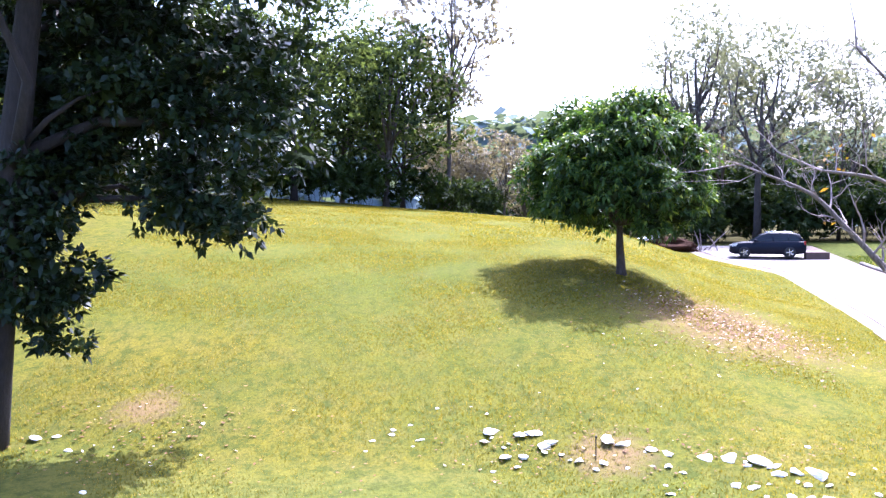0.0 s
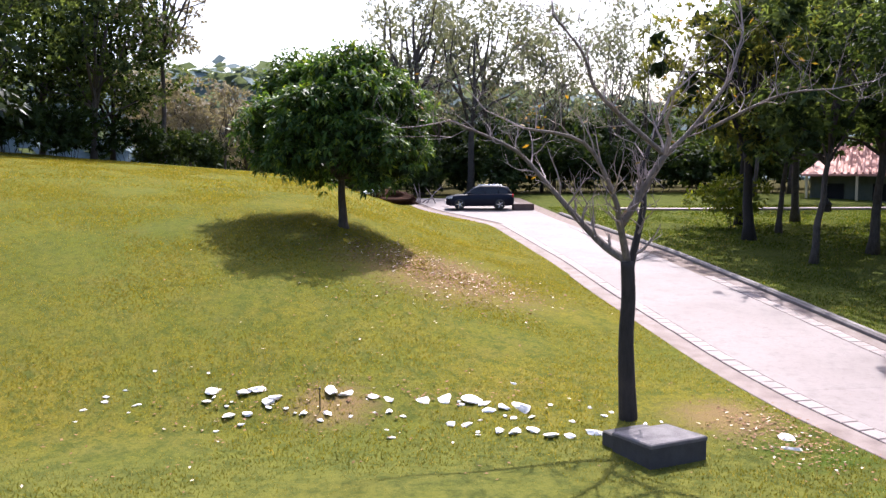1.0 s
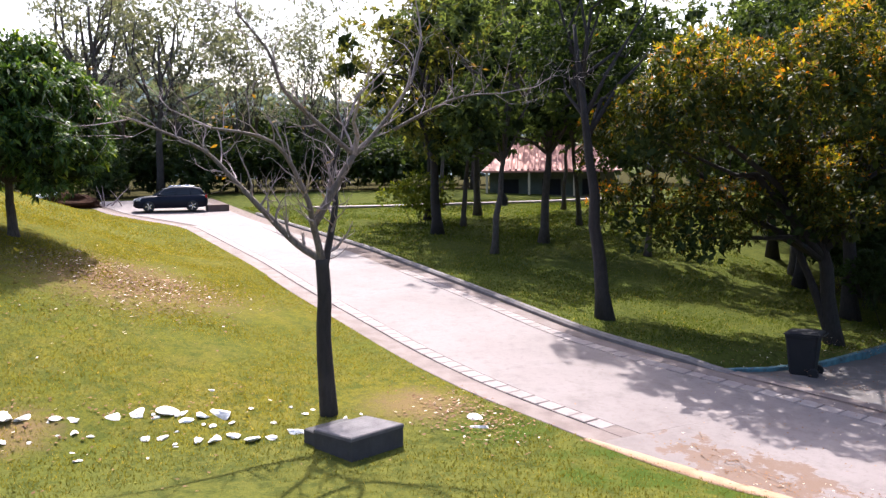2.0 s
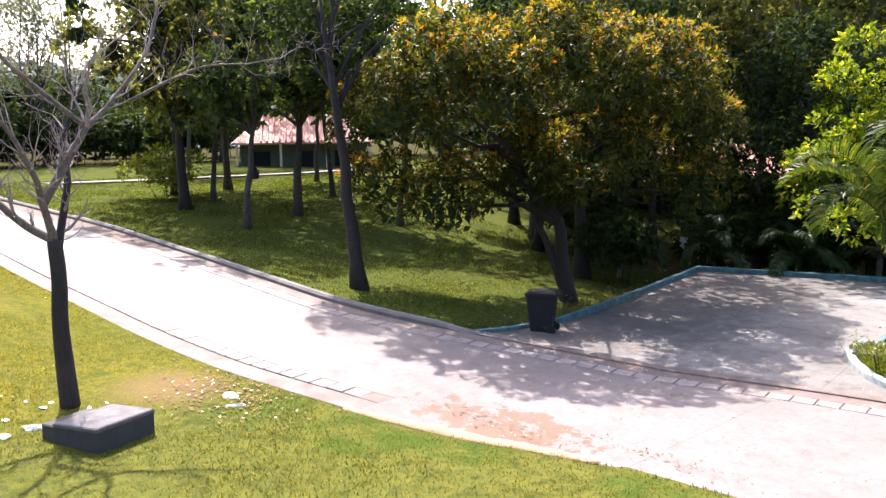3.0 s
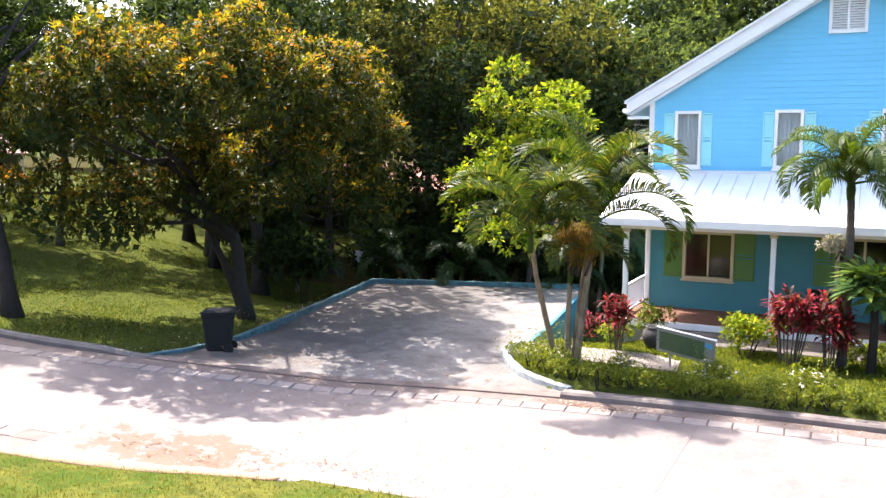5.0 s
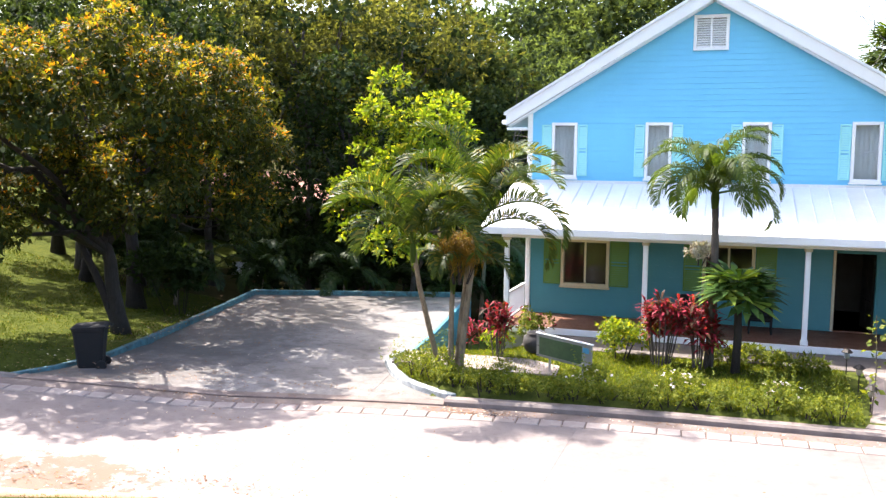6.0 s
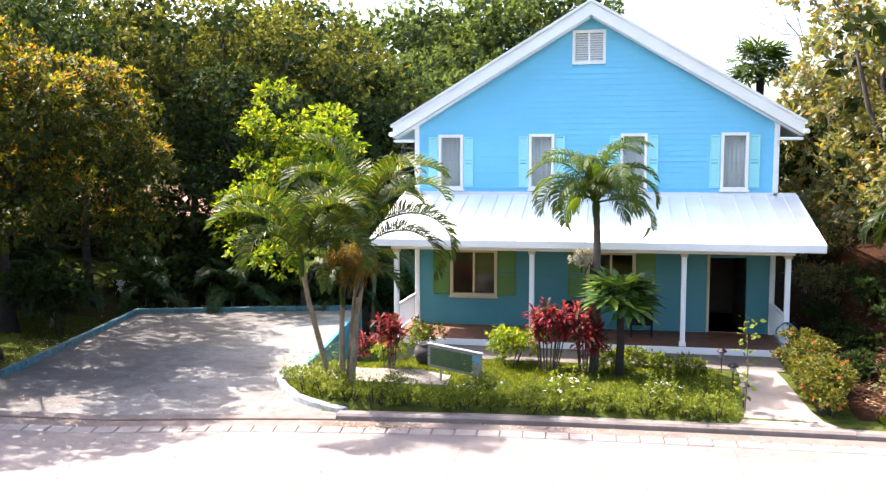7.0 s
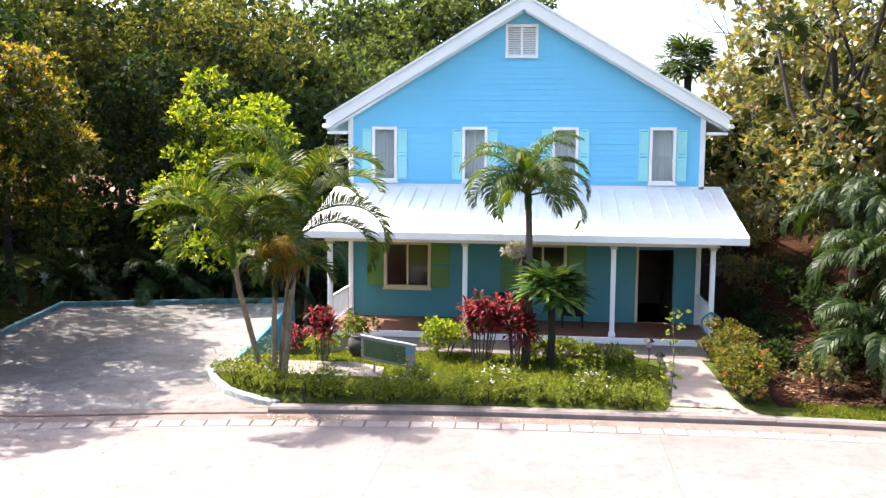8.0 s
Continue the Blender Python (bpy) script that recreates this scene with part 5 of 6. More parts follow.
def fan_leaf_mesh(rng, radius, foliage, rays=18, spread=4.4, wide=.08):
    quads = []
    for k in range(rays):
        a = -spread / 2 + spread * k / (rays - 1)
        d = np.array([math.cos(a), math.sin(a), .12 * math.cos(k * 3.1)])
        s = np.array([-math.sin(a), math.cos(a), 0]) * radius * wide
        m = d * radius * .62
        e = d * radius * rng.uniform(.92, 1.05) + np.array([0, 0, -radius * .10])
        quads.append([(0, 0, 0), m - s, m * 1.02 + [0, 0, .03 * radius], m + s])
        quads.append([m - s, e, e, m + s])
    return quads_mesh("fan_leaf", np.array([[np.array(q) for q in f] for f in quads]), 4, foliage)


def fan_palm(at, label, height, r, count, stalk, radius, seed, foliage, category="palm", wide=.08, low=-.4):
    rng = np.random.default_rng(seed)
    ob = thing("fan_palm", at, label, category)
    part("trunk", Shape().tube([(0, 0, -.2), (.03, .02, height * .5), (0, .05, height)], [r * 1.2, r, r * .9], 9), BARK_DARK, ob, smooth=True)
    for k in range(count):
        t, lift = k * 2.399, 1.35 - (1.35 - low) * (k / count) + rng.normal() * .1
        d = Vector((math.cos(t) * math.cos(lift), math.sin(t) * math.cos(lift), math.sin(lift)))
        tip = Vector((0, .05, height)) + d * stalk * rng.uniform(.8, 1.15)
        part("fan_leaf", fan_leaf_mesh(rng, radius * rng.uniform(.85, 1.1), foliage, wide=wide), foliage, ob,
                    at=Matrix.Translation(tip) @ Matrix.Rotation(t, 4, "Z") @ Matrix.Rotation(-lift * .7 + .35, 4, "Y"))
        part("stalk", Shape().tube([(0, .05, height - .05), Vector((0, .05, height)).lerp(tip, .6) + Vector((0, 0, .04)), tip], [.016, .012, .009], 5), foliage, ob)
    return ob


def shrub(at, label, size, count, leaf, foliage, seed, category="shrub", group="", clumps=9, asp=.45, stems=6, flowers=0, flower_mat=None, name="shrub", droop=.2, flat=.8, shoots=0, corners=4):
    """size: half length, half width, height."""
    rng = np.random.default_rng(seed)
    ob = thing(name, at, label, category, group)
    cl = [(rng.uniform(-.75, .75) * size[0], rng.uniform(-.75, .75) * size[1], size[2] * rng.uniform(.35, .82), min(size) * rng.uniform(.35, .6)) for _ in range(clumps)]
    s = Shape()
    for k in range(stems):
        q = cl[k % len(cl)]
        s.tube([(q[0] * .4, q[1] * .4, -.08), (q[0] * .7, q[1] * .7, q[2] * .5), (q[0], q[1], q[2])], [.018, .013, .006], 5)
    tagged(part("woody_base", s, BARK_DARK, ob), kind="stuff")
    part("foliage", quads_mesh("foliage", crown_leaves(rng, cl, count, leaf, asp, droop, .35, flat, corners=corners), corners, foliage), foliage, ob)
    if shoots:
        base = np.stack([rng.uniform(-.9, .9, shoots) * size[0], rng.uniform(-.9, .9, shoots) * size[1], size[2] * rng.uniform(1.0, 2.0, shoots)], 1)
        h = np.tile(np.linspace(.3, 1, 12), shoots)
        pts = np.repeat(base, 12, axis=0) * np.stack([.85 + .15 * h, .85 + .15 * h, h], 1)
        tagged(part("upright_growth", quads_mesh("upright_growth", leaf_faces(rng, pts, leaf, .4, droop=0), 4, foliage), foliage, ob), kind="stuff")
    if flowers:
        pts = np.array([(c[0], c[1], c[2]) for c in cl])[rng.integers(len(cl), size=flowers)] + unit(rng.normal(size=(flowers, 3))) * np.array([size[0] * .5, size[1] * .5, size[2] * .35])
        pts[:, 2] = np.maximum(pts[:, 2], size[2] * .45)
        faces = np.concatenate([leaf_faces(rng, pts, leaf * .8, .8) for _ in range(4)])
        tagged(part("flowers", quads_mesh("flowers", faces, 4, flower_mat), flower_mat, ob), kind="stuff")
    return ob


def cordyline(at, label, height, canes, seed, spread=.45):
    """Crimson sword-leaved plant on thin canes."""
    rng = np.random.default_rng(seed)
    ob = thing("cordyline", at, label, "shrub", "crimson plants")
    for c in range(canes):
        a = c * 2.399
        x, y = math.cos(a) * spread * rng.uniform(.3, 1), math.sin(a) * spread * rng.uniform(.3, 1)
        h = height * rng.uniform(.48, .84)
        cane = part("cane", Shape().tube([(x * .5, y * .5, -.08), (x * .8, y * .8, h * .5), (x, y, h)], [.02, .016, .012], 5), BARK_GREY, ob)
        n = 30
        t = rng.uniform(0, 6.28, n)
        lift = rng.uniform(-.25, 1.3, n)
        d = np.stack([np.cos(t) * np.cos(lift), np.sin(t) * np.cos(lift), np.sin(lift)], 1)
        base = np.array([x, y, h]) + np.stack([0 * t, 0 * t, rng.uniform(-.38, .08, n)], 1)
        ln = rng.uniform(.28, .46, n)[:, None]
        side = unit(np.cross(d, [0, 0, 1]))
        m = base + d * ln * .55
        e = base + d * ln + np.array([0, 0, -.10])
        q = np.concatenate([np.stack([base - side * .012, m - side * .04, m + side * .04, base + side * .012], 1), np.stack([m - side * .04, e, e + side * .004, m + side * .04], 1)])
        part("leaf_tuft", quads_mesh("leaf_tuft", q, 4, L_RED), L_RED, cane)
    return ob


def build_bare_tree():
    ob = thing("bare_tree", (-15.86, 5.5, float(ground_z(-15.86, 5.5))), "nearly leafless tree with pale twisting branches beside the concrete box", "tree")
    o = Vector(ob.location)
    rng = np.random.default_rng(11)
    twigs, tips = Shape(), []

    def grow(p, d, ln, r, level):
        p, d = Vector(p), Vector(d).normalized()
        pts, rad = [p], [r]
        n = 4
        for i in range(n):
            d = (d + Vector(rng.normal(size=3)) * .26 + Vector((0, 0, .10))).normalized()
            p = p + d * ln / n
            pts.append(p)
            rad.append(r * (1 - .8 * (i + 1) / n))
            if level < 3 and rng.random() < (.8 if level < 2 else .55):
                side = Vector(rng.normal(size=3))
                nd = (d * .75 + side.normalized() * .75 + Vector((0, 0, .12))).normalized()
                grow(p, nd, ln * rng.uniform(.45, .7), max(.0035, rad[-1] * .7), level + 1)
        twigs.tube(pts, rad, 4 if level > 0 else 5)
        if level >= 2:
            tips.append(pts[-1])

    def bough(name, pts, r0, r1):
        q = [Vector(p) - o for p in pts]
        q = [v + Vector((0, 0, 0)) for v in q]
        n = len(q) - 1
        rad = [r0 + (r1 - r0) * i / n for i in range(n + 1)]
        if name == "trunk":
            rad[0] *= 1.25
            q[0].z = -.2
        # smooth the run
        fine, fr = [], []
        for i in range(n):
            for k in range(4):
                t = k / 4
                a, b, c, e = q[max(0, i - 1)], q[i], q[i + 1], q[min(n, i + 2)]
                fine.append(.5 * ((2 * b) + (c - a) * t + (2 * a - 5 * b + 4 * c - e) * t * t + (3 * b - a - 3 * c + e) * t ** 3))
                fr.append(rad[i] + (rad[i + 1] - rad[i]) * t)
        fine.append(q[-1])
        fr.append(rad[-1])
        part("trunk" if name == "trunk" else "branch", Shape().tube(fine, fr, 9 if name == "trunk" else 7), BARK_DARK if name in ("trunk", "back") else BARK_LIMB, ob, smooth=True)
        if name != "trunk":
            for i in range(3, len(fine)):
                d = (fine[i] - fine[i - 1]).normalized()
                for _ in range(1):
                    s = Vector(rng.normal(size=3))
                    nd = (d * .7 + s.normalized() * .8 + Vector((0, 0, .25))).normalized()
                    grow(fine[i], nd, rng.uniform(.5, 1.35) * (.6 + .6 * i / len(fine)), max(.006, fr[i] * .45), 1)
            grow(fine[-1], fine[-1] - fine[-2], 1.5, fr[-1], 0)

    bough("trunk", [(-15.84, 5.63, 0.15), (-15.86, 5.56, 1.66), (-15.85, 5.59, 2.52), (-15.86, 5.56, 3.22)], 0.15, 0.125)
    bough("left", [(-15.86, 5.56, 3.22), (-16.13, 5.2, 3.49), (-16.43, 4.72, 4.05), (-16.71, 4.21, 4.68), (-16.98, 3.71, 5.26), (-17.28, 2.85, 5.69)], 0.085, 0.022)
    bough("mid", [(-15.86, 5.56, 3.22), (-15.7, 5.36, 3.87), (-15.52, 5.16, 4.45), (-15.47, 4.6, 5.36), (-15.52, 3.53, 5.61)], 0.075, 0.02)
    bough("right", [(-15.91, 5.43, 3.85), (-15.77, 5.82, 4.54), (-15.64, 6.15, 5.15)], 0.08, 0.06)
    bough("ru", [(-15.64, 6.15, 5.15), (-15.71, 6.69, 5.63), (-15.69, 7.37, 6.54), (-15.84, 7.67, 7.39)], 0.05, 0.02)
    bough("out", [(-15.5, 6.9, 5.6), (-15.2, 7.5, 5.95), (-14.9, 8.05, 6.2), (-14.6, 8.7, 6.25)], 0.035, 0.012)
    bough("lu", [(-15.64, 6.15, 5.15), (-15.65, 5.5, 5.7), (-15.63, 4.86, 6.28), (-15.48, 4.55, 6.92), (-15.4, 4.0, 7.53)], 0.05, 0.018)
    bough("back", [(-15.86, 5.57, 2.35), (-15.88, 5.62, 3.05), (-16.11, 5.95, 4.25), (-16.48, 6.02, 4.83), (-16.68, 6.51, 5.93)], 0.09, 0.03)
    part("fine_branching", twigs, BARK_PINK, ob)
    pts = np.array([tuple(p) for p in tips])
    pick = pts[rng.integers(len(pts), size=70)]
    near = np.array([(-.2, -1.7, 5.6)]) + rng.normal(size=(26, 3)) * .16
    part("last_leaves", quads_mesh("last_leaves", leaf_faces(rng, np.concatenate([pick, near]), .11, .45), 4, L_PALM_DRY), L_PALM_DRY, ob, "few yellow-orange leaves")


def build_near_tree():
    """The broad dark tree at the foot of the hill, seen at its edge."""
    rng = np.random.default_rng(5)
    at = on_ground(-16.5, -12.5)
    ob = thing("tree", at, "large dark-leaved tree with a thick leaning trunk on the lawn", "tree")
    # hanging clumps towards the hill, relative to the base
    cl = []
    for cx, cy, cz, n, sx, sy, sz in ((-2.2, 4.3, 8.0, 26, 1.3, 1.5, 2.2), (-1.5, 2.6, 7.5, 26, 1.3, 1.5, 2.0), (-2.0, 4.0, 5.1, 14, .6, .95, .7), (-.3, 1.3, 4.0, 18, .6, .6, 1.9),
                                      (0, -2, 8, 18, 2, 2.4, 2.0), (.6, 3.0, 10.6, 24, 1.8, 2.0, 1.0), (-1.2, 1.0, 6.6, 22, .9, 1.0, 1.2), (-2.4, 1.5, 9.4, 30, 1.4, 2.6, 1.4), (-2.2, 2.5, 11.4, 22, 1.8, 3.0, 1.0), (-2.4, .5, 7.5, 16, .7, 1.6, 2.0)):
        for _ in range(n):
            cl.append((cx + rng.uniform(-1, 1) * sx, cy + rng.uniform(-1, 1) * sy, cz + rng.uniform(-1, 1) * sz, rng.uniform(.4, .8)))
    picks = [cl[i] for i in rng.choice(len(cl), 26, replace=False)]
    part("trunk", trunk_shape(rng, 16.0, .43, (-.1, 2.2), picks[:11], .34, 12, 1.15, .012), BARK_DARK, ob, smooth=True)
    part("crown", quads_mesh("crown", crown_leaves(rng, cl, 56000, .21, .52, .35, .4), 4, L_NEAR), L_NEAR, ob)
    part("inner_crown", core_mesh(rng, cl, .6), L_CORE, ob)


def build_mango():
    rng = np.random.default_rng(8)
    at = on_ground(-30.2, .78)
    ob = thing("mango_tree", at, "dense round-crowned green tree casting shade on the hillside lawn", "tree")
    cl = []
    for k in range(150):
        d = unit(rng.normal(size=3))
        if d[2] < -.5:
            d = unit(d * np.array([1.6, 1.6, .55]))
        f = .55 + .45 * rng.random() ** .4
        w = 1 + .22 * noise.noise(Vector(d) * 1.6 + Vector((3, 1, 5)))
        cl.append((d[0] * 2.8 * f * w, d[1] * 2.8 * f * w, 3.35 + d[2] * (2.3 if d[2] > 0 else 2.7) * f * w, rng.uniform(.38, .8)))
    part("trunk", trunk_shape(rng, 3.4, .17, (.0, -.12), [cl[i] for i in range(16)], .5, 10, 1.5, .02), BARK_GREY, ob, smooth=True)
    part("crown", quads_mesh("crown", crown_leaves(rng, cl, 52000, .20, .36, .8, .6, .85, .35), 4, L_MANGO), L_MANGO, ob)
    part("inner_crown", core_mesh(rng, cl, .7, .85, 30), L_CORE, ob)


def build_flower_tree():
    rng = np.random.default_rng(21)
    at = on_ground(-17.2, 21.3)
    ob = thing("tree", at, "broad dark olive tree with yellow-orange leaves on its sunlit-coloured tops beside the parking place", "tree")
    # domed lobes (across, towards the hill, up, radius); the long boughs reach over the road
    lobes = [(-2.5, -1.8, 5.9, 2.0), (2.2, -1.2, 6.4, 2.1), (-5.5, -1.2, 5.8, 1.6), (-5.2, -1.8, 3.5, 1.3), (1.5, -2.2, 4.4, 1.6), (-.4, 1.8, 7.9, 1.9), (-3.0, -2.4, 3.3, 1.3), (3.4, .4, 5.2, 1.4),
             (-3.6, 1.4, 7.4, 1.7), (-.8, -.9, 3.9, 1.5), (2.6, 1.8, 7.0, 1.5), (-2.1, -5.6, 6.7, 1.4), (-.3, -5.7, 6.5, 1.3), (1.7, -3.7, 6.5, 1.4), (-3.2, -5.2, 6.0, 1.1), (.9, -4.9, 7.3, 1.1), (3.6, -.6, 3.6, 1.0)]
    main, tops = [], []
    for a, d, z, big in lobes:
        x, y = a * .898 - d * .44, a * .44 + d * .898
        n = int(6.5 * big * big)
        for k in range(n):
            h = 1 - 1.45 * (k + .5) / n
            t = k * 2.399 + rng.normal() * .25
            q = math.sqrt(max(0, 1 - h * h)) * big * rng.uniform(.78, 1.0)
            main.append((x + q * math.cos(t), y + q * math.sin(t), z + h * big * .85 * rng.uniform(.85, 1.05), rng.uniform(.36, .62)))
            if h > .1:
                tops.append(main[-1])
    heart = [(a * .898 - d * .44, a * .44 + d * .898, z - .2, big * .9) for a, d, z, big in lobes]
    part("trunk", trunk_shape(rng, 7.0, .25, (-.8, -.5), heart[::2] + main[::37], .36, 11, 1.4, .05), BARK_DARK, ob, smooth=True)
    part("trunk", trunk_shape(rng, 6.0, .15, (-1.7, -1.1), heart[1::3], .5, 9, 1.2, .05), BARK_DARK, ob, smooth=True)
    part("crown", quads_mesh("crown", crown_leaves(rng, main, 76000, .15, .46, .5, .35, .85, .2), 4, L_FLOWER_TREE), L_FLOWER_TREE, ob)
    # orange leaves kept to the lobe tops, so their sunlit side is coloured in
    part("young_growth", quads_mesh("young_growth", crown_leaves(rng, tops, 17000, .13, .42, .1, .95, .85, .8), 4, L_ORANGE), L_ORANGE, ob, "yellow-orange leaves that colour the lobe tops as sunlit")
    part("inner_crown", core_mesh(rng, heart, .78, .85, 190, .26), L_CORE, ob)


def build_grove():
    lab = "tall shady tree with a bare leaning trunk on the lawn"
    tree(on_ground(-20.5, 15.75), "tall leaning tree beside the kerb with a dark canopy", 8.5, 2.1, 6.8, 11.6, .20, 8500, L_DARK, BARK_DARK, .23, (-1.3, -.2), 30, 31, droop=.4, reach=14, group="grove", fork=.5, centre=(-2.3, 1.2), core=.45)
    b = tree(on_ground(-35.1, 23.4), lab, 8.5, 3.9, 4.7, 13.0, .26, 9500, L_WOOD, BARK_GREY, .23, (.5, .2), 46, 32, reach=16, group="grove", fork=.5, core=.4, size_asp=.6, corners=3)
    c = tree(on_ground(-32.9, 19.4), lab, 8.0, 3.2, 4.4, 12.0, .26, 6800, L_WOOD, BARK_GREY, .16, (.6, .5), 36, 33, reach=14, group="grove", fork=.5, core=.4, size_asp=.6, corners=3)
    d = tree(on_ground(-39.2, 19.9), "thick dark tree trunk with drooping leafy boughs", 8.5, 3.6, 4.0, 12.5, .26, 6500, L_OLIVE, BARK_DARK, .28, (-.4, -.3), 42, 34, reach=16, group="grove", fork=.42, core=.35, size_asp=.6, corners=3)
    for x, y, t, s, src in ((-41.5, 22.6, 1.2, .95, c), (-46.3, 26.2, 2.4, 1.05, b), (-39.6, 28.8, 4.0, 1.0, c), (-31.2, 26.4, .6, .95, c), (-45.2, 22.4, 3.2, 1.0, d), (-27.5, 31.5, 5.1, .95, b), (-47.8, 33.5, 5.5, 1.0, c)):
        copy_thing(src, placed(x, y, t, s))
    # low bright bush among the trunks
    shrub(on_ground(-43.5, 21.2), "bright leafy bush between dark trunks", (1.6, 1.5, 2.6), 2600, .24, L_SHRUB, 35, "bush", clumps=12)


def build_woods():
    g = "woodland"
    A = tree(on_ground(-55.1, -19.3), "tall woodland tree with dense green crown behind the crest", 11, 4.8, 2.2, 15.0, 0.23, 17000, L_WOOD, BARK_DARK, .22, (.3, .2), 0, 41, group=g, fork=.25, core=.78, shell=.84, extra=dome_clumps(241, 24, 4.9, 2.2, 15.0, 1.75), size_asp=.62, corners=3)
    Bk = tree(on_ground(-61, -14.6), "leafy mid-green woodland tree behind the crest", 9.5, 4.4, 1.8, 13.0, 0.22, 15500, L_WOOD, BARK_GREY, .2, (-.3, .3), 0, 42, group=g, fork=.25, core=.78, shell=.84, extra=dome_clumps(242, 22, 4.5, 1.8, 13.0, 1.6), size_asp=.62, corners=3)
    C = tree(on_ground(-69.8, -9.7), "low tree with dry greyish foliage", 5.5, 2.6, 2.2, 7.6, 0.19, 7980, L_GREY, BARK_GREY, .12, (.3, 0), 26, 43, group=g, fork=.3, shell=.3, size_asp=.62, corners=3)
    D = tree(on_ground(-72, 62), "large dark woodland tree with a high crown", 12, 4.8, 4.6, 15.4, 0.23, 13300, L_DARK, BARK_DARK, .34, (.8, -.4), 0, 44, group=g, fork=.4, core=.78, shell=.84, extra=dome_clumps(244, 20, 4.9, 4.6, 15.4, 1.7), size_asp=.62, corners=3)
    E = tree(on_ground(-20.5, 46.5), "woodland tree with olive sunlit foliage", 11, 4.8, 2.6, 14.5, 0.20, 15500, L_OLIVE, BARK_GREY, .26, (.4, .4), 0, 45, group=g, fork=.3, core=.78, shell=.84, extra=dome_clumps(245, 22, 4.9, 3.6, 14.5, 1.7), size_asp=.62, corners=3)
    tree(on_ground(-65.5, -11.1), "very tall thin tree with sparse high foliage", 17.5, 4.0, 7.5, 20.0, 0.26, 14250, L_GREY, BARK_GREY, .2, (-.5, .6), 40, 46, group=g, fork=.45, reach=30, shell=.2, size_asp=.62, corners=3)
    H = tree(on_ground(-82, 23), "thin woodland tree with a light open crown", 13, 3.9, 6.0, 17.0, 0.20, 6800, L_HAZE, BARK_GREY, .16, (.5, -.5), 34, 47, group=g, fork=.4, reach=9, shell=.25, size_asp=.62, corners=3)
    N = tree(on_ground(-78.8, 16.0), "large open-crowned tree with grey-green foliage paled for haze", 14, 5.0, 7.0, 19.0, 0.24, 11000, L_HAZE, BARK_GREY, .38, (.6, -2.2), 34, 48, group=g, fork=.4, reach=10, shell=.35, size_asp=.62, corners=3)
    G = tree(on_ground(-18.6, 36.0), "tall tree with a high olive crown over dark stems", 12, 4.6, 7.2, 14.8, .19, 14000, L_OLIVE, BARK_GREY, .22, (-.4, .3), 0, 49, group=g, fork=.45, core=.78, shell=.84, extra=dome_clumps(249, 18, 4.7, 7.2, 14.8, 1.6), size_asp=.62, corners=3)
    rng = np.random.default_rng(77)

    def plant(spots):
        for x, y, src, s in spots:
            copy_thing(src, placed(x, y, rng.uniform(0, 6.28), s * rng.uniform(.94, 1.06)))

    # west, behind the crest
    plant([(-49.5, -25.5, A, 1.05), (-45.5, -31, Bk, 1.1), (-41, -36, A, 1.1), (-53, -30, A, .95), (-35, -38, Bk, 1.15), (-28, -40, A, 1.1), (-60, -24, A, .92), (-65, -19, Bk, .9), (-31, -30, Bk, .9), (-37, -28.5, A, .85), (-66, -14.5, A, .9), (-68.1, -7.0, C, .95), (-74, -13, C, 1.2), (-76, -6, C, 1.0), (-73, -3, C, .8), (-31, -21, Bk, .6), (-35.5, -24.5, Bk, .7), (-24, -22, Bk, .95), (-27, -26, A, .95), (-22, -30, A, 1.1)])
    # north-west, behind the parked car
    plant([(-71.4, 12.2, N, .85), (-82, 9.5, N, 1.05), (-75, 8.4, N, 1.0), (-80, 21.5, H, .95), (-78, 27, H, 1.0), (-81, 31, H, 1.1), (-72, 24, H, .8), (-73, 18.5, H, .85), (-63, 32.4, H, .95), (-68, 38, H, 1.0), (-76, 42, H, 1.1), (-62, 42, H, 1.0), (-88, 12, H, 1.0)])
    # north, round the tiled house
    plant([(-71, 49, A, 1.2), (-79, 52, D, 1.0), (-60, 70, A, 1.4), (-52, 66, E, 1.1), (-40, 52, D, .9), (-34, 58, E, 1.0), (-36, 42, A, 1.0), (-30, 38, D, .75), (-44, 42, H, .9), (-54, 54, H, .8)])
    # north-east, behind parking and house
    plant([(-20.8, 26.6, D, .78), (-15.2, 33.4, D, .65), (-24.2, 31.2, D, .72), (-25.5, 29.5, D, .7), (-13.4, 39.5, D, .62), (-30.5, 33.5, D, .78), (-23.5, 35.5, G, 1.0), (-27, 36.5, A, 1.0), (-17.5, 40, E, .95), (-21.5, 55, A, 1.3), (-13, 45, A, .85)])
    # north-east, behind parking and house
    plant([(-29, 47, E, 1.1), (-10.8, 45, A, .92), (-16.2, 43.5, G, 1.0), (-6.5, 50, Bk, .95), (-9.5, 52, A, 1.05), (-5, 62, Bk, 1.4), (-11, 69, A, 1.3), (-17, 49, Bk, 1.05), (-15, 58, Bk, 1.35), (-8, 60, A, 1.25), (-21, 47, Bk, 1.2), (-13.5, 63, Bk, 1.4)])
    # undergrowth
    low = [shrub(on_ground(-68, 8), "dark undergrowth thicket at the edge of the woods", (2.6, 2.2, 3.0), 2400, .34, L_DARK, 51, "bush", "undergrowth", 16, .6, corners=3), shrub(on_ground(-15.9, 32.6), "dense dark shrubs behind the parking wall", (2.2, 1.8, 3.2), 3200, .25, L_DARK, 52, "bush", "undergrowth", 16, .6, corners=3)]
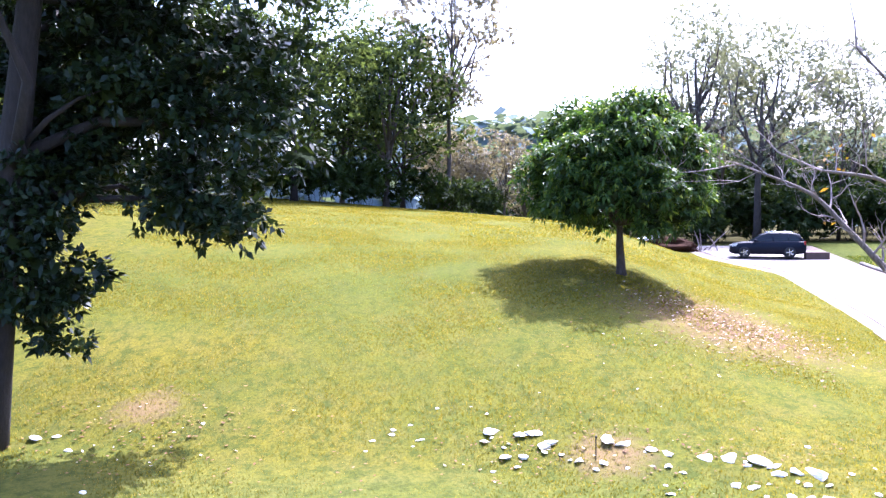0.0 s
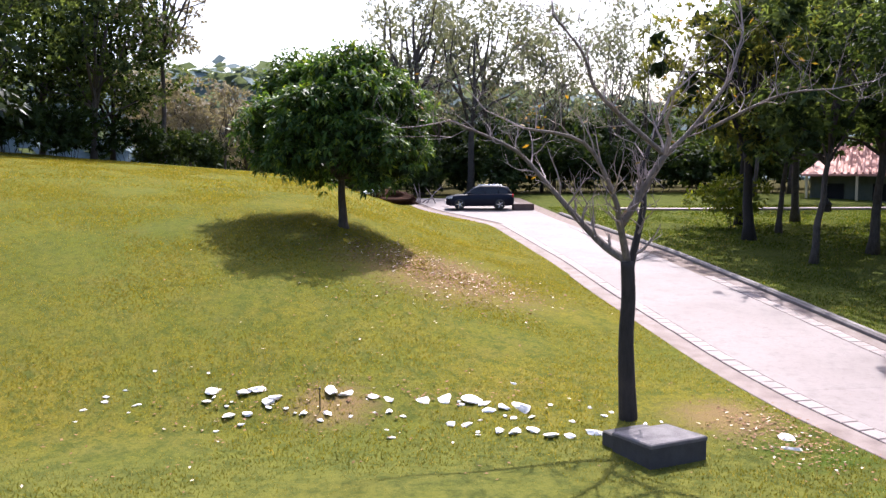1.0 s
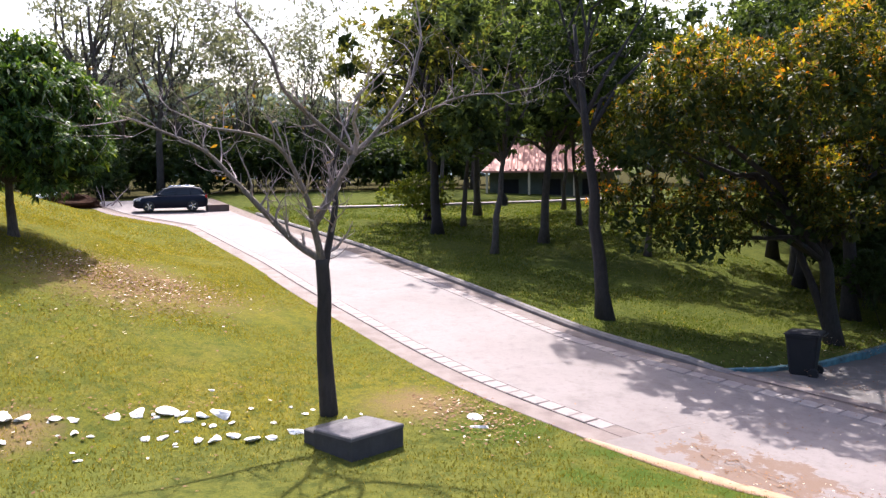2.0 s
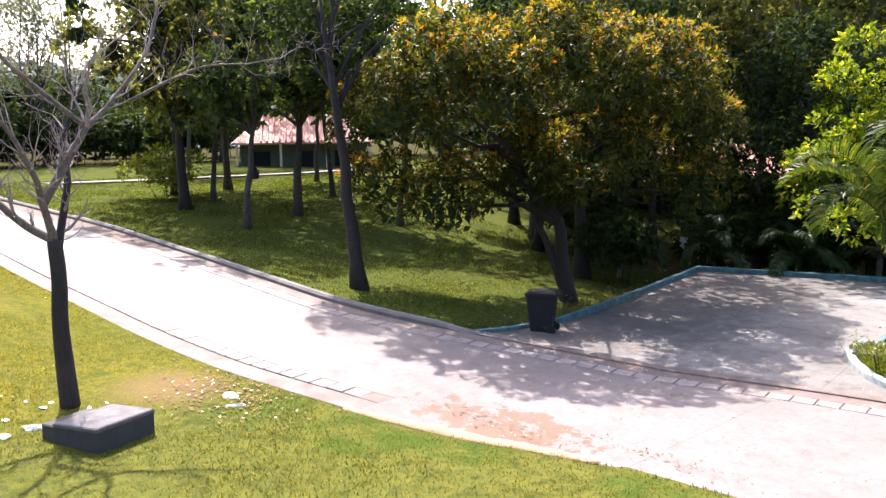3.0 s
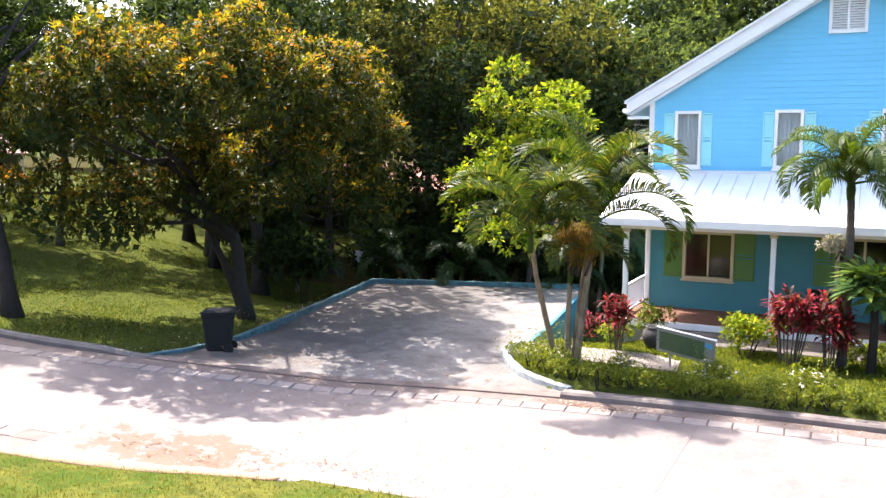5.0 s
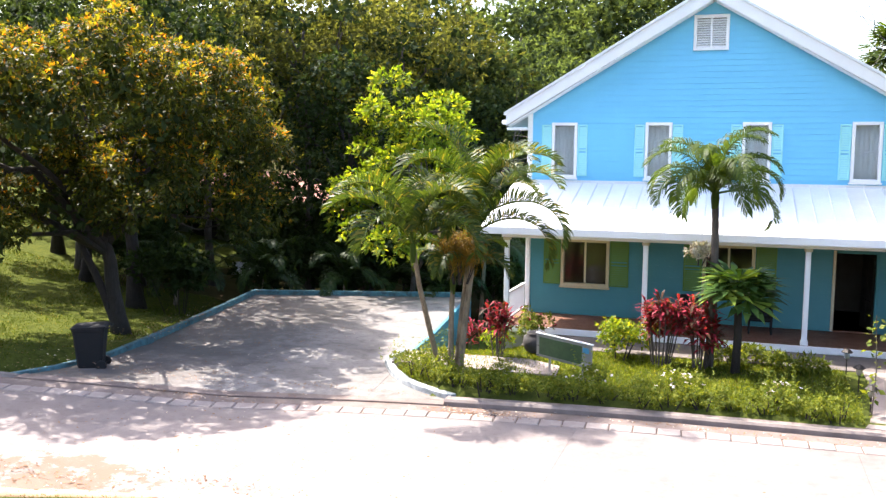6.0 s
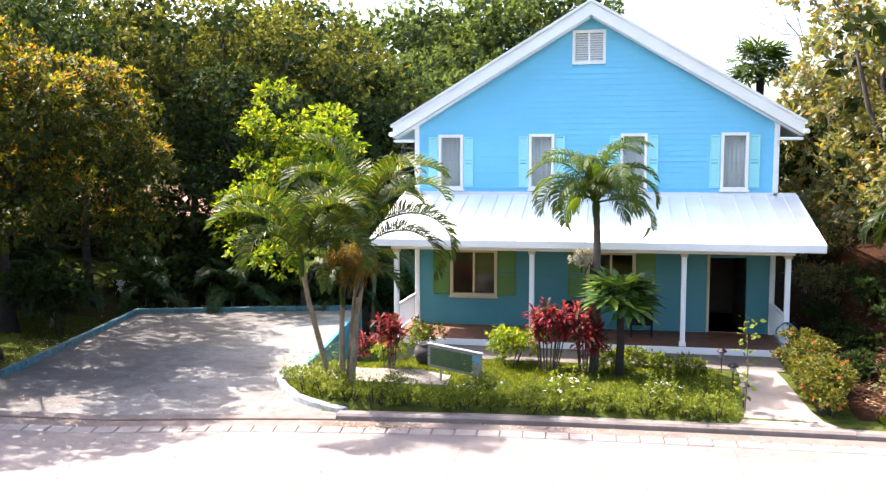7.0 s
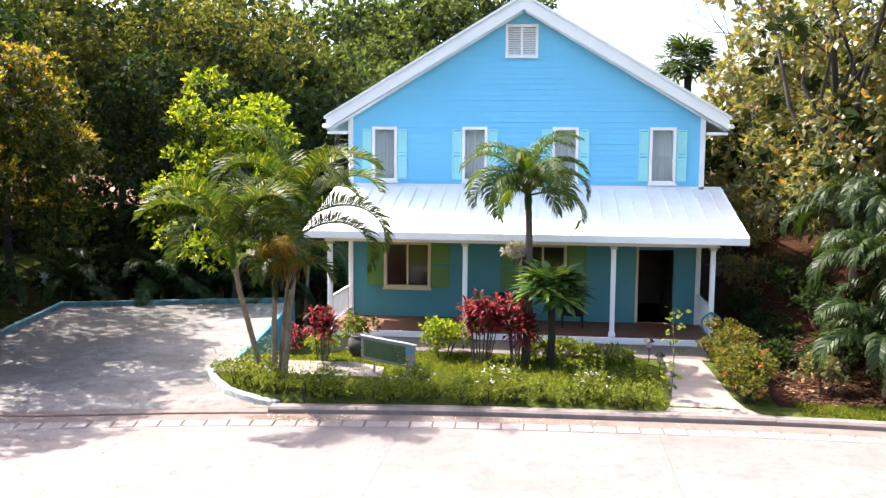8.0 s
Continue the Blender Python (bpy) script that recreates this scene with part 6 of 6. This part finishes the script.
    def thicket(bush, spots):
        for x, y, s in spots:
            copy_thing(bush, placed(x, y, rng.uniform(0, 6.28), s))

    thicket(low[0], [(-70, 15, 1.3), (-69, 19, 1.2), (-69.5, 23, 1.3), (-69, 27, 1.3), (-70, 31, 1.4), (-70, 35, 1.3), (-74, 9, 1.4), (-73, 13, 1.4), (-74, 20, 1.5), (-75, 27, 1.5), (-75, 34, 1.5), (-73, 39, 1.4), (-71, 5.5, 1.1), (-96, -12, 2.6), (-97, -4, 2.4), (-95, 4, 2.8), (-97, 12, 2.6)])
    thicket(low[0], [(-98, 20, 2.8), (-96, 28, 2.6), (-97, 36, 2.8), (-94, 44, 2.6), (-90, 52, 2.8), (-84, 59, 2.6), (-77, 66, 2.8), (-68, 72, 2.6), (-58, 76, 2.8), (-66, -8, .7), (-62, -17, .8), (-57, -24, .7), (-52, -27, .8), (-46, -33, .8), (-70, -12, .8), (-67, -3, .6), (-72, 2, .9), (-53.5, -21, .9), (-56, -18, 1.0), (-59, -15.5, 1.0), (-62, -12.5, .9), (-64, -9.5, .8), (-50, -24, .9), (-47, -27, 1.0), (-43, -29.5, 1.0), (-39, -31.5, 1.0), (-60.5, -20, 1.2), (-55, -25, 1.2)])
    thicket(low[1], [(-17.6, 30.6, .95), (-25.8, 42.6, 1.6), (-22.6, 42.2, 1.25), (-14.6, 31.3, 1.1), (-11.4, 32.4, 1), (-8.6, 33.2, 1.1), (-19.2, 27.0, .8), (-22.5, 29, .9), (-25.5, 33, 1.0), (-14, 35, 1.4), (-9.5, 37, 1.4), (-19, 36, 1.3), (-29, 40, 1.2), (-34, 46, 1.2), (-40, 48, 1.1), (-7.4, 31.5, .8), (8.2, 38, 1.5), (9.8, 40, 1.6)])
    thicket(low[1], [(11.5, 43, 1.7), (-48, 46, 1.2), (-44, 48.5, 1.3), (-51.5, 49, 1.3), (-46, 52, 1.4), (-38, 50.5, 1.3), (-41, 45, 1.1), (7.2, 36, 1.3), (13, 40, 1.7), (9.5, 34, 1.3), (11.5, 30, 1.3)])


def build_hills():
    """Far wooded ridges."""
    rng = np.random.default_rng(3)
    for cx, cy, length, width, height, turn in ((-250, -40, 190, 60, 30, 1.2), (-290, 70, 200, 60, 26, 1.7), (-90, 330, 320, 80, 34, .2)):
        ob = thing("far_hill", (cx, cy, -3), "hazy forested hill in the distance", "hill", kind="structure")
        s = Shape()
        n, m = 40, 16
        rows = []
        for i in range(n + 1):
            u = -1 + 2 * i / n
            rows.append([(u * length, v * width, height * math.cos(u * 1.5) ** .8 * max(0, 1 - v * v) * (1 + .25 * noise.noise(Vector((u * 3, v * 2, cx))))) for v in np.linspace(-1, 1, m + 1)])
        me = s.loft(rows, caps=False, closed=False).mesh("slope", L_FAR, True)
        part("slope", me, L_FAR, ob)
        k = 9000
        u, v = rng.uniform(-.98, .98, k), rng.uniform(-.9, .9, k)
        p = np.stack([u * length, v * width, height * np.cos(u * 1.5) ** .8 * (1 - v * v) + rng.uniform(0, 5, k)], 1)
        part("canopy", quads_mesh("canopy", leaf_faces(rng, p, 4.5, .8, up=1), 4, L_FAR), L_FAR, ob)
        ob.rotation_euler = (0, 0, turn)


def build_garden():
    # four palm stems in one bed
    lab = "slender palm with arching feather fronds in the front bed"
    palm(on_ground(-5.96, 18.72), lab, [(0, 0, -.1), (.12, .02, 1.2), (.25, .05, 2.4), (.33, .08, 3.45)], .065, 10, 2.75, .66, 61, L_PALM_SUN, (1.9, 3.1), (.6, 1.55), 0, 54, .036, .85, "palm cluster", hang=.1)
    palm(on_ground(-6.08, 18.85), lab, [(0, 0, -.1), (.1, .04, 1.2), (.22, .1, 2.4), (.3, .15, 3.1)], .055, 6, 2.5, .62, 62, L_PALM_SUN, (2.2, 3.3), (.6, 1.5), 0, 52, .036, .85, "palm cluster", hang=.1)
    palm(on_ground(-6.38, 18.68), "leaning palm stem with drooping sunlit fronds", [(0, 0, -.1), (-.06, -.65, 1.1), (-.10, -1.2, 2.1), (-.08, -1.65, 3.0)], .055, 9, 2.2, .60, 63, L_PALM_SUN, (2.3, 3.4), (.75, 1.52), 0, 50, .036, .85, "palm cluster", hang=.1)
    palm(on_ground(-6.18, 18.78), "short palm stem with dry orange sheaths", [(0, 0, -.1), (.0, 0, 1.1), (.02, .02, 2.1)], .06, 5, 1.9, .55, 64, L_PALM_SUN, (2.2, 3.2), (.9, 1.45), 0, 50, .044, .6, "palm cluster", hang=.3)
    shrub(on_ground(-5.93, 18.6, 2.1), "hanging orange flower stalks among the palm stems", (.55, .5, 1.2), 2600, .18, L_PALM_DRY, 68, "palm flower", clumps=12, asp=.10, stems=8, name="flower_cluster", droop=.7)
    palm(on_ground(-.64, 21.2), "single young palm with drooping dark fronds before the porch", [(0, 0, -.1), (.05, 0, 1.6), (.03, 0, 3.2), (0, 0, 4.05)], .085, 19, 2.15, .60, 65, L_PALM, (2.0, 3.3), (.3, 1.57), 0, 46, .036, .5, wood=BARK_GREY, hang=.6)
    shrub(on_ground(-.95, 21.15, 2.45), "pale dry flower cluster on the palm trunk", (.32, .25, .5), 900, .09, L_CREAM, 66, "palm flower", clumps=7, stems=3, name="flower_cluster")
    fan_palm(on_ground(-.05, 20.75), "small fan palm with broad pleated leaves", 1.75, .09, 12, .45, .82, 67, L_MANGO, wide=.11, low=-.05)
    cordyline(on_ground(-5.5, 20.4), "crimson-leaved cordyline on thin canes in the garden bed", 1.5, 7, 71, .26)
    cordyline(on_ground(-1.75, 21.0), "tall crimson cordyline clump before the porch post", 1.9, 14, 72, .5)
    cordyline(on_ground(-.85, 21.0), "dark red cordyline clump before the porch", 1.8, 14, 73, .5)
    cordyline(on_ground(-7.45, 24.8), "pink-leaved cordyline beside the retaining wall", 1.9, 3, 74, .25)
    cordyline(on_ground(-6.35, 24.6), "pink-leaved cordyline near the porch corner", 2.1, 3, 75, .22)
    # planted border along the kerb
    rng = np.random.default_rng(80)
    x = -7.45
    k = 0
    while x < 2.1:
        y = float(edge_y(FAR_EDGE, x)) + .56
        if x < -5.4:
            y = float(bed_y(x)) + .42
        shrub(on_ground(x, y + rng.uniform(-.05, .12)), "low leafy green border plants along the kerb", (.5, .40, .42 * rng.uniform(.65, 1.3)), 1000, .065, L_SHRUB, 100 + k, "border plant", "garden border", 9, .42, 5, shoots=10)
        if k % 3 == 1:
            shrub(on_ground(x + .2, y + .75), "taller flowering border plants in the garden", (.45, .4, .50 * rng.uniform(.8, 1.2)), 700, .08, L_SHRUB, 200 + k, "border plant", "garden border", 7, .42, 5, 20, FLOWER, shoots=14)
        x += .62
        k += 1
    shrub(on_ground(-2.75, 21.35), "yellow-green rounded bush below the porch", (.8, .6, .95), 2400, .11, L_LIME, 91, "bush", clumps=14)
    shrub(on_ground(-.1, 21.7), "leafy green bush below the porch", (.7, .4, .42), 1300, .10, L_SHRUB, 92, "bush", clumps=12)
    shrub(on_ground(1.2, 21.6), "low spreading fern-like plant on the garden lawn", (.8, .5, .30), 1200, .14, L_SHRUB, 93, "plant", clumps=9, asp=.25)
    shrub(on_ground(-5.9, 21.9), "small green bush beside the garden path", (.5, .5, .6), 900, .11, L_LIME, 94, "bush", clumps=8)
    shrub(on_ground(-5.2, 22.6), "leafy bush with pale flowers at the porch corner", (.5, .5, 1.0), 1100, .10, L_SHRUB, 95, "bush", clumps=12, flowers=16, flower_mat=L_RED)
    for i, y in enumerate((18.3, 19.2, 20.1, 21.0, 22.0)):
        shrub(on_ground(3.98 + .055 * i, y - .12), "clipped yellow-green hedge with orange flowers beside the path", (.44, .62, 1.05 + .06 * (i % 3)), 4600, .085, L_HEDGE, 110 + i, "hedge", "path hedge", 22, .5, 8, name="hedge_plant")
    # tall leafy stalk by the path
    st = thing("tall_plant", on_ground(2.42, 18.05), "tall thin stalk plant with round leaves beside the path", "plant")
    part("stalk", Shape().tube([(0, 0, -.1), (.04, 0, .9), (-.01, .02, 1.95)], [.016, .012, .006], 5), BARK_GREY, st)
    r2 = np.random.default_rng(9)
    hh = r2.uniform(.25, 1.95, 60)
    pts = np.stack([r2.normal(size=60) * .1, r2.normal(size=60) * .1, hh], 1)
    part("leaves", quads_mesh("leaves", leaf_faces(r2, pts, .11, .8), 4, L_SHRUB), L_SHRUB, st)


def build_side_plants():
    # lime tree and palms behind the parking place
    tree(on_ground(-11.6, 30.6), "bright lime-green tree behind the parking place", 6.2, 2.4, 4.0, 9.2, .22, 11000, L_LIME, BARK_GREY, .14, (.3, .2), 0, 121, .5, fork=.35, reach=14, shell=.6, core=.4,
         extra=[(math.cos(k * 2.399) * (3.0 - .032 * k) * (.75 + .35 * (k * 13 % 7) / 6), math.sin(k * 2.399) * (3.0 - .032 * k), 3.3 + .105 * k + .6 * math.sin(k * 1.7), .40 + .26 * (k * 7 % 5) / 4) for k in range(50)])
    for x, y, h, s in ((-9.0, 30.9, 3.2, 131), (-14.2, 30.0, 1.6, 132), (-17.3, 29.4, 1.6, 133), (-10.6, 30.8, 1.5, 134), (-20.5, 28.5, 1.4, 135)):
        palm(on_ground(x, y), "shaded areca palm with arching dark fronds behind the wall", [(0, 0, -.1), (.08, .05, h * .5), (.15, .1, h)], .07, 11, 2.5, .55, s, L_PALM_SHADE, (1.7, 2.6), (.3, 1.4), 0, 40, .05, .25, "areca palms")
    # bare grey shrub beside the gable
    rng = np.random.default_rng(14)
    b = thing("bare_tree", on_ground(-9.7, 34.6), "leafless grey branching tree behind the eave", "tree")
    s = Shape()

    def fork(p, d, ln, r, lv):
        q = p + d * ln
        s.tube([p, p.lerp(q, .5) + Vector(rng.normal(size=3)) * ln * .06, q], [r, r * .8, r * .6], 5)
        if lv < 5:
            for _ in range(2 if lv else 3):
                fork(q, (d + Vector(rng.normal(size=3)) * .5 + Vector((0, 0, .1))).normalized(), ln * .72, r * .6, lv + 1)
    fork(Vector((0, 0, -.2)), Vector((.05, 0, 1)), 3.4, .1, 0)
    part("branching_crown", s, BARK_GREY, b)
    copy_thing(b, placed(9.3, 46, 1.0, 1.25))
    copy_thing(b, placed(11.0, 44, 2.6, 1.3))
    # east bank
    tree(on_ground(7.8, 25.6), "leafy tree with pale glossy sunlit leaves on the bank", 7.0, 3.6, 1.1, 9.8, .22, 24000, L_PALE, BARK_GREY, .16, (-.3, .2), 44, 141, .5, fork=.25, reach=18, shell=.6, core=.45)
    tree(on_ground(11.6, 22.8), "leafy tree with pale glossy sunlit leaves on the bank", 7.0, 3.8, 1.0, 10.5, .24, 16000, L_PALE, BARK_GREY, .16, (-.2, .2), 44, 142, .5, fork=.25, reach=18, shell=.6, core=.45)
    tree(on_ground(11.2, 38), "woodland tree with yellowish leaves above the bank", 6.0, 2.6, 1.6, 7.4, .24, 8000, L_OLIVE, BARK_GREY, .14, (.1, .2), 34, 143, fork=.3, shell=.35)
    tree(on_ground(6.9, 32.5), "leafy tree with pale glossy sunlit leaves on the bank", 4.6, 2.3, .3, 5.8, .20, 11000, L_PALE, BARK_GREY, .10, (-.1, .2), 26, 146, .5, fork=.25, reach=14, shell=.35)
    tree(on_ground(11.5, 35), "woodland tree with yellowish leaves above the bank", 8.0, 3.6, 1.4, 10.5, .26, 11000, L_OLIVE, BARK_GREY, .18, (.1, .2), 40, 147, fork=.3)
    tree(on_ground(16, 25), "woodland tree with mixed foliage above the bank", 8.0, 4.0, 1.0, 11.0, .28, 11000, L_PALE, BARK_GREY, .2, (.1, .2), 40, 149, fork=.3)
    tree(on_ground(13.5, 31), "woodland tree with mixed foliage above the bank", 8.0, 3.8, 2.0, 11.0, .28, 11000, L_OLIVE, BARK_GREY, .2, (.1, .2), 40, 144, fork=.3)
    fan_palm(on_ground(6.3, 44.5), "tall fan palm rising behind the house", 7.0, .2, 36, 1.0, 1.15, 145, L_PALM, wide=.06, low=-.5)
    for k, (x, y, h) in enumerate(((6.95, 20.0, 2.3), (7.8, 21.3, 2.7), (7.5, 19.3, 1.9), (8.7, 20.6, 2.4), (7.3, 22.6, 2.2), (8.0, 18.9, 1.5), (6.9, 18.9, .9), (7.9, 18.5, .7))):
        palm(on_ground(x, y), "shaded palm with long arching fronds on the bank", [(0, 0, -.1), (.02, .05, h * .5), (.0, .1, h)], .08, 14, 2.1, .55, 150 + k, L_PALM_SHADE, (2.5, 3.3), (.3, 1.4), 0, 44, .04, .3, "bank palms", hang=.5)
    for k, (x, y, sx) in enumerate(((5.6, 22.9, .45), (6.6, 22.4, .8), (7.4, 20.9, 1.1), (8.4, 19.9, 1.1), (6.6, 24.2, .8), (5.6, 27.5, .9), (6.2, 30.5, 1.1), (9.3, 22.8, .9), (11.5, 21.5, 1.2), (5.4, 25.6, .5), (5.3, 21.3, .4), (5.9, 20.6, .35), (5.5, 24.0, .4), (8.3, 18.9, 1.3), (7.4, 19.2, 1.1), (6.6, 20.7, .6), (9.4, 18.6, 1.5))):
        shrub(on_ground(x, y), "straggling shrub on the leaf-strewn bank", (sx, sx, sx * 1.3), int(1700 * sx), .14, L_PALE if y > 27 else L_DARK, 160 + k, "shrub", "bank shrubs", 9)
    shrub(on_ground(5.7, 19.1), "small shrub with pale glossy leaves at the foot of the bank", (.5, .45, .9), 1000, .12, L_PALE, 181, "shrub", "bank shrubs", 10)


def scatter(n, x0, x1, y0, y1, seed, keep):
    rng = np.random.default_rng(seed)
    x, y = rng.uniform(x0, x1, n), rng.uniform(y0, y1, n)
    ok = keep(x, y)
    x, y = x[ok], y[ok]
    return rng, np.stack([x, y, ground_z(x, y)], 1)


def build_grass():
    tri, lush, green, garden = [], [], [], []
    south = lambda x, y: y < edge_y(NEAR_EDGE, x) - .02
    north = lambda x, y: (y > edge_y(FAR_EDGE, x) + .22) & ((x < -15.9 - .1 * (y - 15)) | (y > 31))
    bed = lambda x, y: (y > edge_y(FAR_EDGE, x) + .3) & ((y > bed_y(x) + .12) | (x > -5.5)) & ((x < 2.3) | (x > 4.2))
    for n, x0, x1, y0, y1, h, w, seed, keep in ((150000, -21, -1, -13.5, 11, .040, .011, 1, south), (130000, -36, -21, -18, 9, .034, .016, 2, south), (60000, -58, -36, -26, 9, .045, .030, 3, south),
                                                (55000, -36, -15, 14, 32, .055, .018, 4, north), (40000, -56, -36, 14.5, 40, .075, .035, 5, north), (34000, -7.4, 2.4, 17.6, 21.85, .07, .014, 6, bed), (5000, 4.9, 12, 17.3, 18.3, .1, .016, 7, bed)):
        rng, p = scatter(n, x0, x1, y0, y1, seed, keep)
        k = len(p)
        t = rng.uniform(0, 6.28, k)
        s = np.stack([np.cos(t), np.sin(t), 0 * t], 1) * w * rng.uniform(.6, 1.3, k)[:, None]
        clump = np.array([noise.noise(Vector((a * .9, b * .9, 0))) for a, b in p[:, :2]]) * .25 + .95
        tip = p + np.stack([rng.normal(size=k) * h * .45, rng.normal(size=k) * h * .45, h * rng.uniform(.5, 1.3, k) * clump], 1)
        p[:, 2] -= .01
        blades = np.stack([p - s, p + s, tip], 1)
        if seed >= 4:
            (green if seed < 6 else garden).append(blades)
            continue
        near_side = p[:, 0] + rng.normal(size=k) * .5 > -15.6
        lush.append(blades[near_side])
        tri.append(blades[~near_side])
    ob = new("grass", quads_mesh("grass", np.concatenate(tri), 3, L_GRASS))
    tagged(ob, "short dry yellow-green lawn grass blades", "grass", kind="stuff")
    tagged(new("grass", quads_mesh("grass", np.concatenate(lush), 3, L_GRASS_LUSH)), "short lush green lawn grass blades", "grass", kind="stuff")
    tagged(new("grass", quads_mesh("grass", np.concatenate(green), 3, L_GRASS_GREEN)), "green grass blades under the trees", "grass", kind="stuff")
    tagged(new("grass", quads_mesh("grass", np.concatenate(garden), 3, L_GRASS_GARDEN)), "bright green grass blades in the garden", "grass", kind="stuff")


def build_litter():
    faces = []
    for n, cx, cy, rx, ry, size, seed in ((2200, -26.6, 3.6, 2.6, 2.4, .10, 1), (350, -25, 1.5, 4.5, 3.5, .09, 2), (520, -14.7, 7.9, 1.6, .9, .075, 3), (260, -17.3, .5, 1.2, 4.0, .08, 4), (260, -17.2, -9.6, 1.6, 2.6, .09, 5), (140, -14, -3, 5, 6, .07, 8)):
        rng = np.random.default_rng(seed)
        p = np.stack([cx + rng.normal(size=n) * rx * .6, cy + rng.normal(size=n) * ry * .6], 1)
        z = ground_z(p[:, 0], p[:, 1]) + .045
        keep = (p[:, 1] < edge_y(NEAR_EDGE, p[:, 0])) | (p[:, 1] > edge_y(FAR_EDGE, p[:, 0]) + .3)
        faces.append(leaf_faces(rng, np.column_stack([p, z])[keep], size, .6, up=2.5, droop=0))
    rng = np.random.default_rng(6)
    p = np.concatenate([rng.normal(size=(2000, 2)) * (1.4, 2.6) + (7.0, 23.5), rng.uniform(size=(4200, 2)) * (4.5, 4.5) + (4.8, 18.2), rng.normal(size=(400, 2)) * (1, 1.8) + (5.8, 28)])
    p = p[(p[:, 0] > 4.9) & (p[:, 1] > 18.2)]
    brown = leaf_faces(rng, np.column_stack([p, ground_z(p[:, 0], p[:, 1]) + .04]), .10, .6, up=2.5, droop=0)
    tagged(new("leaf_litter", quads_mesh("leaf_litter", brown, 4, L_LITTER_BROWN)), "dark brown fallen leaves covering the shaded bank", "leaf litter", kind="stuff")
    # swept leaves on the road and the parking place
    for n, cx, cy, rx, ry, z, seed in ((300, -10.2, 10.6, 1.5, .35, .012, 11), (150, -7.5, 11.3, 1.2, .25, .012, 12), (260, -12.0, 16.3, 2.5, .25, .03, 13), (700, -14.7, 22.0, .7, 3.5, .025, 14), (160, -9, 17.0, 2.2, .15, .03, 15), (300, -2.5, 17.6, 3.4, .1, .012, 16), (900, -12.5, 21, 2.0, 4.2, .02, 17), (300, -9, 13.2, 5, 1.6, .008, 18), (420, -4.9, 16.25, .9, .22, .012, 19), (260, -10.5, 15.35, 2.6, .16, .012, 20), (500, -15.0, 19.5, .5, 3.0, .02, 21), (220, 0.5, 16.75, 2.6, .12, .012, 22)):
        rng = np.random.default_rng(seed)
        x, y = cx + rng.normal(size=n) * rx * .7, cy + rng.normal(size=n) * ry * .7
        faces.append(leaf_faces(rng, np.stack([x, y, z + road_z(x)], 1), .05, .6, up=3, droop=0))
    tagged(new("leaf_litter", quads_mesh("leaf_litter", np.concatenate(faces), 4, L_LITTER)), "dry fallen leaves strewn over grass and kerbs", "leaf litter", kind="stuff")


def build_dead_branches():
    rng = np.random.default_rng(17)
    d = thing("dead_branch", on_ground(-60, 6.9), "pale dead branches lying at the edge of the woods", "branch")
    s = Shape()
    for _ in range(7):
        a = Vector((rng.uniform(-.6, .6), rng.uniform(-1, 1), 0))
        b = a + Vector((rng.uniform(-.6, .6), rng.uniform(-1.4, 1.4), rng.uniform(.4, 1.6)))
        s.tube([a, a.lerp(b, .5) + Vector((0, 0, .1)), b], [.05, .035, .012], 5)
    part("dead_wood", s, BARK_PINK, d)
    p = thing("dead_tree", on_ground(-41, -24.4), "pale broken dead trunk in front of the woods", "tree")
    part("trunk", Shape().tube([(0, 0, -.2), (.15, .1, 3), (-.1, .45, 6), (.1, .35, 8.6)], [.30, .26, .20, .12], 9), BARK_PINK, p, smooth=True)
    part("trunk", Shape().tube([(.3, .7, -.2), (.4, .85, 3), (.3, .8, 5)], [.12, .10, .05], 7), BARK_PINK, p, smooth=True)


build_near_tree()
build_mango()
build_bare_tree()
build_flower_tree()
build_grove()
build_woods()
build_hills()
build_garden()
build_side_plants()
build_dead_branches()
build_litter()
build_grass()
